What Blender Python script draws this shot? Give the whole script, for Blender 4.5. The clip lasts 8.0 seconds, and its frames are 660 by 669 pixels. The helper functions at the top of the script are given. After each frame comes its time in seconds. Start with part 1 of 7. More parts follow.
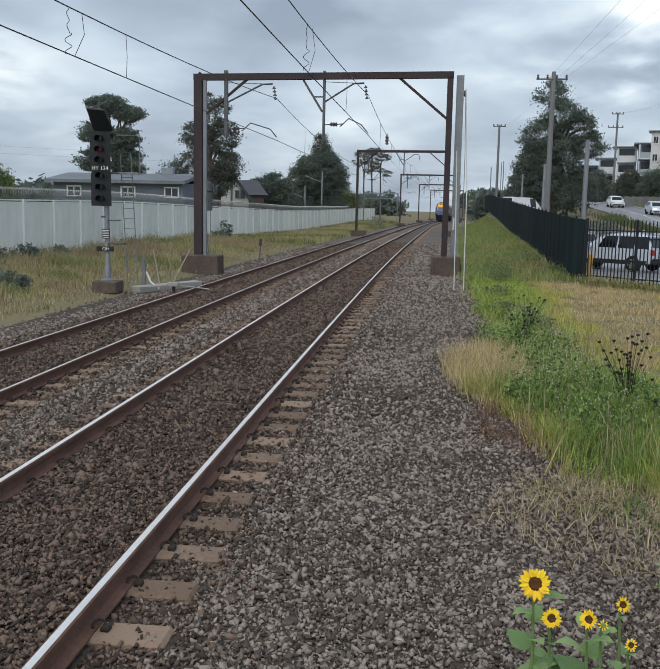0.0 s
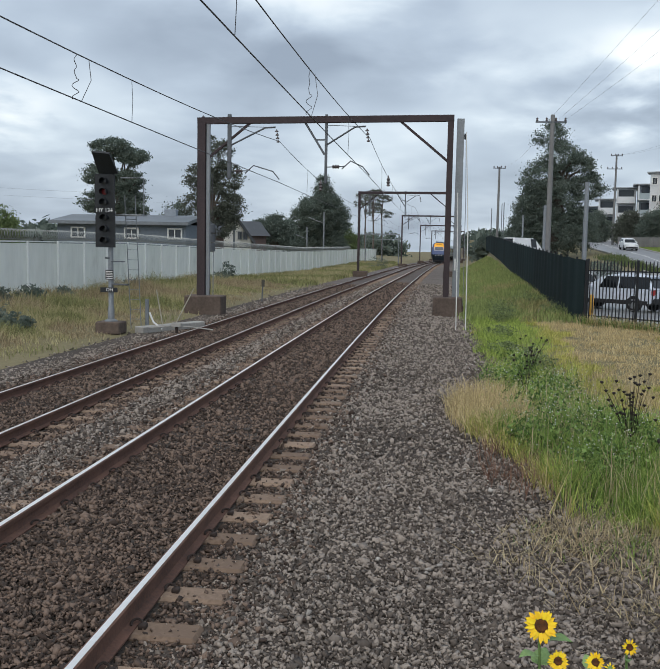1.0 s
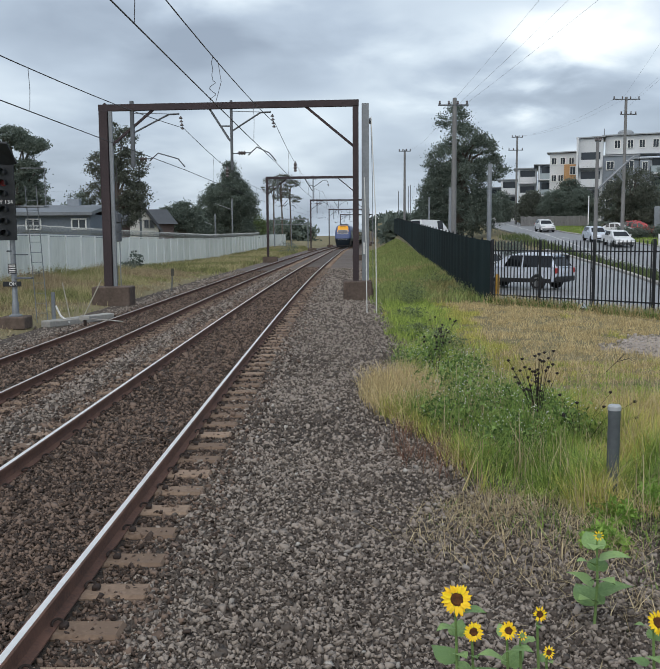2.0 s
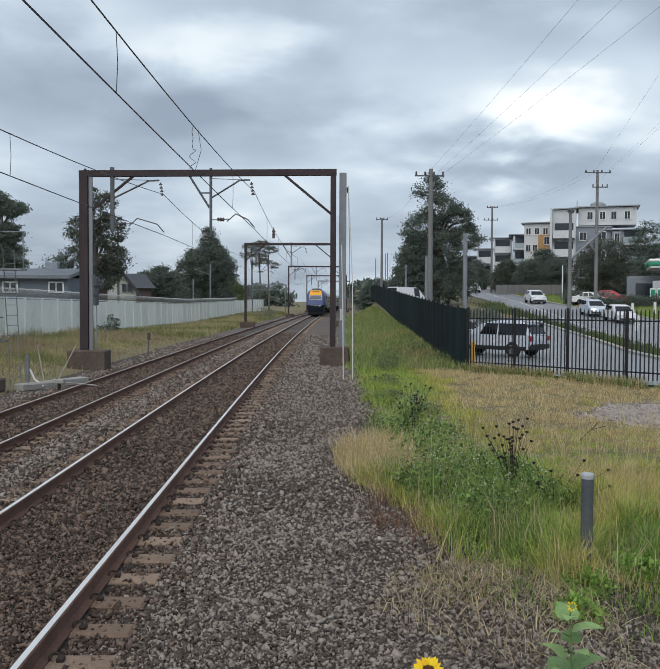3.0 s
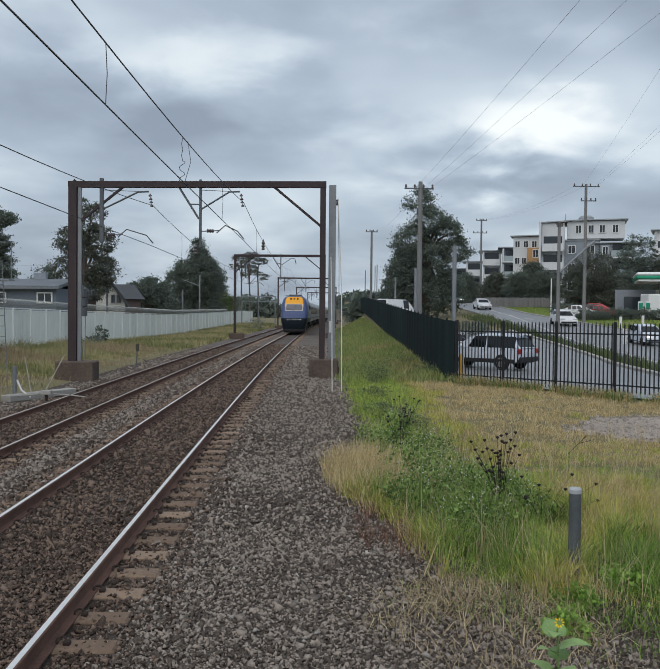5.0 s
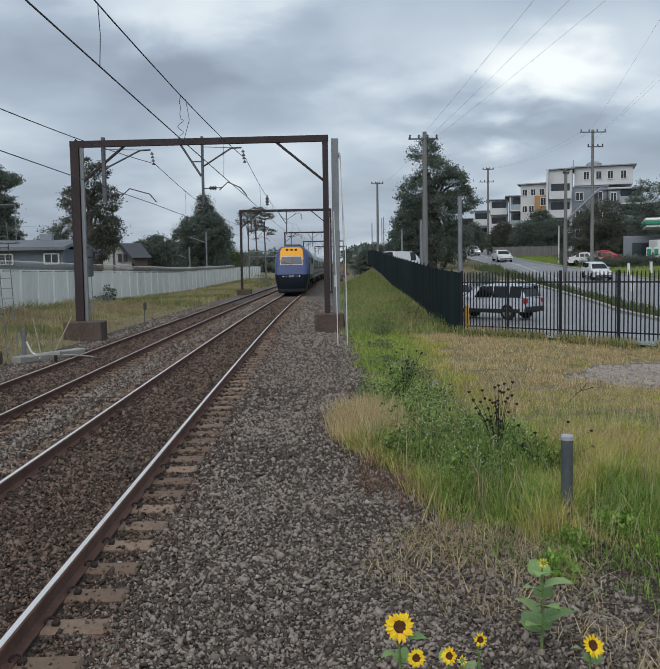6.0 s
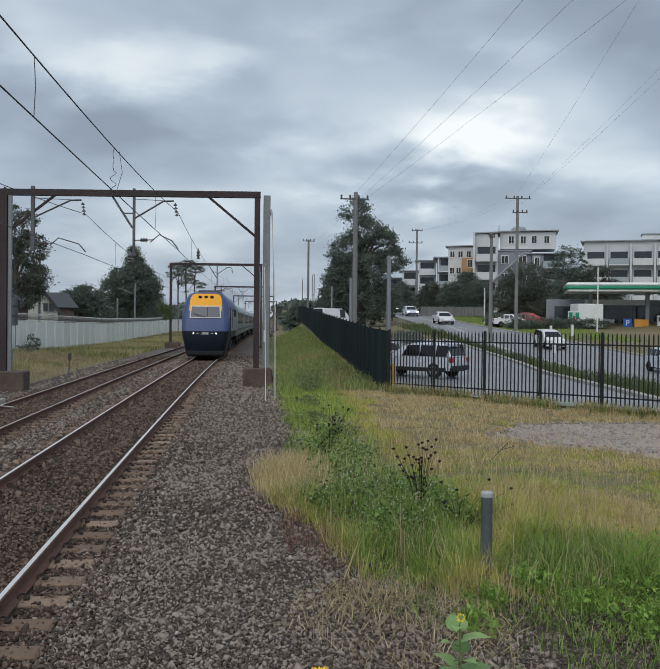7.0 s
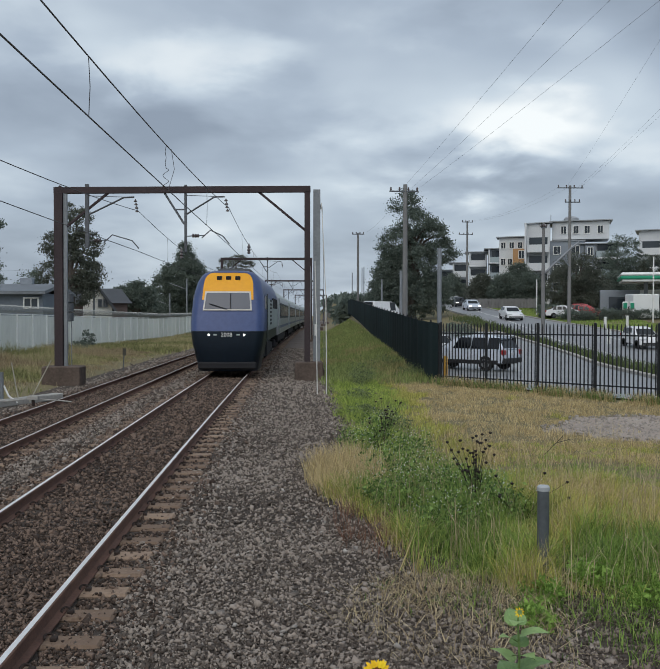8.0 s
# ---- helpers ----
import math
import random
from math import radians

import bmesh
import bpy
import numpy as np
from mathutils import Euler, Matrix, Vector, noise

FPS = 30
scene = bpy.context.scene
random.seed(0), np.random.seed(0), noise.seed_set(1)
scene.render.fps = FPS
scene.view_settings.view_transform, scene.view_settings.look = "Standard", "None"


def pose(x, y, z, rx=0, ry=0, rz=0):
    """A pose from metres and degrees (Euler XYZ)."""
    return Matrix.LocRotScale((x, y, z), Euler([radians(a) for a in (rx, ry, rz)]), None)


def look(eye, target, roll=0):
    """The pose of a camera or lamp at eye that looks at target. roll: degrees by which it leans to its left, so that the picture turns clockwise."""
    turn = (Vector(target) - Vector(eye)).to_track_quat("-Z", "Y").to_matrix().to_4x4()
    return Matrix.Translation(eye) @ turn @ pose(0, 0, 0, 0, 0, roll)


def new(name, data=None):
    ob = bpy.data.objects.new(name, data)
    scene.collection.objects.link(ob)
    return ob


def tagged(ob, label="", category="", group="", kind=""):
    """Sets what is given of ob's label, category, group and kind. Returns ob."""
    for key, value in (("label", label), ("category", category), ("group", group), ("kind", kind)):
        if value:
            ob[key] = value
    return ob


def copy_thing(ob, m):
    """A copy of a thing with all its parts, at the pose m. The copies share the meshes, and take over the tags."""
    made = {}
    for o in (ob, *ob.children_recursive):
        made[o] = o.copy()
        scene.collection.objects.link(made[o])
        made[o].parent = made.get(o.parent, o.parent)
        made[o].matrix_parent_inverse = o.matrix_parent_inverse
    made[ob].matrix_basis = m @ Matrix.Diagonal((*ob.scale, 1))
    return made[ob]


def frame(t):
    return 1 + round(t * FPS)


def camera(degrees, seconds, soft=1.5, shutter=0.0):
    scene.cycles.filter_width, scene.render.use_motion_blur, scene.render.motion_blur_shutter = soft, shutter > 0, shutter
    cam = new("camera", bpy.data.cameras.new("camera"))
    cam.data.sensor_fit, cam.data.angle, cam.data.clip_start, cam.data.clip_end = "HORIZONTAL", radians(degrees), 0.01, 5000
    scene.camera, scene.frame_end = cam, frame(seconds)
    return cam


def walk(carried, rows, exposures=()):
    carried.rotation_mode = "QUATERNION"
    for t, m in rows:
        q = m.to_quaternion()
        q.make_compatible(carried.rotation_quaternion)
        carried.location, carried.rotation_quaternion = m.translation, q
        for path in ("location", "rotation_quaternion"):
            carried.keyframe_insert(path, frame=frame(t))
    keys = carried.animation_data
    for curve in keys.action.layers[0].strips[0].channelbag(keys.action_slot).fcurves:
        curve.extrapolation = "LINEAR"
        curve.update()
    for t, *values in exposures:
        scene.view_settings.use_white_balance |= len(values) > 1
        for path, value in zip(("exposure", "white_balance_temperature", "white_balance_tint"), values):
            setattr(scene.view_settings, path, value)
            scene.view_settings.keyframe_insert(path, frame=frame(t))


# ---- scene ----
cam = camera(41.07, 8.0, soft=0.9)
# seconds, x, y, z, pitch, roll, yaw
PATH = [
    (0.0, -0.010, 0.141, 2.206, -8.09, 1.16, 5.94),
    (0.5, -0.017, 0.097, 2.222, -3.86, 2.39, 4.63),
    (1.0, -0.021, 0.091, 2.220, -5.49, 1.08, 6.11),
    (1.2, -0.017, 0.068, 2.226, -6.79, 0.94, 3.61),
    (2.3, -0.017, -0.020, 2.266, -5.87, -0.32, 0.28),
    (2.5, -0.020, -0.069, 2.273, -4.20, -0.19, 0.14),
    (3.0, 0.004, -0.002, 2.260, -2.15, 0.29, -1.10),
    (3.5, 0.000, 0.000, 2.260, -1.83, 0.50, -1.14),
    (4.0, -0.005, -0.024, 2.261, -1.37, 0.68, -1.69),
    (5.3, 0.039, 0.024, 2.284, -1.41, 0.48, -1.86),
    (5.5, 0.061, -0.029, 2.291, -2.63, -0.51, -2.97),
    (6.0, 0.144, -0.170, 2.308, -4.40, -0.85, -1.17),
    (6.5, 0.165, -0.199, 2.317, -2.31, 1.16, -1.75),
    (7.0, 0.153, -0.290, 2.312, -0.79, 0.63, -5.80),
    (7.5, 0.124, -0.298, 2.323, -0.95, 1.32, -5.66),
    (8.0, 0.120, -0.296, 2.319, -1.25, 0.09, -2.55),
]
walk(cam, [(t, pose(x, y, z, 0, 0, yaw) @ pose(0, 0, 0, 90 + pitch) @ pose(0, 0, 0, 0, 0, roll)) for t, x, y, z, pitch, roll, yaw in PATH], exposures=((0.0, 0.22), (1.2, 0.26), (2.5, 0.28), (3.2, 0.14), (4.2, 0.06), (5.3, 0.04), (8.0, 0.0)))


# ---- nodes and sky ----
def links_of(tree):
    def node(kind, **values):
        n = tree.nodes.new(kind)
        for key, v in values.items():
            n.inputs[key.replace("_", " ")].default_value = v
        return n

    def join(a, out, b, into):
        tree.links.new(a.outputs[out], b.inputs[into])
    return node, join


def ramp(tree, stops):
    r = tree.nodes.new("ShaderNodeValToRGB")
    e = r.color_ramp.elements
    while len(e) < len(stops):
        e.new(0.5)
    for el, (p, c) in zip(e, stops):
        el.position, el.color = p, (*c, 1) if len(c) == 3 else c
    return r


def maths(tree, op, a, b=None):
    n = tree.nodes.new("ShaderNodeMath")
    n.operation = op
    for i, v in enumerate((a, b)):
        if v is None:
            continue
        if isinstance(v, (int, float)):
            n.inputs[i].default_value = v
        else:
            tree.links.new(v, n.inputs[i])
    return n.outputs[0]


SUN_EL, SUN_AZ = 50.0, 200.0  # high behind the clouds and behind the camera
world = bpy.data.worlds.new("overcast")
scene.world = world
world.use_nodes = True
wt = world.node_tree
wt.nodes.clear()
node, join = links_of(wt)
sky = wt.nodes.new("ShaderNodeTexSky")
sky.sky_type, sky.sun_disc = "NISHITA", False
sky.sun_elevation, sky.sun_rotation = radians(SUN_EL), radians(SUN_AZ)
sky.dust_density = 3.0
sky_dim = wt.nodes.new("ShaderNodeVectorMath")
sky_dim.operation = "SCALE"
sky_dim.inputs["Scale"].default_value = 0.11
join(sky, 0, sky_dim, 0)
coord = wt.nodes.new("ShaderNodeTexCoord")
split = wt.nodes.new("ShaderNodeSeparateXYZ")
join(coord, "Generated", split, 0)
# the cloud sheet: the direction met with a flat layer overhead
up = maths(wt, "ADD", maths(wt, "MAXIMUM", split.outputs[2], 0.0), 0.24)
sheet = wt.nodes.new("ShaderNodeCombineXYZ")
wt.links.new(maths(wt, "DIVIDE", split.outputs[0], up), sheet.inputs[0])
wt.links.new(maths(wt, "DIVIDE", split.outputs[1], up), sheet.inputs[1])
big = node("ShaderNodeTexNoise", Scale=1.7, Detail=3.0, Roughness=0.45, Distortion=0.25)
small = node("ShaderNodeTexNoise", Scale=3.6, Detail=5.0, Roughness=0.48, Distortion=0.2)
shift = wt.nodes.new("ShaderNodeMapping")
shift.inputs["Location"].default_value = (3.1, 1.7, 0.4)
join(sheet, 0, shift, 0)
join(shift, 0, big, "Vector")
join(shift, 0, small, "Vector")
cover = maths(wt, "ADD", maths(wt, "MULTIPLY", big.outputs[0], 0.55), maths(wt, "MULTIPLY", small.outputs[0], 0.24))
# paler haze low down
cover = maths(wt, "ADD", cover, maths(wt, "ADD", 0.078, maths(wt, "MULTIPLY", maths(wt, "EXPONENT", maths(wt, "MULTIPLY", maths(wt, "ABSOLUTE", split.outputs[2]), -9.0)), 0.055)))


def thin_cloud(azimuth, elevation, wide, tall, amount):
    """Where the sheet is thinner and lets more light through: a soft stretch of sky about a direction, in degrees."""
    a = maths(wt, "ARCTAN2", split.outputs[0], split.outputs[1])
    e = maths(wt, "ARCSINE", split.outputs[2])
    warp = maths(wt, "MULTIPLY", maths(wt, "SUBTRACT", small.outputs[0], 0.5), 0.16)
    da = maths(wt, "DIVIDE", maths(wt, "ADD", maths(wt, "SUBTRACT", a, radians(azimuth)), warp), radians(wide))
    de = maths(wt, "DIVIDE", maths(wt, "ADD", maths(wt, "SUBTRACT", e, radians(elevation)), warp), radians(tall))
    q = maths(wt, "ADD", maths(wt, "MULTIPLY", da, da), maths(wt, "MULTIPLY", de, de))
    return maths(wt, "MULTIPLY", maths(wt, "EXPONENT", maths(wt, "MULTIPLY", q, -1.0)), amount)


for thin in ((14, 11.0, 8, 2.0, 0.20), (19, 14.5, 6, 1.4, 0.05), (-9, 15.3, 5, 2.0, 0.15), (-1, 17, 3, 1.3, 0.12), (-7, 17.0, 6, 1.5, 0.12), (17, 12.4, 6, 1.2, 0.10), (-14, 19.5, 6, 2.0, 0.10), (-26, 8.5, 4, 2.0, 0.16), (9, 7.6, 9, 1.3, -0.06), (2, 10.5, 7, 2.0, -0.07), (8, 17, 8, 1.8, -0.07)):
    cover = maths(wt, "ADD", cover, thin_cloud(*thin))
tones = ramp(wt, [(0.35, (0.255, 0.305, 0.375)), (0.49, (0.39, 0.46, 0.545)), (0.60, (0.56, 0.64, 0.71)), (0.76, (0.90, 0.94, 0.94))])
wt.links.new(cover, tones.inputs[0])
mixed = wt.nodes.new("ShaderNodeMix")
mixed.data_type = "RGBA"
mixed.inputs["Factor"].default_value = 0.88
wt.links.new(sky_dim.outputs[0], mixed.inputs[6])
wt.links.new(tones.outputs[0], mixed.inputs[7])
back = wt.nodes.new("ShaderNodeBackground")
back.inputs["Strength"].default_value = 1.12
wt.links.new(mixed.outputs[2], back.inputs[0])
wout = wt.nodes.new("ShaderNodeOutputWorld")
join(back, 0, wout, 0)

sun = new("sun", bpy.data.lights.new("sun", "SUN"))
sun.data.energy, sun.data.angle, sun.data.color = 1.4, radians(70), (1.0, 0.97, 0.92)
sun.matrix_world = look((0, 0, 0), (-math.sin(radians(SUN_AZ)) * math.cos(radians(SUN_EL)), -math.cos(radians(SUN_AZ)) * math.cos(radians(SUN_EL)), -math.sin(radians(SUN_EL))))


# ---- materials ----
def material(name, a, b=None, rough=0.7, metal=0.0, grain=8.0, coarse=0.6, bump=0.15, by="", spread=0.3, glow=0.0, c=None, stretch=(1, 1, 1), spec=0.4, deep=0.01, leafy=0.0):
    """A surface of two colours mixed at two scales. by: island or object, to vary the pieces; c: a third colour for large stains."""
    m = bpy.data.materials.new(name)
    m.use_nodes = True
    t = m.node_tree
    bsdf = t.nodes["Principled BSDF"]
    node, join = links_of(t)
    b = b or tuple(v * 0.72 for v in a)
    tc = t.nodes.new("ShaderNodeTexCoord")
    mp = t.nodes.new("ShaderNodeMapping")
    mp.inputs["Scale"].default_value = stretch
    join(tc, "Object", mp, 0)
    fine = node("ShaderNodeTexNoise", Scale=grain, Detail=5.0, Roughness=0.6)
    wide = node("ShaderNodeTexNoise", Scale=coarse, Detail=3.0, Roughness=0.55)
    join(mp, 0, fine, "Vector")
    join(mp, 0, wide, "Vector")
    amount = maths(t, "ADD", maths(t, "MULTIPLY", fine.outputs[0], 0.55), maths(t, "MULTIPLY", wide.outputs[0], 0.45))
    if by:
        if by == "island":
            rnd = t.nodes.new("ShaderNodeNewGeometry").outputs["Random Per Island"]
        else:
            rnd = t.nodes.new("ShaderNodeObjectInfo").outputs["Random"]
        amount = maths(t, "ADD", amount, maths(t, "MULTIPLY", maths(t, "SUBTRACT", rnd, 0.5), spread))
    stops = [(0.36, b), (0.64, a)]
    if c:
        stops = [(0.30, c)] + stops
    r = ramp(t, stops)
    t.links.new(amount, r.inputs[0])
    join(r, 0, bsdf, "Base Color")
    rr = maths(t, "ADD", maths(t, "MULTIPLY", maths(t, "SUBTRACT", fine.outputs[0], 0.5), 0.25), rough)
    t.links.new(rr, bsdf.inputs["Roughness"])
    bsdf.inputs["Metallic"].default_value = metal
    bsdf.inputs["Specular IOR Level"].default_value = spec
    if bump:
        bp = node("ShaderNodeBump", Strength=bump, Distance=deep)
        t.links.new(fine.outputs[0], bp.inputs["Height"])
        join(bp, 0, bsdf, "Normal")
    if leafy:
        tr = t.nodes.new("ShaderNodeBsdfTranslucent")
        join(r, 0, tr, "Color")
        mx = t.nodes.new("ShaderNodeMixShader")
        mx.inputs[0].default_value = leafy
        join(bsdf, 0, mx, 1)
        join(tr, 0, mx, 2)
        t.links.new(mx.outputs[0], t.nodes["Material Output"].inputs[0])
    if glow:
        join(r, 0, bsdf, "Emission Color")
        bsdf.inputs["Emission Strength"].default_value = glow
    return m


def glass(name, tint, rough=0.05):
    m = bpy.data.materials.new(name)
    m.use_nodes = True
    b = m.node_tree.nodes["Principled BSDF"]
    b.inputs["Base Color"].default_value = (*tint, 1)
    b.inputs["Roughness"].default_value = rough
    b.inputs["Specular IOR Level"].default_value = 0.5
    return m


RAIL_TOP = material("rail_head_polished", (0.93, 0.91, 0.88), (0.82, 0.80, 0.77), 0.40, 0.6, 30, 2, 0.02)
RAIL_TOP_DULL = material("rail_head_dull", (0.78, 0.75, 0.71), (0.60, 0.56, 0.52), 0.42, 0.7, 30, 2, 0.03)
RUST = material("rail_rust", (0.18, 0.095, 0.068), (0.09, 0.05, 0.039), 0.85, 0.1, 40, 3, 0.3)
SLEEPER = material("sleeper_concrete", (0.285, 0.205, 0.148), (0.165, 0.113, 0.08), 0.9, 0, 25, 2, 0.35, by="object", spread=0.35)
CLIP = material("clip_steel", (0.055, 0.04, 0.034), None, 0.8, 0.3, 40, 3, 0.2)
# near bed: colour darkened to stand for the shade between loose stones
BED_GAP_SHADE = material("ballast_bed", (0.10, 0.08, 0.066), (0.042, 0.033, 0.027), 0.95, 0, 20, 0.5, 0.9, c=(0.07, 0.054, 0.045), deep=0.05)
STONE = material("ballast_stone", (0.315, 0.268, 0.228), (0.088, 0.071, 0.059), 0.85, 0, 9, 0.5, 0.2, by="island", spread=0.6)
STONE_RUSTY = material("ballast_stone_rusty", (0.19, 0.135, 0.104), (0.052, 0.036, 0.028), 0.9, 0, 9, 0.5, 0.2, by="island", spread=0.75)
BED_FAR = material("ballast_bed_far", (0.165, 0.138, 0.122), (0.09, 0.073, 0.064), 0.95, 0, 12, 0.3, 0.6, deep=0.04)
EARTH = material("earth_grass", (0.22, 0.185, 0.10), (0.135, 0.12, 0.06), 0.95, 0, 6, 0.12, 0.6, c=(0.13, 0.11, 0.065), deep=0.06)
ASPHALT = material("asphalt", (0.26, 0.265, 0.275), (0.20, 0.205, 0.215), 0.48, 0, 40, 0.3, 0.2, spec=0.5)
WET_ASPHALT = material("car_park_asphalt", (0.25, 0.258, 0.27), (0.17, 0.176, 0.186), 0.36, 0, 40, 0.25, 0.12, spec=0.5)
CONCRETE = material("concrete", (0.42, 0.41, 0.38), (0.29, 0.28, 0.26), 0.9, 0, 12, 0.8, 0.25)
OLD_CONCRETE = material("stained_concrete", (0.14, 0.105, 0.085), (0.065, 0.048, 0.04), 0.92, 0, 9, 1.2, 0.4)
WHITE_LINE = material("road_paint", (0.75, 0.75, 0.73), (0.55, 0.55, 0.54), 0.8, 0, 20, 2, 0.1)
PORTAL = material("portal_steel_brown", (0.066, 0.047, 0.05), (0.036, 0.027, 0.03), 0.7, 0.2, 14, 1.0, 0.2)
GALV = material("galvanised_steel", (0.29, 0.31, 0.33), (0.20, 0.215, 0.23), 0.55, 0.5, 12, 0.8, 0.1)
DARK_GALV = material("weathered_steel", (0.15, 0.16, 0.175), (0.09, 0.10, 0.11), 0.65, 0.4, 12, 0.8, 0.1)
WIRE = material("overhead_wire", (0.11, 0.11, 0.12), None, 0.6, 0.5, 30, 2, 0)
INSULATOR = material("insulator_glaze", (0.12, 0.10, 0.10), None, 0.25, 0, 20, 2, 0)


# ---- shapes ----
class Shape:
    """Vertices and faces of one mesh, gathered piece by piece."""

    def __init__(self):
        self.v, self.f = [], []

    def add(self, verts, faces):
        k = len(self.v)
        self.v += [tuple(p) for p in verts]
        self.f += [tuple(i + k for i in f) for f in faces]
        return self

    def box(self, at, size, bevel=0.0, m=None):
        """A box about its centre, its edges cut by bevel, turned by m before it is set at its place."""
        h = [s / 2 for s in size]
        b = min(bevel, min(h) * 0.9)
        pts, ids = [], {}
        for sx in (-1, 1):
            for sy in (-1, 1):
                for sz in (-1, 1):
                    for ax in range(3):
                        s = (sx, sy, sz)
                        p = [s[i] * (h[i] if (i == ax or b == 0) else h[i] - b) for i in range(3)]
                        ids[(s, ax)] = len(pts)
                        pts.append(p)
        faces = []
        if b == 0:
            pts = [(sx * h[0], sy * h[1], sz * h[2]) for sx in (-1, 1) for sy in (-1, 1) for sz in (-1, 1)]
            faces = [(0, 1, 3, 2), (4, 6, 7, 5), (0, 4, 5, 1), (2, 3, 7, 6), (0, 2, 6, 4), (1, 5, 7, 3)]
        else:
            def corner(ax, a, p, q):
                s = [0, 0, 0]
                s[ax], s[(ax + 1) % 3], s[(ax + 2) % 3] = a, p, q
                return tuple(s)
            for ax in range(3):
                for a in (-1, 1):
                    ring = [ids[(corner(ax, a, p, q), ax)] for p, q in ((-1, -1), (1, -1), (1, 1), (-1, 1))]
                    faces.append(ring if a > 0 else ring[::-1])
                o1, o2 = (ax + 1) % 3, (ax + 2) % 3
                for p in (-1, 1):
                    for q in (-1, 1):
                        c0, c1 = corner(ax, -1, p, q), corner(ax, 1, p, q)
                        quad = [ids[(c0, o1)], ids[(c1, o1)], ids[(c1, o2)], ids[(c0, o2)]]
                        faces.append(quad if p * q < 0 else quad[::-1])
            for sx in (-1, 1):
                for sy in (-1, 1):
                    for sz in (-1, 1):
                        s = (sx, sy, sz)
                        tri = [ids[(s, 0)], ids[(s, 1)], ids[(s, 2)]]
                        faces.append(tri if sx * sy * sz > 0 else tri[::-1])
        if m is not None:
            pts = [m @ Vector(p) for p in pts]
        return self.add([(p[0] + at[0], p[1] + at[1], p[2] + at[2]) for p in pts], faces)

    def beam(self, a, b, w, d, bevel=0.0, up=(0, 0, 1)):
        """A bar of section w by d from a to b."""
        a, b = Vector(a), Vector(b)
        z = (b - a).normalized()
        x = z.cross(Vector(up))
        x = x.normalized() if x.length > 1e-4 else Vector((1, 0, 0))
        y = z.cross(x)
        m = Matrix((x, y, z)).transposed()
        return self.box((a + b) / 2, (w, d, (b - a).length), bevel, m)

    def channel(self, a, b, w, d, t=0.02, up=(0, 1, 0)):
        """An I-shaped bar: two flanges and a web."""
        a, b = Vector(a), Vector(b)
        z = (b - a).normalized()
        x = z.cross(Vector(up)).normalized()
        y = z.cross(x)
        h, k, q = d / 2, w / 2, t / 2
        prof = [(-k, -h), (k, -h), (k, t - h), (q, t - h), (q, h - t), (k, h - t), (k, h), (-k, h), (-k, h - t), (-q, h - t), (-q, t - h), (-k, t - h)]
        n = len(prof)
        pts = [e + x * p[0] + y * p[1] for e in (a, b) for p in prof]
        return self.add(pts, [(j, (j + 1) % n, n + (j + 1) % n, n + j) for j in range(n)] + [tuple(range(n - 1, -1, -1)), tuple(range(n, 2 * n))])

    def tube(self, pts, r, n=6, caps=True):
        pts = [Vector(p) for p in pts]
        rs = r if isinstance(r, (list, tuple)) else [r] * len(pts)
        k = len(self.v)
        x = None
        for i, p in enumerate(pts):
            d = (pts[min(i + 1, len(pts) - 1)] - pts[max(i - 1, 0)]).normalized()
            if x is None:
                x = d.cross(Vector((0, 0, 1)))
                x = x if x.length > 0.05 else d.cross(Vector((1, 0, 0)))
            x = (x - d * x.dot(d)).normalized()
            y = d.cross(x)
            self.v += [tuple(p + (x * math.cos(6.28319 * j / n) + y * math.sin(6.28319 * j / n)) * rs[i]) for j in range(n)]
        for i in range(len(pts) - 1):
            for j in range(n):
                a, b = k + i * n + j, k + i * n + (j + 1) % n
                self.f.append((a, b, b + n, a + n))
        if caps:
            self.f.append(tuple(range(k + n - 1, k - 1, -1)))
            e = k + (len(pts) - 1) * n
            self.f.append(tuple(range(e, e + n)))
        return self

    def lathe(self, at, profile, n=16, m=None):
        """A turned shape: profile of (radius, height) about the upright axis."""
        k = len(self.v)
        for r, z in profile:
            for j in range(n):
                p = Vector((r * math.cos(6.28319 * j / n), r * math.sin(6.28319 * j / n), z))
                p = m @ p if m is not None else p
                self.v.append(tuple(p + Vector(at)))
        for i in range(len(profile) - 1):
            for j in range(n):
                a, b = k + i * n + j, k + i * n + (j + 1) % n
                self.f.append((a, b, b + n, a + n))
        self.f.append(tuple(range(k + n - 1, k - 1, -1)))
        e = k + (len(profile) - 1) * n
        self.f.append(tuple(range(e, e + n)))
        return self

    def sweep(self, path, profile, closed=True):
        """profile: points (side, height), drawn along a path of (point, sideways direction)."""
        n, k = len(profile), len(self.v)
        for p, s in path:
            for a, b in profile:
                self.v.append((p[0] + s[0] * a, p[1] + s[1] * a, p[2] + b))
        for i in range(len(path) - 1):
            for j in range(n if closed else n - 1):
                a, b = k + i * n + j, k + i * n + (j + 1) % n
                self.f.append((a, b, b + n, a + n))
        if closed:
            self.f.append(tuple(range(k + n - 1, k - 1, -1)))
            e = k + (len(path) - 1) * n
            self.f.append(tuple(range(e, e + n)))
        return self

    def prism(self, outline, lo, hi, axis=0):
        """An outline of (a, b) drawn from lo to hi along an axis; a, b are the two other axes in order."""
        n, k = len(outline), len(self.v)
        for e in (lo, hi):
            for a, b in outline:
                p = [a, b]
                p.insert(axis, e)
                self.v.append(tuple(p))
        self.f += [(k + j, k + (j + 1) % n, k + n + (j + 1) % n, k + n + j) for j in range(n)]
        self.f.append(tuple(range(k + n - 1, k - 1, -1)))
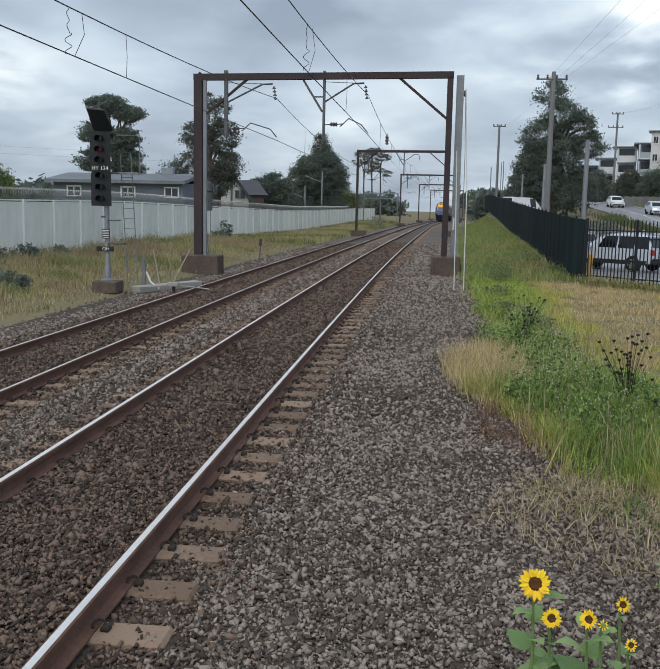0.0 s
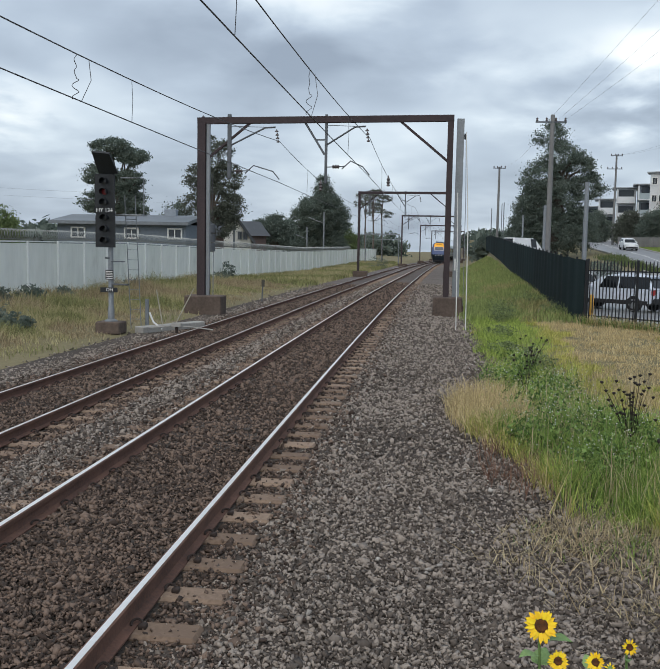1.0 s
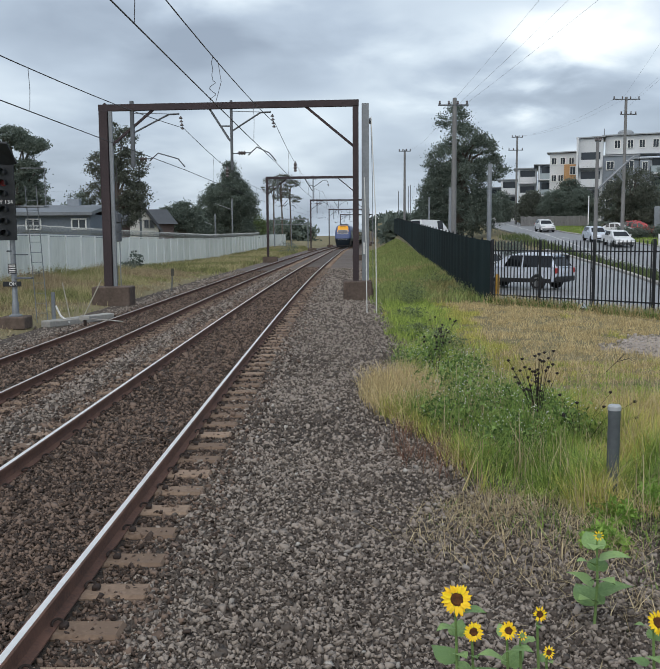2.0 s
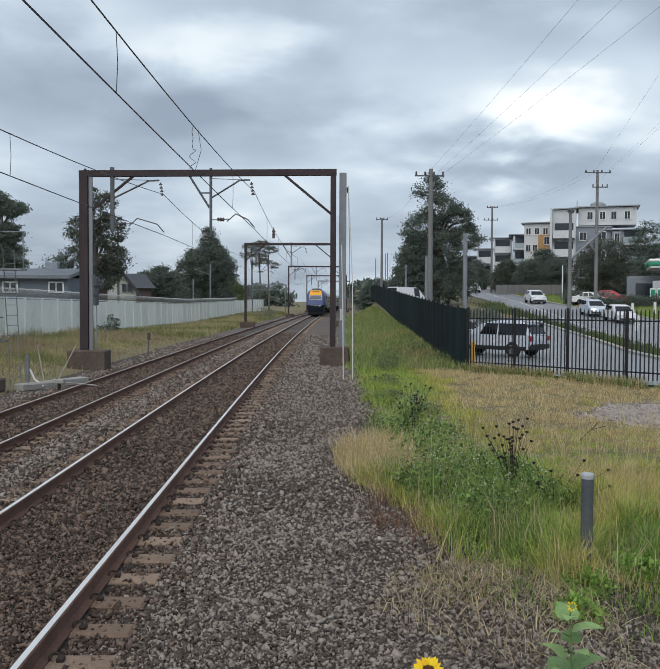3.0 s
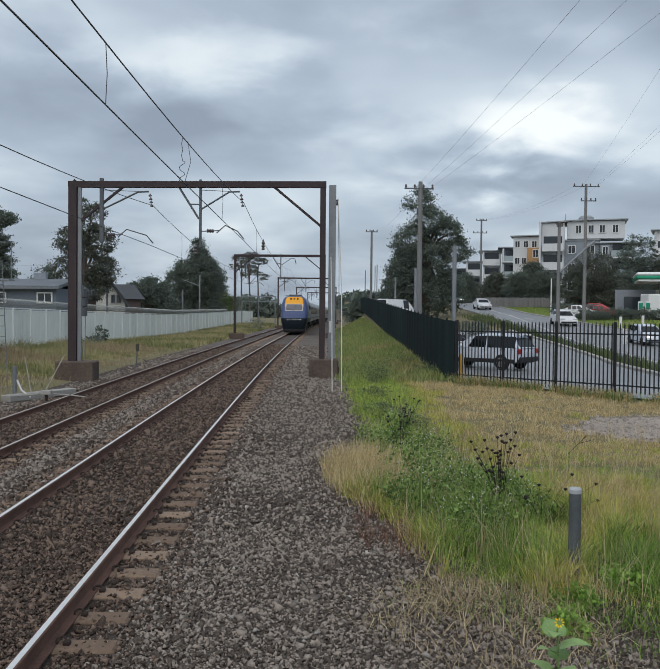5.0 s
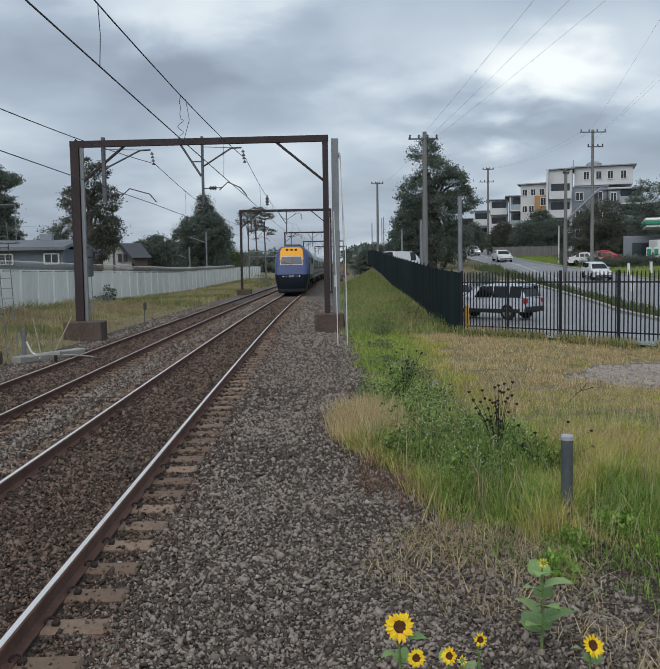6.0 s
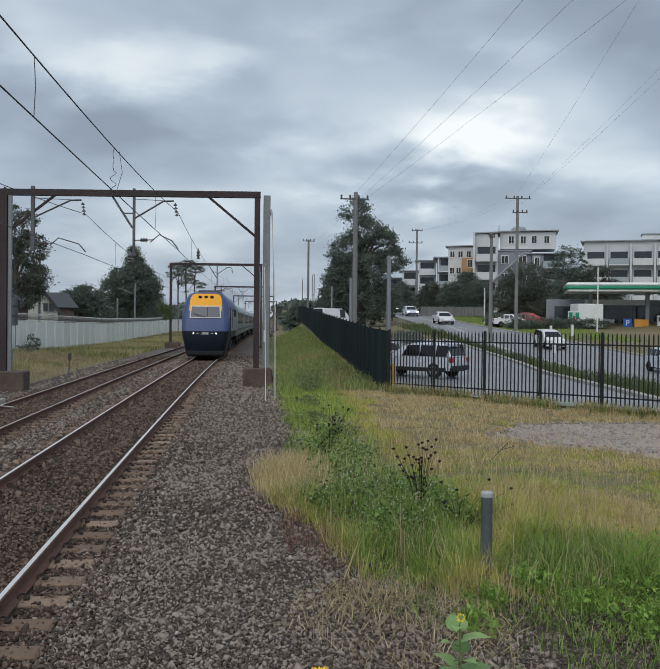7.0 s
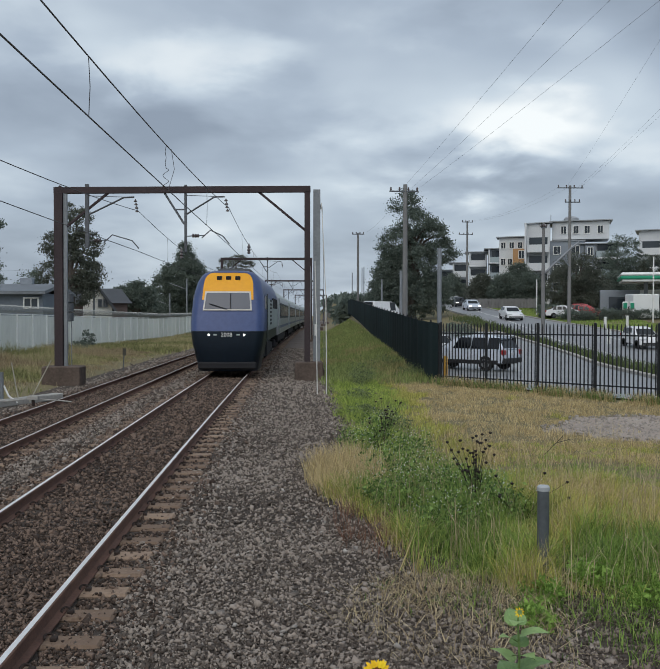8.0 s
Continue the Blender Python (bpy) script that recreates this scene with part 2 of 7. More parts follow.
        self.f.append(tuple(range(k + n, k + 2 * n)))
        return self

    def mesh(self, name, mat, smooth=35):
        me = bpy.data.meshes.new(name)
        me.from_pydata(self.v, [], self.f)
        bm = bmesh.new()
        bm.from_mesh(me)
        if len(bm.faces) < 60000:
            bmesh.ops.recalc_face_normals(bm, faces=bm.faces)
        bm.to_mesh(me)
        bm.free()
        me.materials.append(mat)
        if smooth:
            me.polygons.foreach_set("use_smooth", [True] * len(me.polygons))
            me.set_sharp_from_angle(angle=radians(smooth))
        return me


def part(name, shape, mat, parent=None, label="", m=None, smooth=35):
    ob = new(name, shape.mesh(name, mat, smooth))
    if m is not None:
        ob.matrix_basis = m
    ob.parent = parent
    if label:
        ob["label"] = label
    return ob


def thing(name, label, category, m=None, group="", kind=""):
    ob = tagged(new(name), label, category, group, kind)
    ob.empty_display_size = 0.2
    if m is not None:
        ob.matrix_basis = m
    return ob


def bulk(name, verts, faces, mat, smooth=False):
    """A large mesh from arrays: verts n x 3, faces m x k."""
    me = bpy.data.meshes.new(name)
    v, f = np.asarray(verts, np.float32), np.asarray(faces, np.int32)
    k = f.shape[1]
    me.vertices.add(len(v))
    me.vertices.foreach_set("co", v.ravel())
    me.loops.add(f.size)
    me.loops.foreach_set("vertex_index", f.ravel())
    me.polygons.add(len(f))
    me.polygons.foreach_set("loop_start", np.arange(0, f.size, k, dtype=np.int32))
    me.update(calc_edges=True)
    me.validate()
    me.materials.append(mat)
    if smooth:
        me.polygons.foreach_set("use_smooth", [True] * len(me.polygons))
    return new(name, me)


rng = np.random.default_rng(7)


# ---- the lie of the land ----
def bend(y):
    """How far the line has swung to the right at y."""
    return 0.015 * ((y - 38) + math.sqrt((y - 38) ** 2 + 35 ** 2)) + 0.014 * ((y - 150) + math.sqrt((y - 150) ** 2 + 15 ** 2)) - 0.306


def heading(y):
    return math.atan((bend(y + 0.5) - bend(y - 0.5)))


ROAD_Z = ((-200, -1.6), (20, -1.3), (45, -0.8), (69, 0.26), (80, 0.95), (100, 2.1), (139, 3.9), (180, 5.2), (240, 6.3), (400, 8.0), (900, 10.0))
SIDE_Z = ((-200, -0.3), (33, -0.3), (45, -0.36), (60, 0.25), (80, 1.05), (95, 1.55), (128, 2.6), (180, 3.4), (240, 3.6), (400, 4.0), (900, 5.0))
BANK_Z = ((-200, -0.16), (30, -0.2), (36, -0.05), (50, 0.31), (66, 0.8), (95, 1.53), (128, 2.45), (150, 2.6), (180, 2.4), (240, 1.5), (400, 1.0), (900, 1.0))
FENCE_X = ((31.5, 5.52), (36, 5.42), (50, 6.0), (66, 6.35), (95, 7.7), (128, 8.85), (180, 11.2), (260, 15.0))
LEFT_Z = ((-200, -0.2), (20, -0.25), (48, -0.1), (75, -0.35), (103, -0.55), (140, -0.3), (171, 0.05), (300, 0.2))


def along(table, y):
    return float(np.interp(y, [a for a, _ in table], [b for _, b in table]))


def ease(a, b, v):
    t = min(1.0, max(0.0, (v - a) / (b - a)))
    return t * t * (3 - 2 * t)


def ground_z(x, y):
    u = x - bend(y)
    if u < -4.35:
        z = -0.39 + 0.034 * (abs(u + 6.10) < 0.70)
        if u < -8.0:
            z += (along(LEFT_Z, y) + 0.39) * ease(-8.0, -11.0, u)
        if u < -18:
            z += 0.6 * ease(-18, -40, u)
        return z if u < -4.95 else -0.39 + 0.2 * ease(-4.95, -4.35, u)
    z = -0.19 + 0.034 * (abs(u + 2.51) < 0.70)
    if u > -0.3:
        z -= 0.04 * ease(-0.3, 0.6, u) 
    fx = along(FENCE_X, y)
    e = x
    if e > 0.7:
        z += (along(BANK_Z, y) - z) * ease(0.7 if y < 40 else 1.8, 4.0 if y < 40 else fx - 0.2, x - (bend(y) if y > 40 else 0))
    if x > fx:
        s = along(SIDE_Z, y)
        z += (s - z) * ease(fx, fx + 1.2, x) if y > 31.5 else (s - z) * ease(fx + 1, fx + 5, x)
    if x > 16:
        z += (along(ROAD_Z, y) - z) * ease(16.5, 20.5, x)
    if x > 40:
        z += 1.5 * ease(40, 70, x)
    return z


EDGE_X = ((2, 3.6), (4, 3.4), (6, 3.0), (7, 2.2), (8.2, 1.35), (9.3, 1.05), (10.7, 0.9), (12, 0.45), (15, 0.5), (16, 1.05), (18, 1.15), (27, 1.25), (36, 1.35), (60, 1.9), (420, 12.9))


def strip(name, ys, xs_of, lift, mat, label, category):
    """A sheet laid on the land: for every y a row of x."""
    rows = [[(x, y, ground_z(x, y) + lift) for x in xs_of(y)] for y in ys]
    n = len(rows[0])
    v = [p for r in rows for p in r]
    f = [(i * n + j, i * n + j + 1, (i + 1) * n + j + 1, (i + 1) * n + j) for i in range(len(rows) - 1) for j in range(n - 1)]
    return tagged(bulk(name, v, f, mat, True), label, category, kind="structure")


def spaced(lo, hi, n, power=1.0):
    return [lo + (hi - lo) * (i / n) ** power for i in range(n + 1)]


GY = [-1500, -400, -100, -30, -10] + [-5 + i for i in range(0, 60)] + spaced(55, 140, 40)[0:] + spaced(143, 420, 50) + [500, 700, 1000, 1600, 3000]
GX = [-3000, -1200, -500, -200, -100, -60, -40, -30] + spaced(-25, -9, 16) + spaced(-8.5, 3, 46) + spaced(3.3, 24, 60) + spaced(25, 60, 20) + [80, 120, 200, 500, 1200, 3000]
strip("ground", GY, lambda y: [x + bend(min(max(y, -10), 420)) * (ease(-200, -20, x) - ease(3, 24, x)) for x in GX], -0.03, EARTH, "grassy earth on both sides of the line", "ground")
# near rows carry painted gap shade; far rows keep the stones' mean tone
for bed_rows, bed_mat in ((spaced(-6, 66, 120), BED_GAP_SHADE), (spaced(66, 420, 120), BED_FAR)):
    strip("ballast_bed", bed_rows, lambda y: [bend(y) + u for u in [-8.7, -8.2, -7.6, -6.82, -6.78, -6.1, -5.42, -5.38, -4.95] + spaced(-4.85, -4.35, 5) + [-4.3, -3.8, -3.23, -3.19, -2.5, -1.83, -1.79] + spaced(-1.5, (along(EDGE_X, y) + 0.25 if y < 36 else 1.45) - bend(y) * (y < 36), 12)], 0.0, bed_mat, "crushed-stone bed under the two tracks, near part coloured as gap shade", "ballast")

# ---- rails, sleepers and clips ----
RAIL_PROFILE = [(-0.07, -0.158), (0.07, -0.158), (0.07, -0.146), (0.014, -0.128), (0.0085, -0.10), (0.0085, -0.055), (0.033, -0.038), (0.035, -0.006), (0.028, -0.0005), (-0.028, -0.0005), (-0.035, -0.006), (-0.033, -0.038), (-0.0085, -0.055), (-0.0085, -0.10), (-0.014, -0.128), (-0.07, -0.146)]
RAIL_Y = spaced(-6, 60, 66) + spaced(63, 420, 100)


def line_path(u, z, ys=RAIL_Y):
    out = []
    for y in ys:
        a = heading(y)
        out.append(((bend(y) + u * math.cos(a), y, z), (math.cos(a), -math.sin(a))))
    return out


TRACKS = []
for u0, z0, top, word in ((-2.51, 0.0, RAIL_TOP, "brown rusted rails with bright polished heads on concrete sleepers"), (-6.10, -0.2, RAIL_TOP_DULL, "further pair of dull rusted rails on concrete sleepers")):
    track = thing("railway_track", word, "railway track", kind="structure")
    for s in (-0.7525, 0.7525):
        rail = part("rail", Shape().sweep(line_path(u0 + s, z0), RAIL_PROFILE), RUST, track, "rusted web with a worn head")
        part("rail_head", Shape().sweep(line_path(u0 + s, z0 + 0.0012), [(-0.021, -0.003), (0.022, -0.003), (0.022, 0.0), (-0.021, 0.0)]), top, rail, "polished running surface")
    TRACKS.append((track, u0, z0))

# ---- overhead portals ----
def portal(y, xl, xr, zl, zr, zb, label, detail=True):
    p = thing("overhead_portal", label, "rail portal", group="overhead portals")
    w = xr - xl

    def top(x):
        return zl + (zr - zl) * (x - xl) / w
    leg, lw = Shape(), 0.32 if y < 40 else 0.22
    for dy in (-0.13, 0.13):
        leg.beam((xl + lw / 2 - 0.1, y + dy, zb), (xl + lw / 2 - 0.1, y + dy, zl - 0.195), lw, 0.05, 0.008, (0, 1, 0))
    for k in range(14):
        leg.beam((xl - 0.06, y, zb + 0.25 + k * (zl - zb) / 14), (xl + lw - 0.14, y, zb + 0.25 + (k + 0.6) * (zl - zb) / 14), 0.22, 0.012, 0, (0, 1, 0))
    part("leg", leg, PORTAL, p)
    part("leg", Shape().channel((xr, y, zb), (xr, y, zr - 0.195), 0.22, 0.2, 0.025, (0, 1, 0)), PORTAL, p)
    part("beam", Shape().channel((xl - 0.12, y, zl - 0.09), (xr + 0.12, y, zr - 0.09), 0.24, 0.20, 0.025, (0, 1, 0)), PORTAL, p)
    for x, s in ((xl, 1), (xr, -1)):
        part("knee_brace", Shape().beam((x, y, top(x) - 1.75), (x + s * 1.95, y, top(x) - 0.15), 0.09, 0.10, 0.01, (0, 1, 0)), PORTAL, p)
    if y < 40:
        part("leg_casing", Shape().beam((xl + 0.31, y - 0.02, zb), (xl + 0.31, y - 0.02, zl - 0.2), 0.14, 0.13, 0.01), GALV, p, "grey galvanised post bolted to the leg")
    xc = xl + w * 0.51
    part("drop_post", Shape().beam((xc, y, top(xc) + 0.1), (xc, y, top(xc) - 2.5), 0.10, 0.10, 0.01), DARK_GALV, p)
    part("drop_strut", Shape().beam((xc - 0.85, y, top(xc) - 0.15), (xc - 0.06, y, top(xc) - 1.4), 0.08, 0.06, 0.01, (0, 1, 0)).beam((xc - 0.4, y, top(xc) - 0.85), (xc, y, top(xc) - 0.85), 0.05, 0.05, 0, (0, 1, 0)), DARK_GALV, p)
    xd = xl + w * 0.118
    part("drop_post", Shape().beam((xd, y, top(xd) + 0.15), (xd, y, top(xd) - 2.3), 0.14, 0.14, 0.01), DARK_GALV, p)
    for x0, x1 in ((xc, xl + w * 0.672), (xd, xl + w * 0.31)):
        z0 = top(x0) - 1.05
        part("bracket_arm", Shape().tube([(x0, y, z0), (x1 - 0.45, y, top(x1) - 0.38), (x1 - 0.05, y, top(x1) - 0.36)], 0.035, 6).tube([(x0, y, top(x0) - 0.3), (x1 - 0.4, y, top(x1) - 0.36)], 0.012, 5), DARK_GALV, p)
        ins = Shape()
        for k in range(4):
            ins.lathe((x1 + 0.02 * k, y, top(x1) - 0.5 - 0.13 * k), [(0.02, -0.05), (0.075, -0.03), (0.06, 0.0), (0.025, 0.03), (0.02, 0.06)], 10)
        part("insulator", ins, INSULATOR, p, "string of dark glazed discs")
        # registration arm that holds the running wire
        zc = (5.06 if x0 == xc else 4.86) + 0.12
        xe = x1 + 0.12
        arm = Shape().tube([(x0, y, zc + 0.18), (x0 + 0.75, y, zc + 0.22)], 0.022, 6).tube([(x0 + 0.62, y, zc + 0.12), (x0 + 0.95, y, zc + 0.42), (xe - 0.25, y, zc + 0.2), (xe, y, zc - 0.1)], 0.025, 6)
        part("registration_arm", arm, DARK_GALV, p)
        part("insulator", Shape().lathe((x0 + 0.38, y, zc + 0.2), [(0.03, -0.14), (0.09, -0.1), (0.04, -0.05), (0.09, 0.0), (0.04, 0.05), (0.09, 0.1), (0.03, 0.14)], 10, pose(0, 0, 0, 0, 90, 0).to_3x3()), INSULATOR, p)
    for x, wide, f, zt in ((xl + 0.23, 1.45, OLD_CONCRETE, zb), (xr + 0.06, 1.1, OLD_CONCRETE, zb + 0.16)):
        g = ground_z(x, y)
        part("footing", Shape().box((x, y - 0.05, (zt + g) / 2 - 0.1), (wide, 1.0, zt - g + 0.25), 0.04), f, p, "stained rust-brown concrete block")
    return p


PORTALS = ((34, -8.82, 0.76, 7.17, 7.30, 0.33), (88, -6.75, 2.15, 8.0, 8.05, 0.15), (150, -4.2, 5.0, 8.25, 8.25, 0.1), (205, -1.5, 7.7, 8.3, 8.3, 0.1), (258, 1.4, 10.6, 8.3, 8.3, 0.1))
for i, row in enumerate(PORTALS):
    portal(*row, "brown steel portal over both tracks on concrete footings" if i == 0 else "weathered steel portal over the tracks further along")

mast = thing("tension_mast", "grey galvanised steel column beside the portal leg", "mast")
part("column", Shape().channel((1.135, 34.25, -0.3), (1.135, 34.25, 7.22), 0.27, 0.25, 0.03, (0, 1, 0)), GALV, mast)
part("footing", Shape().box((1.135, 34.25, -0.02), (0.6, 0.6, 0.5), 0.03), OLD_CONCRETE, mast)
part("pulley", Shape().lathe((1.305, 34.1, 6.55), [(0.09, -0.03), (0.13, -0.02), (0.10, 0.0), (0.13, 0.02), (0.09, 0.03)], 14, pose(0, 0, 0, 0, 90, 0).to_3x3()), DARK_GALV, mast, "small steel pulley wheel")
part("tension_cable", Shape().tube([(1.335, 34.0, 6.55), (1.395, 33.9, 4.2), (1.415, 33.9, 0.2)], 0.012, 5), GALV, mast)
part("notice", Shape().box((1.075, 34.11, 1.75), (0.06, 0.01, 0.45), 0.003), WHITE_LINE, mast, "small pale maintenance plate")
mast2 = copy_thing(mast, pose(0.75, 50, -0.2))
mast2["label"] = "grey steel column further along the line"
for x, z1, word in ((0.97, 4.05, "thin white marker rod standing in the grass"), (1.27, 5.9, "tall thin white rod beside the steel mast")):
    rod = Shape().tube([(x, 27.9, -0.3), (x - 0.03, 27.9, z1 * 0.5), (x - 0.17 if z1 > 5 else x - 0.08, 27.9, z1)], 0.016, 6)
    tagged(part("marker_rod", rod, material("white_rod", (0.75, 0.75, 0.72), (0.6, 0.6, 0.58), 0.5)), word, "marker rod")


# ---- overhead wires ----
def hang(a, b, sag, n=16):
    return [tuple(Vector(a).lerp(Vector(b), i / n) - Vector((0, 0, sag * 4 * (i / n) * (1 - i / n)))) for i in range(n + 1)]


SUPPORTS = [-22.0] + [p[0] for p in PORTALS]
STAGGER = {"near": ((-22, -2.3), (8, -2.64), (34, -2.45), (88, -2.66), (150, -2.40), (205, -2.66), (258, -2.4)), "further": ((-22, -6.2), (12, -6.26), (34, -5.92), (88, -6.28), (150, -5.95), (205, -6.25), (258, -5.95))}
for word, zc, zm, sag, dropper_y, jumper_y in (("near", 5.03, 6.46, 0.64, (-12, -3, 4.5, 11.95, 26.5), 18.7), ("further", 4.77, 6.32, 0.86, (-12, -3, 5, 10, 18.1, 26.5), 15.3)):
    wires = thing("overhead_wires", f"dark contact wire and carrying wire over the {word} track", "overhead wires")

    def wire_x(y):
        return bend(y) + along(STAGGER[word], y)

    def rise(y):
        return 0.004 * max(0, y - 60)
    part("contact_wire", Shape().tube([(wire_x(y), y, zc + rise(y)) for y in spaced(-22, 258, 140)], 0.011, 6), WIRE, wires)
    carry, drops = [], []
    for a, b in zip(SUPPORTS, SUPPORTS[1:]):
        n = 24
        pts = [(wire_x(y), y, zm + rise(y) - sag * ((b - a) / 56) ** 2 * 4 * (y - a) * (b - y) / (b - a) ** 2) for y in spaced(a, b, n)]
        carry += pts if not carry else pts[1:]
        for y in (dropper_y if a < 0 else [a + (b - a) * k for k in (0.14, 0.32, 0.5, 0.68, 0.86)]):
            drops.append((y, float(np.interp(y, [p[1] for p in pts], [p[2] for p in pts]))))
    part("carrying_wire", Shape().tube(carry, 0.0115, 6), WIRE, wires)
    for y, z in drops:
        part("dropper", Shape().tube([(wire_x(y), y, z), (wire_x(y) + 0.02, y, (z + zc) / 2), (wire_x(y), y, zc + rise(y))], 0.006, 4), WIRE, wires)
    z1 = float(np.interp(jumper_y, [p[1] for p in carry], [p[2] for p in carry]))
    coil = [(wire_x(jumper_y) + 0.06 * math.sin(k * 0.5) * (1 if k > 26 else 0.12), jumper_y + 0.05 * math.cos(k * 0.5), z1 - (z1 - zc) * k / 48) for k in range(49)]
    part("jumper", Shape().tube(coil, 0.0065, 5), WIRE, wires, "loosely coiled electrical jumper")
    part("jumper", Shape().tube([(wire_x(jumper_y) + 0.05, jumper_y + 0.5, z1), (wire_x(jumper_y) + 0.13, jumper_y + 0.4, (z1 + zc) / 2), (wire_x(jumper_y) + 0.03, jumper_y + 0.2, zc)], 0.0065, 5), WIRE, wires)
    # insulators let into the wires past the portal
    for y, z in ((46.0, zc + 0.75),):
        part("section_insulator", Shape().lathe((wire_x(y) + 0.06, y, z), [(0.03, -0.26), (0.10, -0.22), (0.05, -0.13), (0.11, -0.06), (0.05, 0.02), (0.10, 0.1), (0.04, 0.2), (0.02, 0.3)], 10), INSULATOR, wires, "dark ribbed insulator")
weights = thing("tension_weight", "grey cylinder of tension weights hanging beside the portal leg", "tension weight")
for z in (2.05, 2.43, 2.81):
    part("weight", Shape().lathe((-8.76, 35.6, z), [(0.03, 0), (0.15, 0.02), (0.15, 0.35), (0.03, 0.37)], 14), DARK_GALV, weights)
part("rope", Shape().tube([(-8.76, 35.6, 3.15), (-8.74, 35.6, 5.2)], 0.012, 5), WIRE, weights)
part("guide_rod", Shape().tube([(-8.72, 35.7, -0.3), (-8.72, 35.7, 2.1)], 0.02, 6), GALV, weights)
stays = thing("guy_wires", "pale thin guy wires slanting down from the portal leg", "guy wires")
for a, b in (((-8.9, 34.6, 6.4), (-11.6, 44, 0.0)), ((-8.9, 34.6, 5.0), (-10.6, 43, 0.0))):
    part("stay", Shape().tube([a, b], 0.014, 5), GALV, stays)

# ---- colour light signal ----
BLACK = material("signal_black", (0.018, 0.022, 0.026), (0.010, 0.012, 0.014), 0.55, 0, 20, 2, 0.05)
SIGN_WHITE = material("sign_white", (0.8, 0.8, 0.78), (0.7, 0.7, 0.68), 0.6, 0, 20, 2, 0)
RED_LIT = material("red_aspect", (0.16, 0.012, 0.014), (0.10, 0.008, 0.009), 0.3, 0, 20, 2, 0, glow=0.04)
LENS_OFF = glass("unlit_lens", (0.03, 0.035, 0.04), 0.15)


def lettering(text, size, m, mat, parent, name="lettering"):
    cu = bpy.data.curves.new(name, "FONT")
    cu.body, cu.size, cu.align_x, cu.align_y, cu.extrude = text, size, "CENTER", "CENTER", 0.002
    tmp = new(name, cu)
    me = bpy.data.meshes.new_from_object(tmp.evaluated_get(bpy.context.evaluated_depsgraph_get()))
    bpy.data.objects.remove(tmp)
    bpy.data.curves.remove(cu)
    me.materials.clear()
    me.materials.append(mat)
    ob = new(name, me)
    ob.parent = parent
    ob.matrix_basis = m
    return ob


sig = thing("railway_signal", "black two-head colour light signal on a grey post", "railway signal", pose(-9.22, 25.2, -0.29))
FACE = pose(0, 0, 0, 90, 0, 12)
part("base_block", Shape().box((0, 0, 0.11), (0.72, 0.7, 0.36), 0.03), OLD_CONCRETE, sig)
part("post", Shape().lathe((0, 0, 0.28), [(0.19, 0), (0.19, 0.04), (0.10, 0.08), (0.095, 0.4), (0.075, 0.46), (0.075, 2.3), (0.07, 4.6)], 14), GALV, sig)
for z0, h, bx in ((2.46, 1.10, -0.11), (3.58, 1.0, -0.12)):
    plate = Shape()
    w = 0.29
    outline = [(-w, 0), (w, 0), (w, h * 0.8), (w * 0.8, h * 0.97), (-w * 0.8, h * 0.97), (-w, h * 0.8)] if z0 < 3 else [(-w, 0), (w, 0), (w, h), (-w, h)]
    plate.prism([(a + bx, b + z0) for a, b in outline], -0.16, -0.10, 1)
    plate.box((bx, 0.03, z0 + h * 0.5), (0.40, 0.24, h * 0.9), 0.03)
    head = part("signal_head", plate, BLACK, sig)
    for k in range(3):
        zc = z0 + h * (0.18 + 0.3 * k)
        part("hood", Shape().prism([(bx + 0.115 * math.cos(a), zc + 0.115 * math.sin(a)) for a in np.linspace(-0.5, 3.64, 12)] + [(bx + 0.10 * math.cos(a), zc + 0.10 * math.sin(a)) for a in np.linspace(3.64, -0.5, 12)], -0.36, -0.16, 1), BLACK, head)
        part("lens", Shape().lathe((bx, -0.165, zc), [(0.09, -0.005), (0.085, 0.012), (0.03, 0.02)], 14, pose(0, 0, 0, 90, 0, 0).to_3x3()), RED_LIT if (z0 > 3 and k == 1) else LENS_OFF, head, "dim red lens" if (z0 > 3 and k == 1) else "")
hood = Shape().add([(-0.42, -0.55, 5.25), (0.12, -0.62, 5.20), (0.22, -0.2, 4.68), (-0.36, -0.14, 4.66), (-0.42, -0.51, 5.30), (0.12, -0.58, 5.25), (0.22, -0.16, 4.73), (-0.36, -0.10, 4.71)], [(0, 1, 2, 3), (7, 6, 5, 4), (0, 4, 5, 1), (1, 5, 6, 2), (2, 6, 7, 3), (3, 7, 4, 0)])
part("route_indicator", hood, BLACK, sig, "black tilted route indicator box", m=pose(0.07, 0, -0.1))
part("indicator_bracket", Shape().box((0.02, 0, 4.75), (0.1, 0.25, 0.4), 0.01), DARK_GALV, sig)
num = part("number_plate_board", Shape().box((-0.12, -0.17, 3.53), (0.62, 0.02, 0.17), 0.003), BLACK, sig)
num.name = "identity_board"
lettering("HY 134", 0.16, pose(-0.12, -0.184, 3.53, 90, 0, 0), SIGN_WHITE, num)
oh = part("sign", Shape().box((-0.02, -0.12, 1.22), (0.52, 0.02, 0.14), 0.004), BLACK, sig, "narrow black sign")
lettering("OH", 0.14, pose(0.0, -0.133, 1.22, 90, 0, 0), SIGN_WHITE, oh)
plate2 = part("sign", Shape().box((0, -0.12, 1.66), (0.24, 0.02, 0.28), 0.004), BLACK, sig, "black plate with rows of small writing")
for k in range(5):
    part("writing_bar", Shape().box((0, -0.133, 1.76 - 0.05 * k), (0.19, 0.004, 0.02)), SIGN_WHITE, plate2)
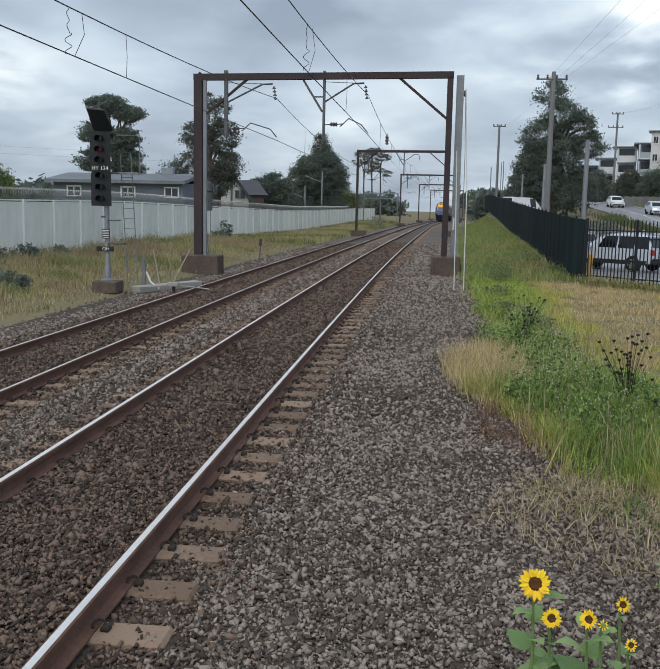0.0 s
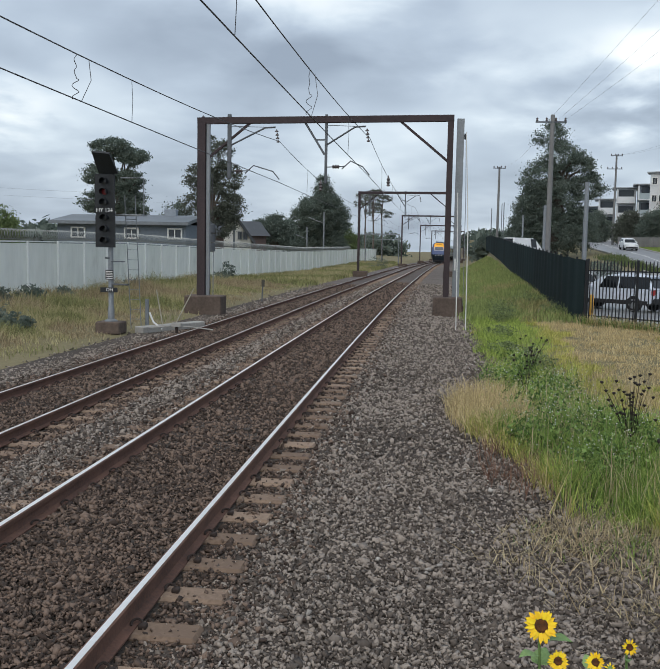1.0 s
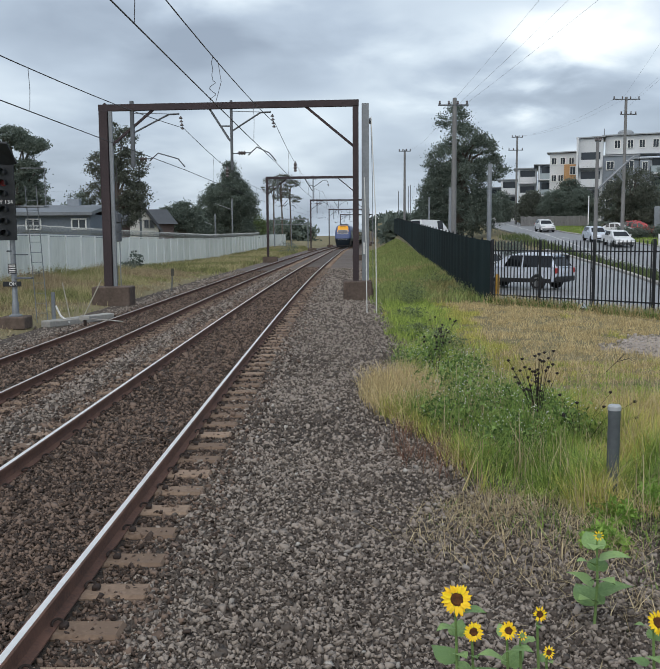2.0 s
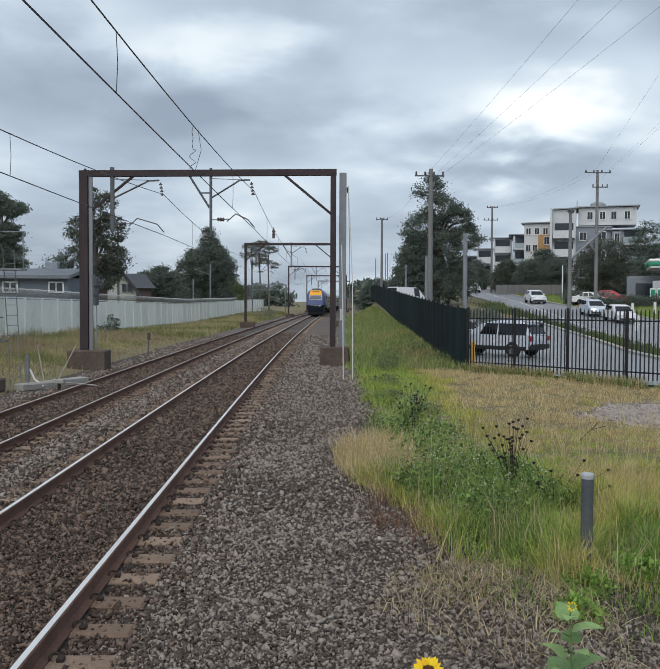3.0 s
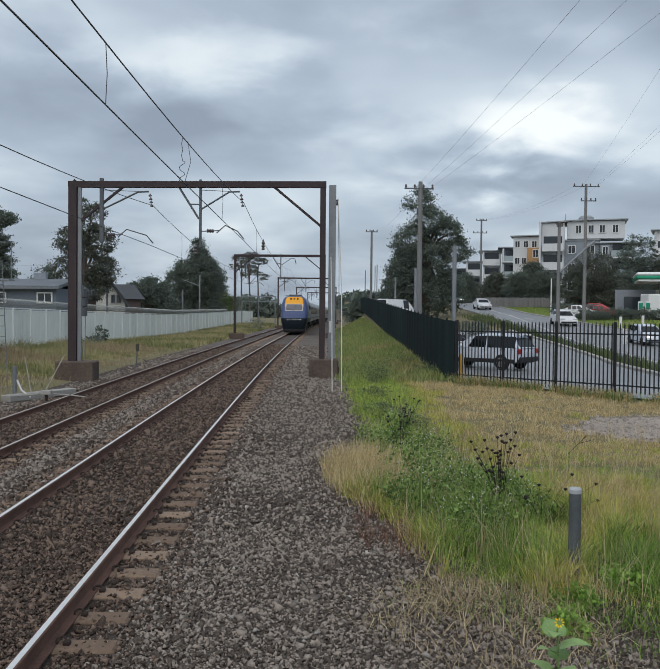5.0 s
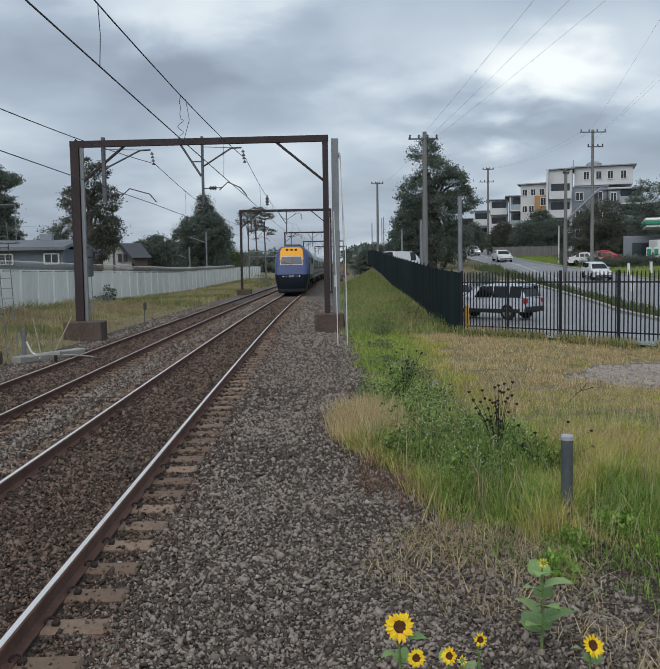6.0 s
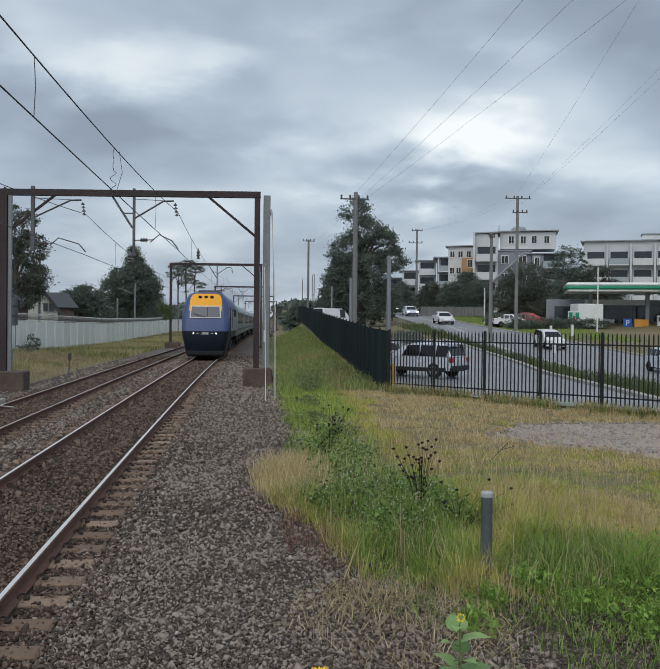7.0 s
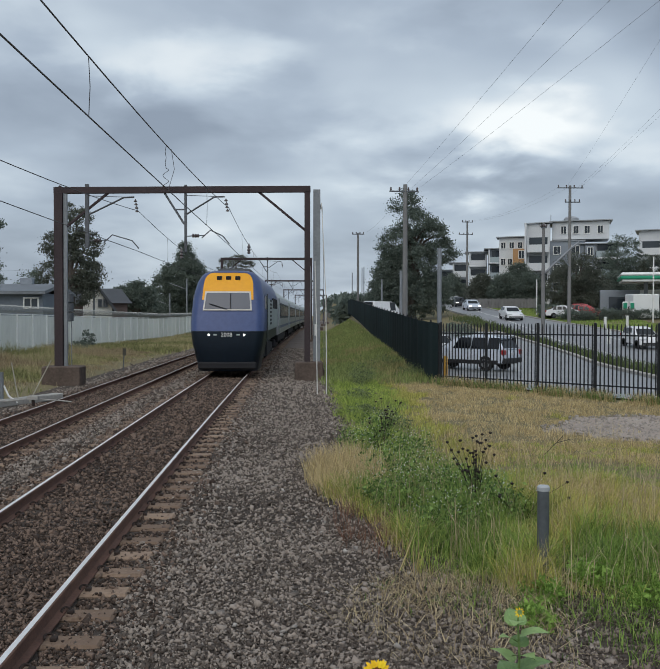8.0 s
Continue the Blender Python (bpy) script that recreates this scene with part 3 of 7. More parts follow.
part("side_arm", Shape().box((0.28, 0, 1.38), (0.5, 0.18, 0.05), 0.01).box((0.22, -0.05, 2.05), (0.45, 0.03, 0.03), 0.005).box((-0.08, -0.05, 2.15), (0.16, 0.06, 0.05), 0.01), DARK_GALV, sig)
ladder = Shape()
for x in (0.30, 0.62):
    ladder.tube([(x, 0.9, 0.0), (x, 0.35, 4.0)], 0.014, 6)
for k in range(12):
    ladder.tube([(0.30, 0.86 - 0.04 * k, 0.3 + 0.3 * k), (0.62, 0.86 - 0.04 * k, 0.3 + 0.3 * k)], 0.008, 5)
part("ladder", ladder, GALV, sig, "thin grey access ladder")
part("platform_rail", Shape().tube([(-0.1, 0.25, 3.4), (0.9, 0.3, 3.4), (0.9, 0.3, 4.5), (0.2, 0.3, 4.5)], 0.02, 6).box((0.5, 0.35, 3.42), (0.8, 0.5, 0.04)), GALV, sig)

slab = tagged(part("cable_trough", Shape().box((-7.9, 26.9, -0.28), (0.35, 2.9, 0.2), 0.02, pose(0, 0, 0, 0, 0, -25).to_3x3()), CONCRETE), "pale concrete cable trough beside the signal", "cable trough")
box_post = thing("junction_post", "short grey cable post beside the signal base", "post", pose(-8.45, 26.2, -0.33))
part("post", Shape().tube([(0, 0, 0), (0, 0, 0.95)], 0.06, 10), GALV, box_post)
part("cable", Shape().tube([(0.07, 0, 0.55), (0.2, 0, 0.25), (0.45, 0.05, 0.03)], 0.03, 6), SIGN_WHITE, box_post)
for a, b in (((-7.75, 26.6, -0.3), (-7.15, 26.8, 0.95)), ((-8.0, 26.4, -0.3), (-8.25, 26.5, 0.9))):
    tagged(part("stake", Shape().tube([a, b], 0.018, 5), material("stake_wood", (0.45, 0.42, 0.34))), "thin pale leaning stake by the line", "stake")
boxy = thing("trackside_box", "small pale point box on a stand beside the rail", "trackside box", pose(-7.35, 25.6, -0.33))
part("box", Shape().box((0, 0, 0.24), (0.3, 0.18, 0.12), 0.01), CONCRETE, boxy)
part("stand", Shape().tube([(0, 0, 0), (0, 0, 0.2)], 0.05, 8), CLIP, boxy)
part("cable", Shape().tube([(0.2, 0, 0.2), (0.6, 0.1, 0.16), (1.1, 0.0, 0.12)], 0.02, 5).tube([(-0.2, 0, 0.2), (-0.9, 0.15, 0.12), (-1.3, 0.1, 0.05)], 0.02, 5), CONCRETE, boxy)
km = thing("kilometre_post", "small yellow-edged kilometre marker in dry grass", "marker post", pose(-7.85, 42.0, -0.36))
part("post", Shape().beam((0, 0, 0), (0.05, 0, 1.0), 0.06, 0.05, 0.005), DARK_GALV, km)
part("plate", Shape().box((0.06, -0.04, 0.92), (0.15, 0.02, 0.34), 0.004), material("dark_marker_plate", (0.09, 0.085, 0.07)), km)


# ---- fences ----
PANEL = material("fence_sheet", (0.84, 0.865, 0.825), (0.72, 0.75, 0.71), 0.6, 0.0, 3, 0.25, 0.03, by="object", spread=0.3, stretch=(1, 1, 0.3), c=(0.64, 0.67, 0.63))
PALE = material("fence_frame_white", (0.86, 0.88, 0.87), (0.78, 0.80, 0.79), 0.5, 0, 10, 1, 0.03)
RAZOR = material("razor_wire", (0.30, 0.32, 0.31), (0.2, 0.21, 0.21), 0.5, 0.6, 20, 2, 0)
left_fence = thing("panel_fence", "pale grey sheet fence with white posts and razor wire", "fence")


def left_at(y):
    x = bend(y) * 1.15 - 17.1
    return x, along(LEFT_Z, y)


ys = [24.08 + 2.98 * i for i in range(57)]
coil = []
for a, b in zip(ys, ys[1:]):
    (xa, za), (xb, zb) = left_at(a), left_at(b)
    part("post", Shape().box((xa + 0.05, a, za + 1.24), (0.10, 0.10, 2.56), 0.008), PALE, left_fence)
    mid, sheet_len = ((xa + xb) / 2, (a + b) / 2), math.hypot(xb - xa, b - a)
    turn = pose(0, 0, 0, 0, 0, -math.degrees(math.atan2(xb - xa, b - a))).to_3x3()
    sheet_shape, hw = Shape(), (sheet_len - 0.1) / 2
    rib = [(-0.012 if (k // 2) % 2 else 0.012, -hw + 2 * hw * k / 16) for k in range(17)]
    sheet_shape.prism(rib + [(p[0] + 0.006, p[1]) for p in rib[::-1]], 0.0, 2.44, 2)
    pan = part("panel", sheet_shape, PANEL, left_fence, m=Matrix.Translation((mid[0], mid[1], min(za, zb))) @ turn.to_4x4())
    part("top_rail", Shape().beam((xa, a + 0.045, za + 2.50), (xb, b - 0.045, zb + 2.50), 0.07, 0.06), PALE, left_fence)
    if 30 < a < 150:
        n = int(2.98 / 0.22)
        for k in range(n * 8):
            s = k / (n * 8)
            ang = 6.2832 * k / 8
            coil.append((xa + (xb - xa) * s + 0.22 * math.cos(ang), a + (b - a) * s, za + 2.80 + 0.22 * math.sin(ang)))
part("razor_coil", Shape().tube(coil, 0.012, 3, False), RAZOR, left_fence, "coiled razor wire along the top")

SCREEN = material("fence_screen_cloth", (0.016, 0.029, 0.031), (0.008, 0.015, 0.016), 0.9, 0, 60, 0.8, 0.3, by="object", spread=0.3, spec=0.12)
BLACK_STEEL = material("black_powder_coat", (0.022, 0.024, 0.028), (0.014, 0.015, 0.018), 0.5, 0.1, 30, 2, 0.05)
PICKET_H = 2.12
screen = thing("screened_fence", "black palisade fence covered with dark green cloth", "fence")
ys = [31.5 + 2.1 * i for i in range(57)]
for a, b in zip(ys, ys[1:]):
    xa, xb, za, zb = along(FENCE_X, a), along(FENCE_X, b), along(BANK_Z, a), along(BANK_Z, b)
    cols, rows = 9, 3
    sh = Shape()
    v = []
    for i in range(cols):
        s = i / (cols - 1)
        for j in range(rows):
            h = 2.2 * j / (rows - 1)
            ripple = 0.018 * math.sin(s * 9 + a) * (1 if j else 0.4)
            v.append((xa + (xb - xa) * s - 0.05 + ripple, a + (b - a) * s, za + (zb - za) * s + h - 0.02 + (0.02 * math.sin(s * 3.14) if j == 2 else 0)))
    n = len(v)
    v += [(p[0] + 0.012, p[1], p[2]) for p in v]
    f = []
    for i in range(cols - 1):
        for j in range(rows - 1):
            q = (i * rows + j, (i + 1) * rows + j, (i + 1) * rows + j + 1, i * rows + j + 1)
            f += [q, tuple(k + n for k in q[::-1])]
        t0 = (i * rows + rows - 1, (i + 1) * rows + rows - 1)
        f.append((t0[0], t0[1], t0[1] + n, t0[0] + n))
    part("screen", sh.add(v, f), SCREEN, screen)
    part("post", Shape().box((xa + 0.06, a, za + 1.1), (0.07, 0.07, 2.3), 0.006), BLACK_STEEL, screen)

palisade = thing("palisade_fence", "black steel palisade fence with pointed pickets", "fence")
P0, STEP = Vector((5.52, 31.5, -0.18)), Vector((1.36, -1.575, 0.01))
FENCE_TURN = pose(0, 0, 0, 0, 0, math.degrees(math.atan2(STEP.y, STEP.x)))
pk = [(-0.021, 0.08), (0.021, 0.08), (0.021, PICKET_H), (0.009, PICKET_H + 0.10), (0, PICKET_H + 0.03), (-0.009, PICKET_H + 0.10), (-0.021, PICKET_H)]
picket_mesh = Shape().prism(pk, -0.006, 0.006, 1).mesh("picket", BLACK_STEEL, 0)
for i in range(10):
    a, b = P0 + STEP * i, P0 + STEP * (i + 1)
    part("post", Shape().box((a.x, a.y, a.z + 1.1), (0.075, 0.075, 2.28), 0.006), BLACK_STEEL, palisade)
    for h in (0.30, 1.86):
        part("rail", Shape().beam(a + Vector((0, 0, h)), b + Vector((0, 0, h)), 0.045, 0.045, 0.004), BLACK_STEEL, palisade)
    for k in range(15):
        q = a.lerp(b, (k + 0.5) / 15)
        ob = new("picket", picket_mesh)
        ob.parent = palisade
        ob.matrix_basis = Matrix.Translation(q + Vector((-0.03, -0.03, 0.006 * math.sin(k * 3.1 + i)))) @ FENCE_TURN
tagged(part("fence_bollard", Shape().lathe((5.78, 31.75, -0.3), [(0.085, 0), (0.085, 1.08), (0.06, 1.13), (0.02, 1.14)], 14), material("bollard_yellow", (0.72, 0.42, 0.07), (0.55, 0.30, 0.05), 0.5)), "yellow bollard behind the palisade fence corner", "bollard")
tagged(part("timber_post", Shape().lathe((13.5, 22.6, -0.4), [(0.17, 0), (0.165, 2.5), (0.15, 2.6), (0.04, 2.62)], 14), DARK_GALV), "thick grey timber post standing in the fence line", "post")
gp = thing("pipe_post", "grey capped plastic pipe post standing in tall grass", "post", pose(2.55, 8.05, -0.25))
part("pipe", Shape().lathe((0, 0, 0), [(0.056, 0), (0.056, 0.92)], 18), material("grey_pipe", (0.105, 0.118, 0.128), (0.07, 0.08, 0.088), 0.55, 0, 18, 2, 0.1), gp)
part("cap", Shape().lathe((0, 0, 0.885), [(0.061, 0), (0.061, 0.035), (0.05, 0.05), (0.02, 0.055)], 18), material("grey_cap", (0.42, 0.44, 0.46), (0.34, 0.36, 0.38), 0.6), gp, "pale grey domed cap")


# ---- road, car park, kerbs ----
ROAD_L = ((-60, 17.5), (30, 18.6), (60, 19.5), (85, 20.4), (110, 21.4), (140, 22.4), (180, 23.5), (420, 32))
ROAD_R = ((-60, 31.5), (75, 30.0), (88, 28.5), (96, 27.6), (106, 27.2), (120, 28.0), (140, 29.5), (180, 35), (420, 46))
KERB_X = ((-60, 10), (20, 13.4), (34.5, 15.1), (44, 16.3), (53, 17.1), (69, 18.1), (76, 18.0))
strip("road", spaced(-60, 160, 60) + spaced(166, 420, 30), lambda y: spaced(along(ROAD_L, y), along(ROAD_R, y), 8), 0.03, ASPHALT, "grey asphalt main road climbing away beside the railway", "road")
strip("car_park", spaced(-20, 76, 50), lambda y: spaced((along(FENCE_X, y) if y > 31.5 else 5.52 + (31.5 - y) * 0.8635) + 0.9, max(along(KERB_X, y) - 0.14, (5.52 + max(0, 31.5 - y) * 0.8635) + 1.3), 10), 0.03, WET_ASPHALT, "damp grey asphalt parking lane behind the fence", "car park")
strip("service_road", spaced(76.1, 190, 40), lambda y: spaced(along(FENCE_X, y) + 0.45, along(FENCE_X, y) + 6.3, 5), 0.03, ASPHALT, "narrow asphalt service road along the screened fence", "road")
kerb = thing("kerb", "pale concrete kerb along the parking lane", "kerb", kind="structure")
for a, b in zip(spaced(14, 76, 31), spaced(14, 76, 31)[1:]):
    xa, xb = along(KERB_X, a), along(KERB_X, b)
    part("kerb_stone", Shape().beam((xa, a + 0.01, ground_z(xa, a) + 0.07), (xb, b - 0.01, ground_z(xb, b) + 0.07), 0.26, 0.22, 0.03), CONCRETE, kerb)
road_kerb = thing("kerb", "concrete kerb along the main road", "kerb", kind="structure")
for table, s in ((ROAD_L, -0.12), (ROAD_R, 0.12)):
    for a, b in zip(spaced(10, 150, 40), spaced(10, 150, 40)[1:]):
        xa, xb = along(table, a) + s, along(table, b) + s
        part("kerb_stone", Shape().beam((xa, a + 0.01, ground_z(xa, a) + 0.06), (xb, b - 0.01, ground_z(xb, b) + 0.06), 0.22, 0.2, 0.03), CONCRETE, road_kerb)
marks = thing("road_marking", "worn white lane lines on the road", "road marking", kind="structure")
lane_a = ((20, 20.6), (70, 21.6), (98, 23.8), (132, 26.0), (180, 28.0), (300, 33))
for a, b, table, off in [(y, y + 60, lane_a, 0) for y in (20,)] + [(80.5, 132, lane_a, 0), (132.5, 200, lane_a, 0)] + [(y, y + 3, ROAD_R, -3.1) for y in range(34, 160, 12)] + [(y, y + 3, ROAD_L, 3.2) for y in range(100, 200, 12)]:
    n = max(2, int((b - a) / 4))
    v, f = [], []
    for i in range(n + 1):
        y = a + (b - a) * i / n
        for s in (-0.07, 0.07):
            x = along(table, y) + off + s
            v.append((x, y, ground_z(x, y) + 0.036))
    f = [(2 * i, 2 * i + 1, 2 * i + 3, 2 * i + 2) for i in range(n)]
    part("lane_line", Shape().add(v, f), WHITE_LINE, marks, smooth=0)
for k in range(5):
    y0 = 33.5 + 2.6 * k
    part("bay_line", Shape().add([(7.2 + 0.1 * k, y0, 0), (11.0, y0 - 0.9, 0), (11.0, y0 - 0.8, 0), (7.2 + 0.1 * k, y0 + 0.1, 0)], [(0, 1, 2, 3)]).add([], []), WHITE_LINE, marks, m=pose(0, 0, -0.255), smooth=0)

# ---- poles and power lines ----
TIMBER = material("pole_timber", (0.235, 0.235, 0.23), (0.15, 0.15, 0.15), 0.85, 0, 10, 0.8, 0.2, stretch=(3, 3, 0.4))


def power_pole(x, y, top, r, arms, label, brace=False):
    g = ground_z(x, y)
    p = thing("power_pole", label, "power pole", group="power poles")
    part("pole", Shape().tube([(x, y, g - 0.3), (x, y, top)], [r * 1.25, r * 0.85], 12), TIMBER, p)
    for z, w, ax in arms:
        part("crossarm", Shape().beam((x - w * ax, y - 0.1, z), (x + w * (1 - ax), y - 0.1, z), 0.08, 0.10, 0.01), DARK_GALV, p)
        for k in range(4):
            q = x - w * ax + w * (0.05 + 0.3 * k)
            part("insulator", Shape().lathe((q, y - 0.1, z + 0.06), [(0.05, 0), (0.09, 0.06), (0.05, 0.12), (0.08, 0.18), (0.03, 0.24)], 8), INSULATOR, p)
    if brace:
        part("lamp_arm", Shape().tube([(x - 0.1, y - 0.2, top - 8.2), (x - 1.2, y - 0.3, top - 6.9)], 0.06, 6), GALV, p)
    return p


power_pole(8.32, 62.8, 11.7, 0.17, ((11.2, 2.1, 0.55),), "tall weathered timber power pole with one crossarm")
power_pole(28.6, 88.8, 15.6, 0.16, ((15.35, 2.7, 0.5), (13.9, 1.6, 0.35)), "tall timber power pole with two crossarms beside the road", True)
power_pole(27.3, 134.8, 16.9, 0.15, ((16.7, 1.7, 0.5), (14.8, 2.2, 0.6)), "distant timber power pole with two crossarms")
power_pole(9.14, 118.0, 13.4, 0.15, ((13.2, 1.6, 0.5),), "slim distant timber pole with a short crossarm")
power_pole(21.9, 75.0, 10.3, 0.15, ((9.9, 0.5, 0.5),), "grey timber pole with a long diagonal lamp arm")
for x, y, top, r, word in ((9.98, 95, 6.25, 0.10, "short grey steel pole behind the screened fence"), (7.05, 55, 5.14, 0.10, "grey steel post rising behind the screened fence"), (10.0, 58, 6.8, 0.16, "stout pale concrete pole beside the service road"), (12.6, 150, 10.6, 0.09, "thin distant steel pole"), (10.6, 150, 9.6, 0.09, "thin distant steel pole"), (13.9, 170, 11.5, 0.09, "thin distant steel pole"), (29.8, 105, 6.7, 0.07, "slim white flagpole on the grass verge"), (38.7, 92, 8.6, 0.08, "tall slim white pole by the petrol station"), (47.0, 93, 12.5, 0.2, "thick grey pole before the petrol station")):
    g = ground_z(x, y)
    tagged(part("steel_pole", Shape().tube([(x, y, g - 0.2), (x, y, top)], [r, r * 0.85], 10), SIGN_WHITE if "white" in word else GALV), word, "pole")
lamp = thing("street_lamp", "grey street lamp with an upswept arm beside the road", "street lamp")
part("pole", Shape().tube([(17.05, 110, 2.4), (17.05, 110, 8.4)], [0.11, 0.08], 10), DARK_GALV, lamp)
part("arm", Shape().tube([(17.05, 110, 6.9), (18.8, 109.6, 8.7)], 0.05, 6), GALV, lamp)
part("lantern", Shape().box((19.1, 109.5, 8.85), (0.7, 0.25, 0.14), 0.04), GALV, lamp)
diag = thing("street_lamp", "grey diagonal lamp arm fixed to a timber pole", "street lamp")
part("arm", Shape().tube([(21.95, 74.7, 6.0), (24.3, 74.6, 8.2)], 0.09, 8), GALV, diag)
part("lantern", Shape().box((24.55, 74.55, 8.4), (0.8, 0.28, 0.14), 0.04, pose(0, 0, 0, 0, -40, 0).to_3x3()), GALV, diag)
LINE_A, LINE_B, LINE_C = (8.32, 28, 12.0), (9.8, 28, 12.1), (11.4, 28, 12.2)
LINE_GREY = material("power_line_grey", (0.26, 0.27, 0.29), (0.2, 0.21, 0.23), 0.7, 0.0, 30, 2, 0)
lines = thing("power_lines", "thin dark power lines strung between the roadside poles", "power lines")
for a, b, sag in (((28.3, 88.8, 15.5), (18.6, 40, 17.8), 0.4), ((29.5, 88.8, 15.5), (19.9, 40, 15.0), 0.4), ((28.0, 88.8, 14.0), (19.9, 40, 14.5), 0.4), ((8.0, 62.8, 11.3), LINE_A, 0.2), ((8.6, 62.8, 11.3), LINE_B, 0.2), ((9.1, 62.8, 11.3), LINE_C, 0.2), ((28.6, 88.8, 15.5), (27.3, 134.8, 16.8), 0.8), ((27.6, 88.8, 15.5), (26.7, 134.8, 16.8), 0.8), ((8.3, 62.8, 11.4), (9.1, 118, 13.3), 0.9), ((-60, 66, 8.6), (-30, 82, 7.2), 0.4), ((-60, 66, 7.6), (-20, 84, 6.4), 0.4)):
    if b[1] in (28, 40):
        far = Vector(a) + (Vector(b) - Vector(a)) * 1.6
        b = tuple(far)
    part("cable", Shape().tube(hang(a, b, sag, 12), 0.006, 4), LINE_GREY, lines)

# ---- trees ----
BARK = material("bark", (0.14, 0.115, 0.095), (0.075, 0.062, 0.053), 0.95, 0, 9, 1.0, 0.5)
# dark leaves, base colour lifted and greyed to carry distance haze
LEAF_DARK_HAZED = material("leaves_dark_hazed", (0.185, 0.222, 0.185), (0.118, 0.148, 0.125), 0.8, 0, 3, 0.4, 0, by="island", spread=0.7, spec=0.2, leafy=0.4)
LEAF_GREY = material("leaves_gum", (0.16, 0.175, 0.14), (0.10, 0.11, 0.09), 0.8, 0, 3, 0.4, 0, by="island", spread=0.7, spec=0.2, leafy=0.4)
LEAF_GREEN = material("leaves_green", (0.20, 0.26, 0.11), (0.11, 0.15, 0.065), 0.8, 0, 3, 0.4, 0, by="island", spread=0.7, spec=0.2, leafy=0.4)


def leaf_cloud(blobs, clumps, per, clump_r, size, seed, flat=0.65):
    """Leaves in clumps near the outside of a few rounded masses."""
    g = np.random.default_rng(seed)
    weights = np.array([b[3] * b[4] + b[4] * b[5] + b[3] * b[5] for b in blobs])
    which = g.choice(len(blobs), clumps, p=weights / weights.sum())
    bl = np.array(blobs)[which]
    d = g.normal(size=(clumps, 3))
    d /= np.linalg.norm(d, axis=1)[:, None]
    rad = 0.55 + 0.5 * g.random(clumps) ** 0.7
    centre = bl[:, :3] + d * bl[:, 3:6] * rad[:, None]
    cr = clump_r * (0.5 + g.random(clumps))
    n = clumps * per
    c = np.repeat(centre, per, 0) + g.normal(size=(n, 3)) * np.repeat(cr, per)[:, None] * np.array((0.6, 0.6, 0.6 * flat))
    a = g.normal(size=(n, 3))
    a /= np.linalg.norm(a, axis=1)[:, None]
    b = np.cross(a, g.normal(size=(n, 3)))
    b /= np.linalg.norm(b, axis=1)[:, None]
    s = size * (0.5 + g.random(n))[:, None]
    v = np.stack([c - a * s, c + b * s * 0.42 - a * s * 0.1, c + a * s, c - b * s * 0.42 + a * s * 0.1], 1).reshape(-1, 3)
    return v, np.arange(n * 4).reshape(-1, 4), centre


def tree(x, y, z, trunk_h, trunk_r, blobs, leaf, label, clumps=130, per=36, clump_r=0.6, size=0.22, seed=1, flat=0.65, name="tree"):
    """blobs: x, y, z from the foot and three radii."""
    t = thing(name, label, "tree" if name == "tree" else "bush", pose(x, y, z))
    v, f, centres = leaf_cloud(blobs, int(clumps * 1.6), int(per * 1.7), clump_r * 0.95, size * 0.52, seed, flat)
    cr = bulk("crown", v, f, leaf)
    cr.parent = t
    g = random.Random(seed)
    lean = (g.uniform(-0.3, 0.3), g.uniform(-0.3, 0.3))
    part("trunk", Shape().tube([(0, 0, -0.3), (lean[0] * 0.4, lean[1] * 0.4, trunk_h * 0.5), (lean[0], lean[1], trunk_h)], [trunk_r * 1.25, trunk_r, trunk_r * 0.6], 9), BARK, t)
    limbs = Shape()
    top = max(b[2] for b in blobs)
    for k in range(min(14, clumps // 8)):
        c = Vector(centres[k * (len(centres) // 14 or 1) % len(centres)])
        s = Vector((lean[0], lean[1], trunk_h * g.uniform(0.6, 1.0)))
        mid = s.lerp(c, 0.5) + Vector((g.uniform(-0.3, 0.3), g.uniform(-0.3, 0.3), 0.35))
        limbs.tube([s, mid, c], [trunk_r * 0.45, trunk_r * 0.3, trunk_r * 0.1], 5)
    for b in blobs:
        limbs.tube([(lean[0], lean[1], trunk_h * 0.8), (b[0] * 0.6, b[1] * 0.6, (b[2] + trunk_h) / 2), (b[0], b[1], b[2])], [trunk_r * 0.55, trunk_r * 0.35, trunk_r * 0.15], 6)
    part("limb_work", limbs, BARK, t)
    return t


tree(-18.4, 152, -0.2, 8, 0.45, [(0, 0, 8.2, 4.3, 4.0, 3.6), (-2.4, 0, 6.6, 3.0, 3.0, 3.2), (2.3, 0, 7.2, 2.7, 2.7, 3.2), (0.9, 0, 10.6, 2.5, 2.4, 1.7), (0.5, 0, 12.2, 1.5, 1.5, 1.6), (0.4, 0, 13.7, 0.9, 0.9, 1.3), (-2.0, 0, 3.0, 3.0, 2.8, 2.6), (2.2, 0, 3.2, 2.6, 2.4, 2.6)], LEAF_DARK_HAZED, "dark dense evergreen with a small pointed top", 900, 44, 0.6, 0.24, 3)
tree(-25.6, 152, -0.2, 4, 0.25, [(0, 0, 5.0, 2.4, 2.2, 2.2), (-2.4, 0, 4.4, 2.2, 2.0, 2.0), (2.2, 0, 3.6, 2.0, 2.0, 2.0), (-4.6, 0, 3.8, 1.8, 1.8, 2.2)], LEAF_DARK_HAZED, "low dark trees crowded behind the panel fence", 320, 40, 0.55, 0.24, 8)
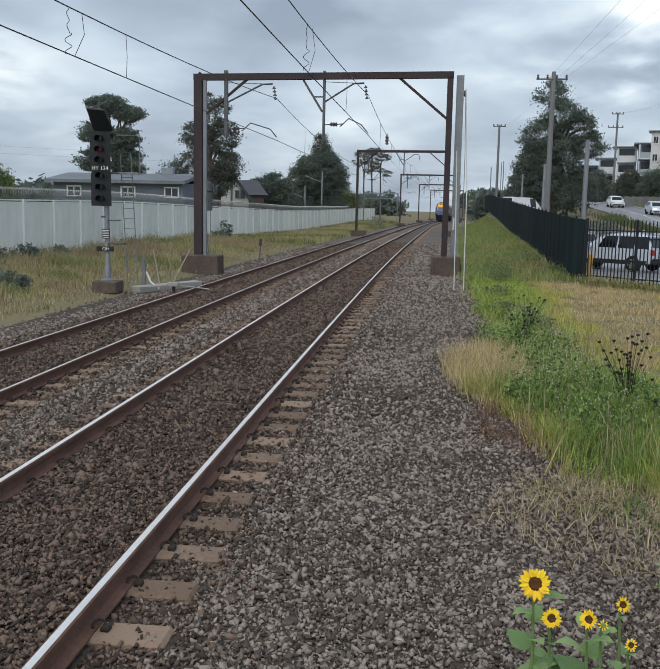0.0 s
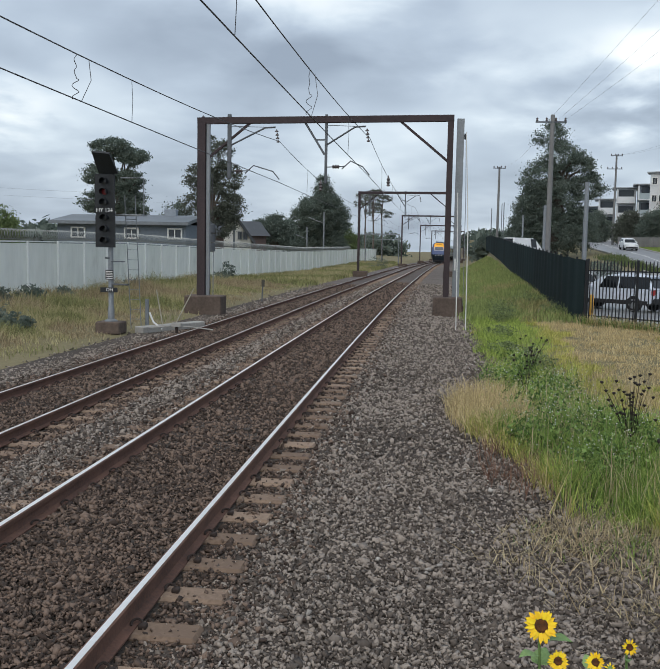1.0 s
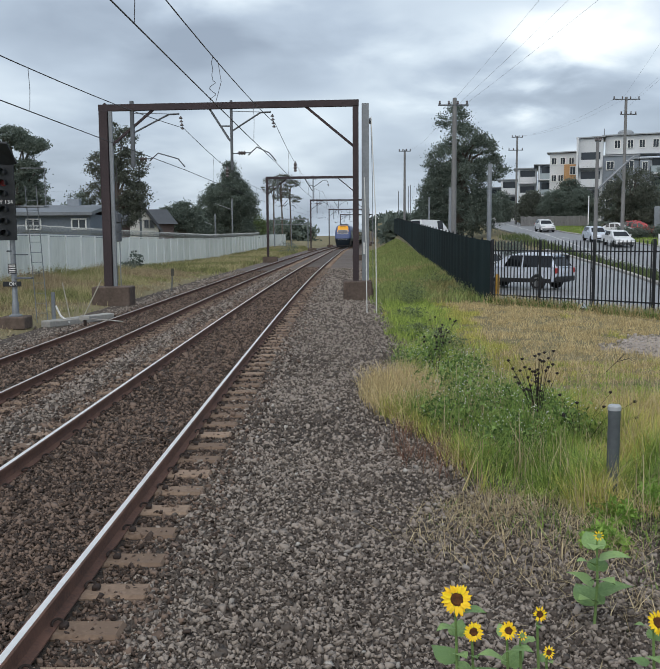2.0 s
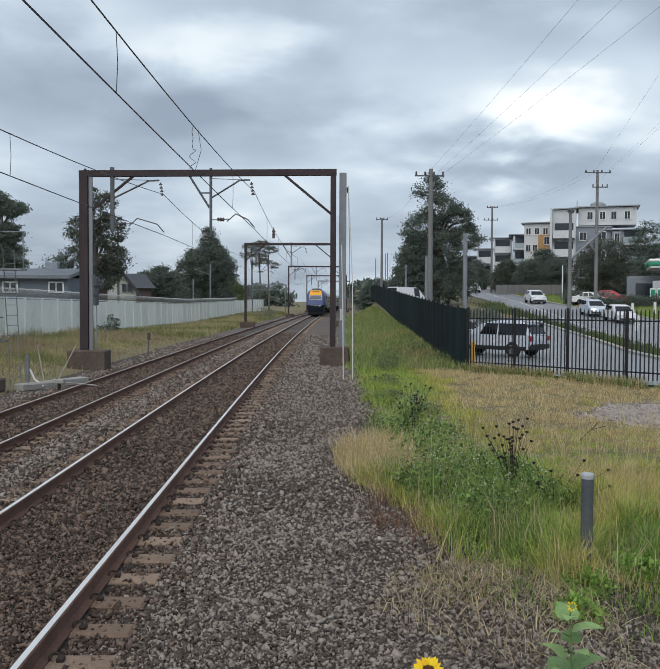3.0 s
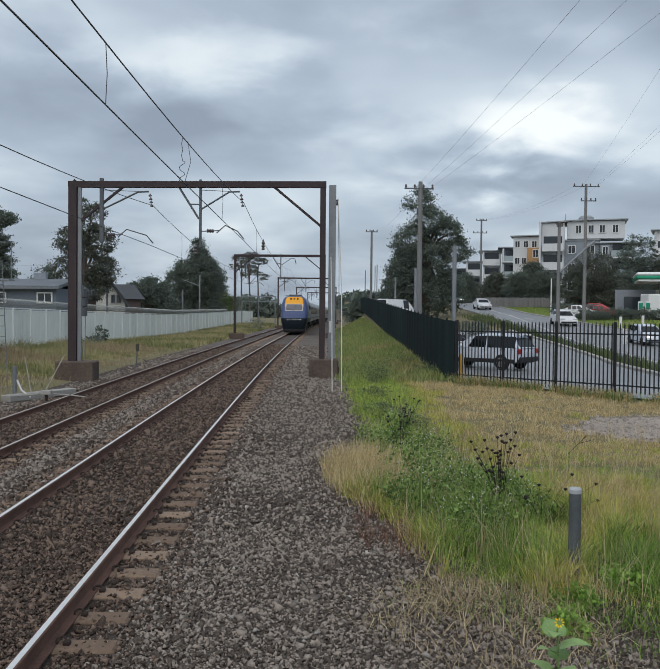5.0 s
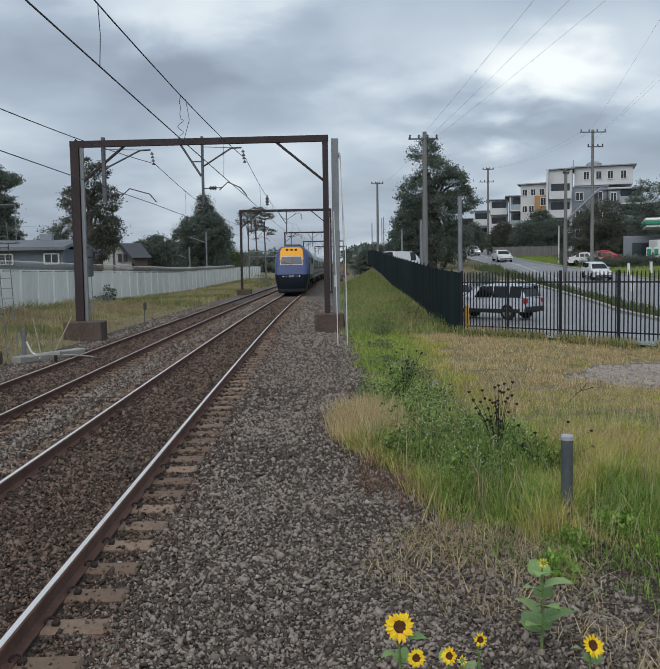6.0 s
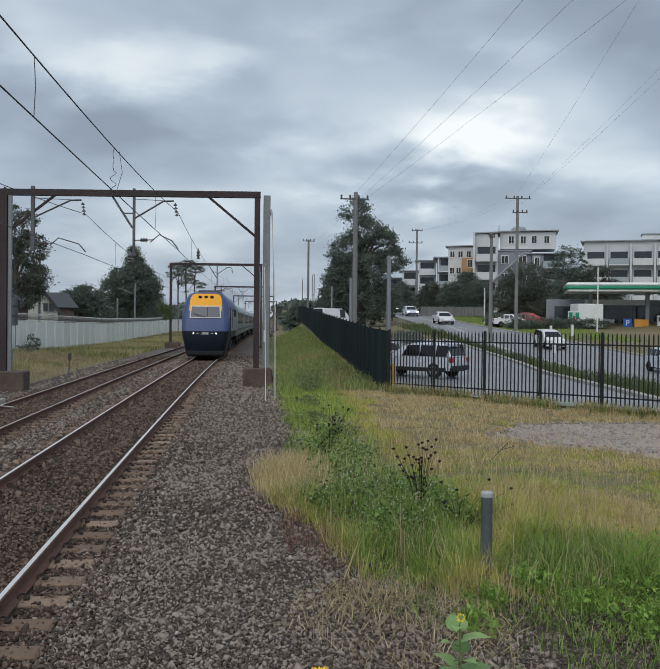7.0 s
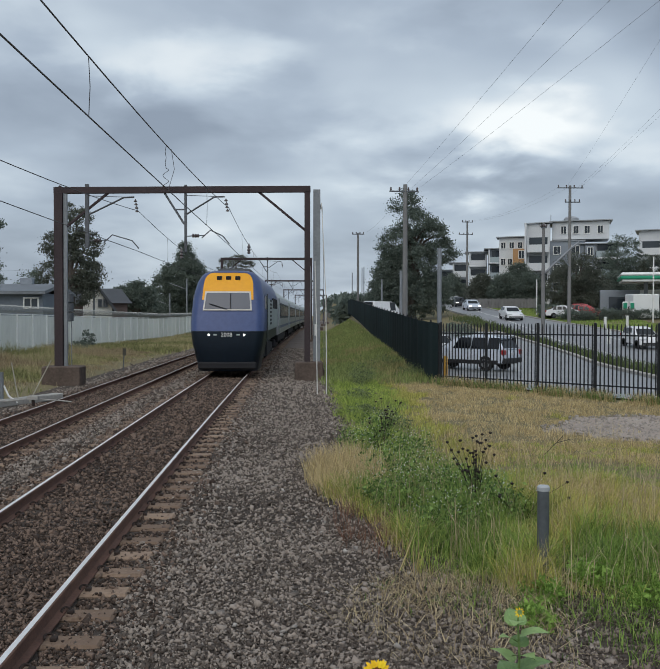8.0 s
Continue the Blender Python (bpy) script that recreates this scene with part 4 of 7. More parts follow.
tree(-19.2, 112, -0.2, 3.5, 0.2, [(0, 0, 5.0, 2.0, 1.8, 1.7), (-1.8, 0, 4.4, 1.7, 1.6, 1.7), (1.6, 0, 3.6, 1.6, 1.5, 1.6)], LEAF_DARK_HAZED, "dark rounded tree beside the brick houses", 210, 38, 0.5, 0.22, 10)
tree(-16.2, 172, 0.0, 4, 0.2, [(0, 0, 5.0, 1.6, 1.6, 2.2), (-1.4, 0, 3.4, 1.5, 1.5, 1.8), (1.5, 0, 3.6, 1.5, 1.5, 1.8)], LEAF_GREEN, "lighter green garden tree beyond the panel fence", 170, 36, 0.5, 0.2, 9)
tree(-18.2, 75, -0.2, 7, 0.22, [(0.3, 0, 10.4, 1.2, 1.2, 1.5), (-1.0, 0, 8.3, 1.5, 1.4, 1.3), (1.0, 0, 8.0, 1.3, 1.4, 1.6), (-1.6, 0, 6.0, 1.2, 1.2, 1.1), (1.4, 0, 5.8, 1.2, 1.2, 1.3), (0.3, 0, 4.6, 1.5, 1.2, 1.4)], LEAF_GREY, "tall thin-crowned gum tree with dark drooping leaves", 230, 34, 0.42, 0.19, 4)
tree(-32.2, 90, -0.1, 9, 0.35, [(-0.6, 0, 12.4, 2.2, 1.8, 0.9), (1.7, 0, 11.4, 1.5, 1.4, 0.8), (-1.9, 0, 9.6, 1.7, 1.5, 1.0), (1.0, 0, 9.0, 1.6, 1.5, 1.2), (0, 0, 7.2, 2.4, 2, 1.4), (-2.4, 0, 7.0, 1.4, 1.4, 1.2), (1.8, 0, 6.6, 1.4, 1.4, 1.4)], LEAF_DARK_HAZED, "tall dark gum tree with a flat layered crown", 330, 40, 0.5, 0.23, 5, 0.45)
for i, (x, y, h, r) in enumerate(((-33.5, 58, 5.2, 1.9), (-30.5, 60, 5.0, 1.5), (-37, 62, 5.8, 2.5), (-24.2, 84, 6.6, 1.2), (-41, 70, 6, 2.6))):
    tree(x, y, 0, h * 0.6, 0.14, [(0, 0, h * 0.66, r, r, h * 0.33), (r * 0.6, 0, h * 0.5, r * 0.7, r * 0.7, h * 0.3), (-r * 0.6, 0, h * 0.55, r * 0.7, r * 0.7, h * 0.28)], LEAF_GREEN if i != 3 else LEAF_DARK_HAZED, "leafy garden tree showing above the panel fence", 110, 34, 0.45, 0.2, 20 + i)
for i, (x, y, h) in enumerate(((-13.2, 190, 14.5), (-11.2, 188, 15.0), (-9.6, 192, 14.0))):
    tree(x, y, 0.2, h * 0.86, 0.16, [(0, 0, h * 0.94, 1.9, 1.6, 0.8), (-1.4, 0, h * 0.82, 1.2, 1.2, 0.8), (1.2, 0, h * 0.7, 0.9, 0.9, 0.7)], LEAF_GREY, "slender bare-trunked gum tree with a small high crown", 50, 30, 0.45, 0.2, 30 + i, 0.4)
tree(14.6, 105, 1.6, 9, 0.5, [(-0.9, 0, 14.2, 1.7, 1.6, 1.5), (0.6, 0, 11.6, 2.3, 2.2, 1.9), (-1.6, 0, 9.2, 2.4, 2.2, 2.0), (2.6, 0, 10.2, 2.0, 1.9, 1.5), (3.6, 0, 8.2, 1.7, 1.7, 1.4), (-2.2, 0, 6.2, 2.2, 2.2, 2.4), (0.4, 0, 6.6, 3.2, 2.8, 2.6), (-2.8, 0, 3.4, 2.0, 2, 2.2), (0.5, 0, 3.0, 3.0, 2.6, 2.6), (2.6, 0, 3.4, 2.2, 2, 2.4), (-4.0, 0, 2.6, 1.6, 1.6, 2.2), (-3.0, 0, 5.4, 1.5, 1.5, 1.6)], LEAF_DARK_HAZED, "very large dark tree standing between the roads", 760, 42, 0.55, 0.22, 6, 0.6)
for i, (x, y, zt, r) in enumerate(((37.0, 112, 10.4, 3.4), (35.4, 129, 8.6, 2.2), (32.0, 130, 8.6, 2.0), (29.2, 133, 8.6, 1.8), (34.6, 132, 10.5, 1.8), (27.5, 150, 9.4, 2.2), (24.5, 158, 9.0, 2.4), (49.5, 128, 14.2, 3.6), (46.5, 124, 8.6, 2.4), (53, 126, 11.0, 3.0), (40.5, 122, 8.2, 2.2), (21.5, 170, 9.8, 2.6), (43, 126, 8.8, 2.0))):
    g = ground_z(x, y)
    h = zt - g
    tree(x, y, g, h * 0.5, 0.2, [(0, 0, h * 0.66, r * 0.85, r * 0.8, h * 0.34), (r * 0.55, 0, h * 0.42, r * 0.7, r * 0.7, h * 0.32), (-r * 0.55, 0, h * 0.42, r * 0.7, r * 0.7, h * 0.32), (0, -0.4, h * 0.2, r * 0.9, r * 0.7, h * 0.2)], LEAF_DARK_HAZED if i % 3 else LEAF_GREY, "rounded dark green tree before the apartment blocks", 260, 38, 0.5, 0.23, 40 + i)
for i, (x, y, w, h) in enumerate(((31, 94, 2.2, 1.2), (34, 95, 2.6, 1.3), (37, 96, 2.4, 1.2), (29.5, 99, 1.6, 1.6), (40, 97, 2, 1.1))):
    tree(x, y, ground_z(x, y), 0.5, 0.05, [(0, 0, h * 0.5, w, 0.8, h * 0.5)], LEAF_DARK_HAZED, "low clipped dark hedge by the petrol station", 90, 26, 0.25, 0.12, 60 + i, name="hedge")
woods_v, woods_f, _ = leaf_cloud([(x, y, z, r, r, h) for x, y, z, r, h in [(-70 + 9 * i, 330 + 25 * (i % 3), 1.5, 9, 5.0 + (i * 7 % 4)) for i in range(7)] + [(25 + 11 * i, 420 + 20 * (i % 3), 8, 10, 4.5) for i in range(6)] + [(-100 + 8 * i, 150 + 20 * (i % 2), 1, 7, 4.5) for i in range(8)] + [(bend(y) + 7.5 + 1.5 * (k % 3), y, 2.6, 2.6, 2.2 + 0.5 * (k % 2)) for k, y in enumerate(range(150, 330, 14))] + [(bend(y) + 13 + 3 * (k % 3), y, 3.5, 4, 3.5) for k, y in enumerate(range(190, 400, 20))]], 1700, 30, 1.6, 0.9, 77)
tagged(bulk("distant_woods", woods_v, woods_f, LEAF_DARK_HAZED), "low distant belt of dark trees on the horizon", "woods", kind="stuff")

# ---- buildings ----
RENDER_WHITE = material("render_white", (0.66, 0.68, 0.69), (0.56, 0.58, 0.60), 0.85, 0, 5, 0.2, 0.06)
RENDER_GREY = material("render_grey", (0.28, 0.31, 0.345), (0.21, 0.24, 0.275), 0.85, 0, 5, 0.2, 0.06)
RENDER_ORANGE = material("render_orange", (0.56, 0.33, 0.16), (0.45, 0.26, 0.12), 0.85, 0, 5, 0.2, 0.06)
CREAM = material("render_cream", (0.72, 0.71, 0.66), (0.6, 0.59, 0.54), 0.85, 0, 5, 0.3, 0.06)
SLATE = material("roof_slate", (0.085, 0.09, 0.10), (0.05, 0.055, 0.062), 0.7, 0, 6, 0.4, 0.2)
METAL_ROOF = material("metal_roof", (0.36, 0.38, 0.40), (0.27, 0.29, 0.305), 0.5, 0.2, 6, 0.4, 0.1)
WINDOW = glass("window_glass", (0.035, 0.045, 0.055), 0.06)
BALUSTER = glass("balustrade_glass", (0.34, 0.40, 0.42), 0.15)


def window(parent, x, y, z, w, h, face, frame_mat=SIGN_WHITE):
    """A framed window on a wall: face 'y' looks towards the line's near end, 'x' towards the line."""
    m = Matrix.Translation((x, y, z)) @ (Matrix.Identity(4) if face == "y" else pose(0, 0, 0, 0, 0, -90))
    t = 0.09
    fr = Shape()
    for a, b, c, d in ((-w / 2, 0, t, h), (w / 2, 0, t, h), (0, -h / 2, w + t, t), (0, h / 2, w + t, t), (0, 0, t * 0.6, h)):
        fr.box((a, -0.05, b), (c, 0.12, d), 0.0)
    win = part("window", fr, frame_mat, parent, m=m)
    part("pane", Shape().box((0, -0.015, 0), (w - 0.02, 0.02, h - 0.02)), WINDOW, win)


def balcony(parent, x, y, z, w, deep, face, solid):
    m = Matrix.Translation((x, y, z)) @ (Matrix.Identity(4) if face == "y" else pose(0, 0, 0, 0, 0, -90))
    b = part("balcony", Shape().box((0, -deep / 2, 0), (w, deep, 0.22), 0.02), RENDER_WHITE, parent, m=m)
    rail = Shape().box((0, -deep + 0.05, 0.62), (w, 0.06, 1.0), 0.0)
    for s in (-1, 1):
        rail.box((s * (w / 2 - 0.03), -deep / 2, 0.62), (0.06, deep - 0.14, 1.0))
    part("balustrade", rail, RENDER_WHITE if solid else BALUSTER, b)
    # oversized dark glazing; its tone stands for the shade of a recessed balcony
    part("doorway_recess_shade", Shape().box((0, 0.02, 1.28), (w * 0.86, 0.1, 2.2)), WINDOW, b, "dark glazed balcony doors, enlarged to stand for the recess shade")


def block(x0, x1, y0, y1, z0, z1, wall, label, rows=(), roof_over=0.5, roof_mat=METAL_ROOF, slope=0.0, parent=None):
    b = parent or thing("apartment_building", label, "building")
    part("wall", Shape().box(((x0 + x1) / 2, (y0 + y1) / 2, (z0 + z1) / 2), (x1 - x0, y1 - y0, z1 - z0), 0.02), wall, b)
    if roof_mat:
        o = roof_over
        part("roof", Shape().add([(x0 - o, y0 - o, z1), (x1 + o, y0 - o, z1 + slope), (x1 + o, y1 + o, z1 + slope), (x0 - o, y1 + o, z1), (x0 - o, y0 - o, z1 + 0.16), (x1 + o, y0 - o, z1 + 0.16 + slope), (x1 + o, y1 + o, z1 + 0.16 + slope), (x0 - o, y1 + o, z1 + 0.16)], [(3, 2, 1, 0), (4, 5, 6, 7), (0, 1, 5, 4), (1, 2, 6, 5), (2, 3, 7, 6), (3, 0, 4, 7)]), roof_mat, b)
    return b


def turned(x, y, degrees, dx=0.0, dy=0.0):
    """A turn about an upright line at x, y, and a shift."""
    return pose(x + dx, y + dy, 0, 0, 0, degrees) @ pose(-x, -y, 0)


apt = thing("apartment_building", "white and grey five-storey apartment block with balconies", "building", turned(37.5, 139.0, -17))
block(41.6, 50.4, 141, 147, 14.5, 17.3, RENDER_WHITE, "", parent=apt, slope=0.1)
block(37.7, 41.3, 139.4, 147, 3.5, 16.9, RENDER_WHITE, "", parent=apt, roof_over=0.4, slope=0.15)
block(41.32, 46.6, 139.8, 147, 3.5, 14.1, RENDER_GREY, "", parent=apt, roof_over=0.15)
block(46.62, 51.8, 140.2, 147, 3.5, 13.6, RENDER_WHITE, "", parent=apt, roof_over=0.9)
block(46.7, 48.2, 138.9, 140.18, 3.5, 13.3, RENDER_GREY, "", parent=apt, roof_mat=None)
part("fin", Shape().box((37.55, 138.6, 10.4), (0.3, 1.6, 13.2), 0.02), RENDER_WHITE, apt)
for x in (43.4, 45.3, 47.0, 49.0):
    window(apt, x, 140.98, 16.0, 0.85, 1.25, "y")
for z in (13.0, 10.1, 7.2):
    window(apt, 42.4, 139.78, z - 0.3, 1.1, 1.3, "y")
    window(apt, 45.2, 139.78, z - 0.3, 1.3, 1.3, "y")
    window(apt, 47.45, 138.88, z - 0.6, 0.8, 1.3, "y")
    balcony(apt, 50.0, 140.18, z - 1.7, 3.4, 1.9, "y", False)
    balcony(apt, 39.5, 139.38, z - 0.6, 3.3, 1.7, "y", True)
    part("side_wall", Shape().box((51.65, 139.4, z - 0.5), (0.2, 1.5, 2.4), 0.01), RENDER_GREY, apt)
    window(apt, 37.68, 144.5, z, 1.6, 1.4, "x")
part("plant_room", Shape().lathe((44.6, 144, 17.6), [(1.2, 0), (1.2, 0.5), (0.8, 0.8), (0.2, 0.9)], 12), METAL_ROOF, apt)
part("mast", Shape().tube([(41.4, 142, 17.0), (41.4, 142, 18.6)], 0.05, 5), DARK_GALV, apt)
apt2 = thing("apartment_building", "white and orange apartment block stepping up the hill", "building", turned(33.6, 148, -17, 2.6, 1.5))
block(33.2, 37.6, 148, 151, 4, 15.6, RENDER_WHITE, "", parent=apt2, slope=0.12)
block(35.6, 38.4, 146.2, 147.98, 4, 13.6, RENDER_ORANGE, "", parent=apt2, roof_mat=None)
for z in (14.0, 11.2, 8.4):
    for x in (33.9, 35.0) if z < 13 else (33.9, 35.3, 36.7):
        window(apt2, x, 147.98, z + 0.3, 0.8, 1.1, "y")
    window(apt2, 37.0, 146.18, z - 1.4, 0.9, 1.3, "y")
apt3 = thing("apartment_building", "white terraced apartments with deep balconies further up the hill", "building", turned(34.0, 170, -12, 1.2, 0))
for k, (x0, x1, y0, z1) in enumerate(((33.6, 37.0, 168, 14.4), (37.2, 42.5, 165, 14.8), (30.4, 33.4, 172, 12.6), (27.6, 30.2, 178, 11.5))):
    block(x0, x1, y0, y0 + 6, 4, z1, RENDER_WHITE if k % 2 == 0 else RENDER_GREY, "", parent=apt3, roof_over=0.8)
    for z in (z1 - 2.7, z1 - 5.6, z1 - 8.4):
        balcony(apt3, (x0 + x1) / 2, y0 - 0.02, z, (x1 - x0) * 0.9, 1.8, "y", k % 2 == 0)
        part("pier", Shape().box((x0 + 0.15, y0 - 1.0, z + 1.2), (0.25, 1.6, 2.5), 0.02), RENDER_WHITE, apt3)
apt4 = thing("apartment_building", "wide white apartment block with banded balconies", "building", turned(60.3, 150, -24))
block(60.3, 84, 150, 158, 5, 17.0, RENDER_WHITE, "", parent=apt4, roof_over=0.6)
block(70, 76, 152, 156, 17.42, 18.3, RENDER_WHITE, "", parent=apt4, roof_over=0.2)
for z in (14.2, 11.0, 7.8):
    for k in range(6):
        balcony(apt4, 62.3 + 3.9 * k, 149.98, z - 1.4, 3.3, 1.5, "y", k % 3 != 1)
for k in range(6):
    part("pier", Shape().box((64.25 + 3.9 * k, 149.2, 10.5), (0.3, 1.5, 12), 0.02), RENDER_WHITE, apt4)

# petrol station
GREEN_FASCIA = material("fascia_green", (0.02, 0.30, 0.17), (0.015, 0.24, 0.13), 0.4, 0, 10, 1, 0)
WHITE_FASCIA = material("fascia_white", (0.78, 0.80, 0.79), (0.7, 0.72, 0.71), 0.45, 0, 10, 1, 0)
ps = thing("petrol_station", "petrol station with a white canopy and green fascia band", "petrol station", turned(41.0, 99.5, -18, -3.0, 0))
canopy = part("canopy", Shape().box((53, 104, 7.08), (24, 9, 0.44), 0.18), WHITE_FASCIA, ps)
part("green_band", Shape().box((53, 104, 6.70), (24.06, 9.06, 0.36), 0.1), GREEN_FASCIA, canopy)
part("fascia", Shape().box((53, 104, 6.39), (23.6, 8.6, 0.28), 0.05), WHITE_FASCIA, canopy)
for x in (44.0, 50.5, 57.5):
    part("column", Shape().box((x, 103, 4.05), (0.45, 0.45, 4.4), 0.03), RENDER_GREY, ps)
shop = part("shop", Shape().box((50, 112, 3.6), (22, 6, 3.9), 0.05), RENDER_GREY, ps)
for k in range(6):
    part("shop_window", Shape().box((41.5 + 3.3 * k, 108.96, 3.4), (2.9, 0.08, 2.6)), WINDOW, shop)
part("shop_sign", Shape().box((47.5, 108.9, 5.2), (7.5, 0.12, 0.7), 0.02), WHITE_FASCIA, shop)
for x in (45, 52):
    pump = part("pump", Shape().box((x, 102.6, 2.7), (0.9, 0.6, 1.7), 0.08), WHITE_FASCIA, ps)
    part("pump_screen", Shape().box((x, 102.28, 3.1), (0.6, 0.04, 0.5), 0.01), BLACK, pump)
shed = thing("storage_container", "white storage container with green signs beside the forecourt", "container")
part("body", Shape().box((39.9, 98, 3.4), (3.0, 2.4, 2.7), 0.05), WHITE_FASCIA, shed)
for x in (37.4, 38.2):
    part("notice", Shape().box((x, 96.5, 3.3), (0.6, 0.06, 1.2), 0.02), WHITE_FASCIA, shed)
    part("notice_panel", Shape().box((x, 96.46, 3.4), (0.45, 0.03, 0.7), 0.01), GREEN_FASCIA, shed)
park = thing("parking_sign", "square blue parking sign on a grey post", "sign", pose(45.3, 99, 2.0))
board = part("board", Shape().box((0, 0, 0.6), (1.05, 0.06, 1.05), 0.02), material("sign_blue", (0.03, 0.12, 0.45), (0.025, 0.10, 0.38), 0.4), park)
lettering("P", 0.95, pose(0.0, -0.036, 0.6, 90, 0, 0), SIGN_WHITE, board)
part("post", Shape().tube([(0, 0.06, -1.2), (0, 0.06, 0.2)], 0.04, 8), GALV, park)
tagged(part("orange_hoarding", Shape().box((47.0, 99, 2.5), (1.7, 0.12, 1.1), 0.02), material("hoarding_orange", (0.72, 0.33, 0.06), (0.6, 0.27, 0.05), 0.6)), "orange hoarding panel beside the forecourt", "hoarding")
paling = thing("paling_fence", "weathered grey timber paling fence along the verge", "fence")
for a, z0 in ((i * 0.2, 3.42) for i in range(45)):
    xa = 26.6 + a * 0.98
    h = 1.35 + 0.05 * math.sin(a * 7.3)
    part("paling", Shape().box((xa, 127.5 - a * 0.33, z0 + h / 2), (0.18, 0.03, h)), TIMBER, paling, smooth=0)
for h in (0.35, 1.05):
    part("rail", Shape().beam((26.5, 127.58, 3.42 + h), (35.5, 124.55, 3.42 + h), 0.05, 0.09), TIMBER, paling)
for x, y in ((32.8, 84), (24.4, 66), (29.9, 82)):
    g = ground_z(x, y)
    ms = thing("utility_marker", "short white marker post on the road verge", "marker post", pose(x, y, g))
    part("post", Shape().box((0, 0, 0.55), (0.22, 0.22, 1.2), 0.03), SIGN_WHITE, ms)

# houses beyond the panel fence
HOUSE_GREY = material("weatherboard_grey", (0.17, 0.20, 0.235), (0.125, 0.15, 0.18), 0.8, 0, 5, 0.3, 0.06)
house = thing("house", "long grey house with white-framed windows under a metal roof", "house")
part("wall", Shape().box((-22.0, 66, 1.8), (9.6, 7.6, 4.1), 0.03), HOUSE_GREY, house)
part("roof", Shape().prism([(61.6, 3.75), (66, 4.35), (70.4, 3.75), (70.4, 3.95), (66, 4.6), (61.6, 3.98)], -27.2, -16.9, 0), material("house_roof", (0.19, 0.21, 0.23), (0.13, 0.145, 0.16), 0.6, 0.1, 6, 0.4, 0.1), house)
part("chimney", Shape().box((-19.4, 66, 4.7), (0.9, 0.6, 0.7), 0.02), RENDER_GREY, house)
for x in (-25.2, -21.2, -18.0):
    window(house, x, 62.18, 3.15, 1.0, 0.7, "y")
gable = thing("house", "cream gabled house with a dark tiled roof", "house", turned(-17.7, 82, 12.5))
part("wall", Shape().prism([(-19.0, -0.5), (-16.4, -0.5), (-16.4, 2.95), (-17.75, 4.75), (-19.0, 4.75)], 82, 90, 1), CREAM, gable)
part("roof", Shape().prism([(-16.15, 2.62), (-17.7, 4.75), (-19.9, 4.75), (-19.9, 5.0), (-17.6, 5.0), (-15.95, 2.75)], 81.6, 90.4, 1), SLATE, gable)
for x in (-17.5, -17.0):
    window(gable, x, 81.98, 3.4, 0.3, 0.65, "y", DARK_GALV)
BRICK_DARK = material("dark_brick", (0.12, 0.09, 0.085), (0.08, 0.06, 0.058), 0.9)
for x0, x1, y, zr in ((-22.0, -17.6, 96, 5.3), (-27.5, -22.8, 100, 5.6)):
    dark = thing("house", "dark brick house with a low tiled roof", "house", turned(x0, y, 11))
    part("wall", Shape().box(((x0 + x1) / 2, y + 4, 1.6), (x1 - x0, 7, 4.4), 0.03), BRICK_DARK, dark)
    part("roof", Shape().add([(x0 - 0.5, y, 3.6), (x1 + 0.5, y, 3.6), (x1 + 0.5, y + 8, 3.6), (x0 - 0.5, y + 8, 3.6), (x0 + 0.6, y + 4, zr), (x1 - 0.7, y + 4, zr)], [(0, 1, 5, 4), (1, 2, 5), (2, 3, 4, 5), (3, 0, 4), (3, 2, 1, 0)]), SLATE, dark)
    window(dark, (x0 + x1) / 2, y + 0.48, 2.9, 1.0, 0.8, "y")
yard = thing("steel_gantry", "grey steel gantry frame beside the line far along", "gantry")
for k in range(3):
    part("post", Shape().tube([(-11.0 + 3.0 * k, 160, 0), (-11.0 + 3.0 * k, 160, 5.2)], 0.1, 6), GALV, yard)
part("beam", Shape().box((-8.0, 160, 5.2), (6.4, 0.2, 0.2)).box((-8.0, 160, 4.3), (6.4, 0.12, 0.12)), GALV, yard)
for x, y, h in ((-17.15, 78, 8.8), (-14.9, 128, 7.6), (-16.0, 118, 5.2)):
    lp = thing("yard_lamp", "thin grey lamp post behind the panel fence", "lamp post")
    part("pole", Shape().tube([(x, y, 0), (x, y, h)], 0.10, 8), GALV, lp)
    part("arm", Shape().tube([(x, y, h - 3.1 if h > 8 else h - 1.6), (x - 2.4, y, h - 2.2 if h > 8 else h - 0.7)], 0.045, 6), GALV, lp)


# ---- the train ----
BLUE = material("train_blue", (0.056, 0.088, 0.215), (0.043, 0.068, 0.175), 0.38, 0, 6, 0.4, 0.02)
NAVY = material("train_navy", (0.008, 0.017, 0.030), (0.005, 0.011, 0.019), 0.45, 0, 6, 0.4, 0.03)
YELLOW = material("train_yellow", (0.90, 0.42, 0.014), (0.82, 0.37, 0.012), 0.42, 0, 6, 0.4, 0.02)
STEEL = material("coach_steel", (0.46, 0.48, 0.50), (0.36, 0.38, 0.41), 0.4, 0.5, 5, 0.3, 0.03)
GREY_PAINT = material("train_grey", (0.34, 0.39, 0.38), (0.27, 0.31, 0.31), 0.5, 0, 6, 0.4, 0.03)
ROOF_DIRT = material("train_roof", (0.10, 0.105, 0.11), (0.06, 0.064, 0.07), 0.8, 0, 6, 0.5, 0.1)
UNDER = material("running_gear", (0.022, 0.022, 0.026), (0.014, 0.014, 0.016), 0.8, 0.1, 10, 0.6, 0.2)
SCREEN_GLASS = glass("windscreen", (0.09, 0.10, 0.125), 0.06)
FRAME_PALE = material("windscreen_surround", (0.62, 0.60, 0.56), (0.52, 0.50, 0.47), 0.5, 0, 6, 0.4, 0.02)
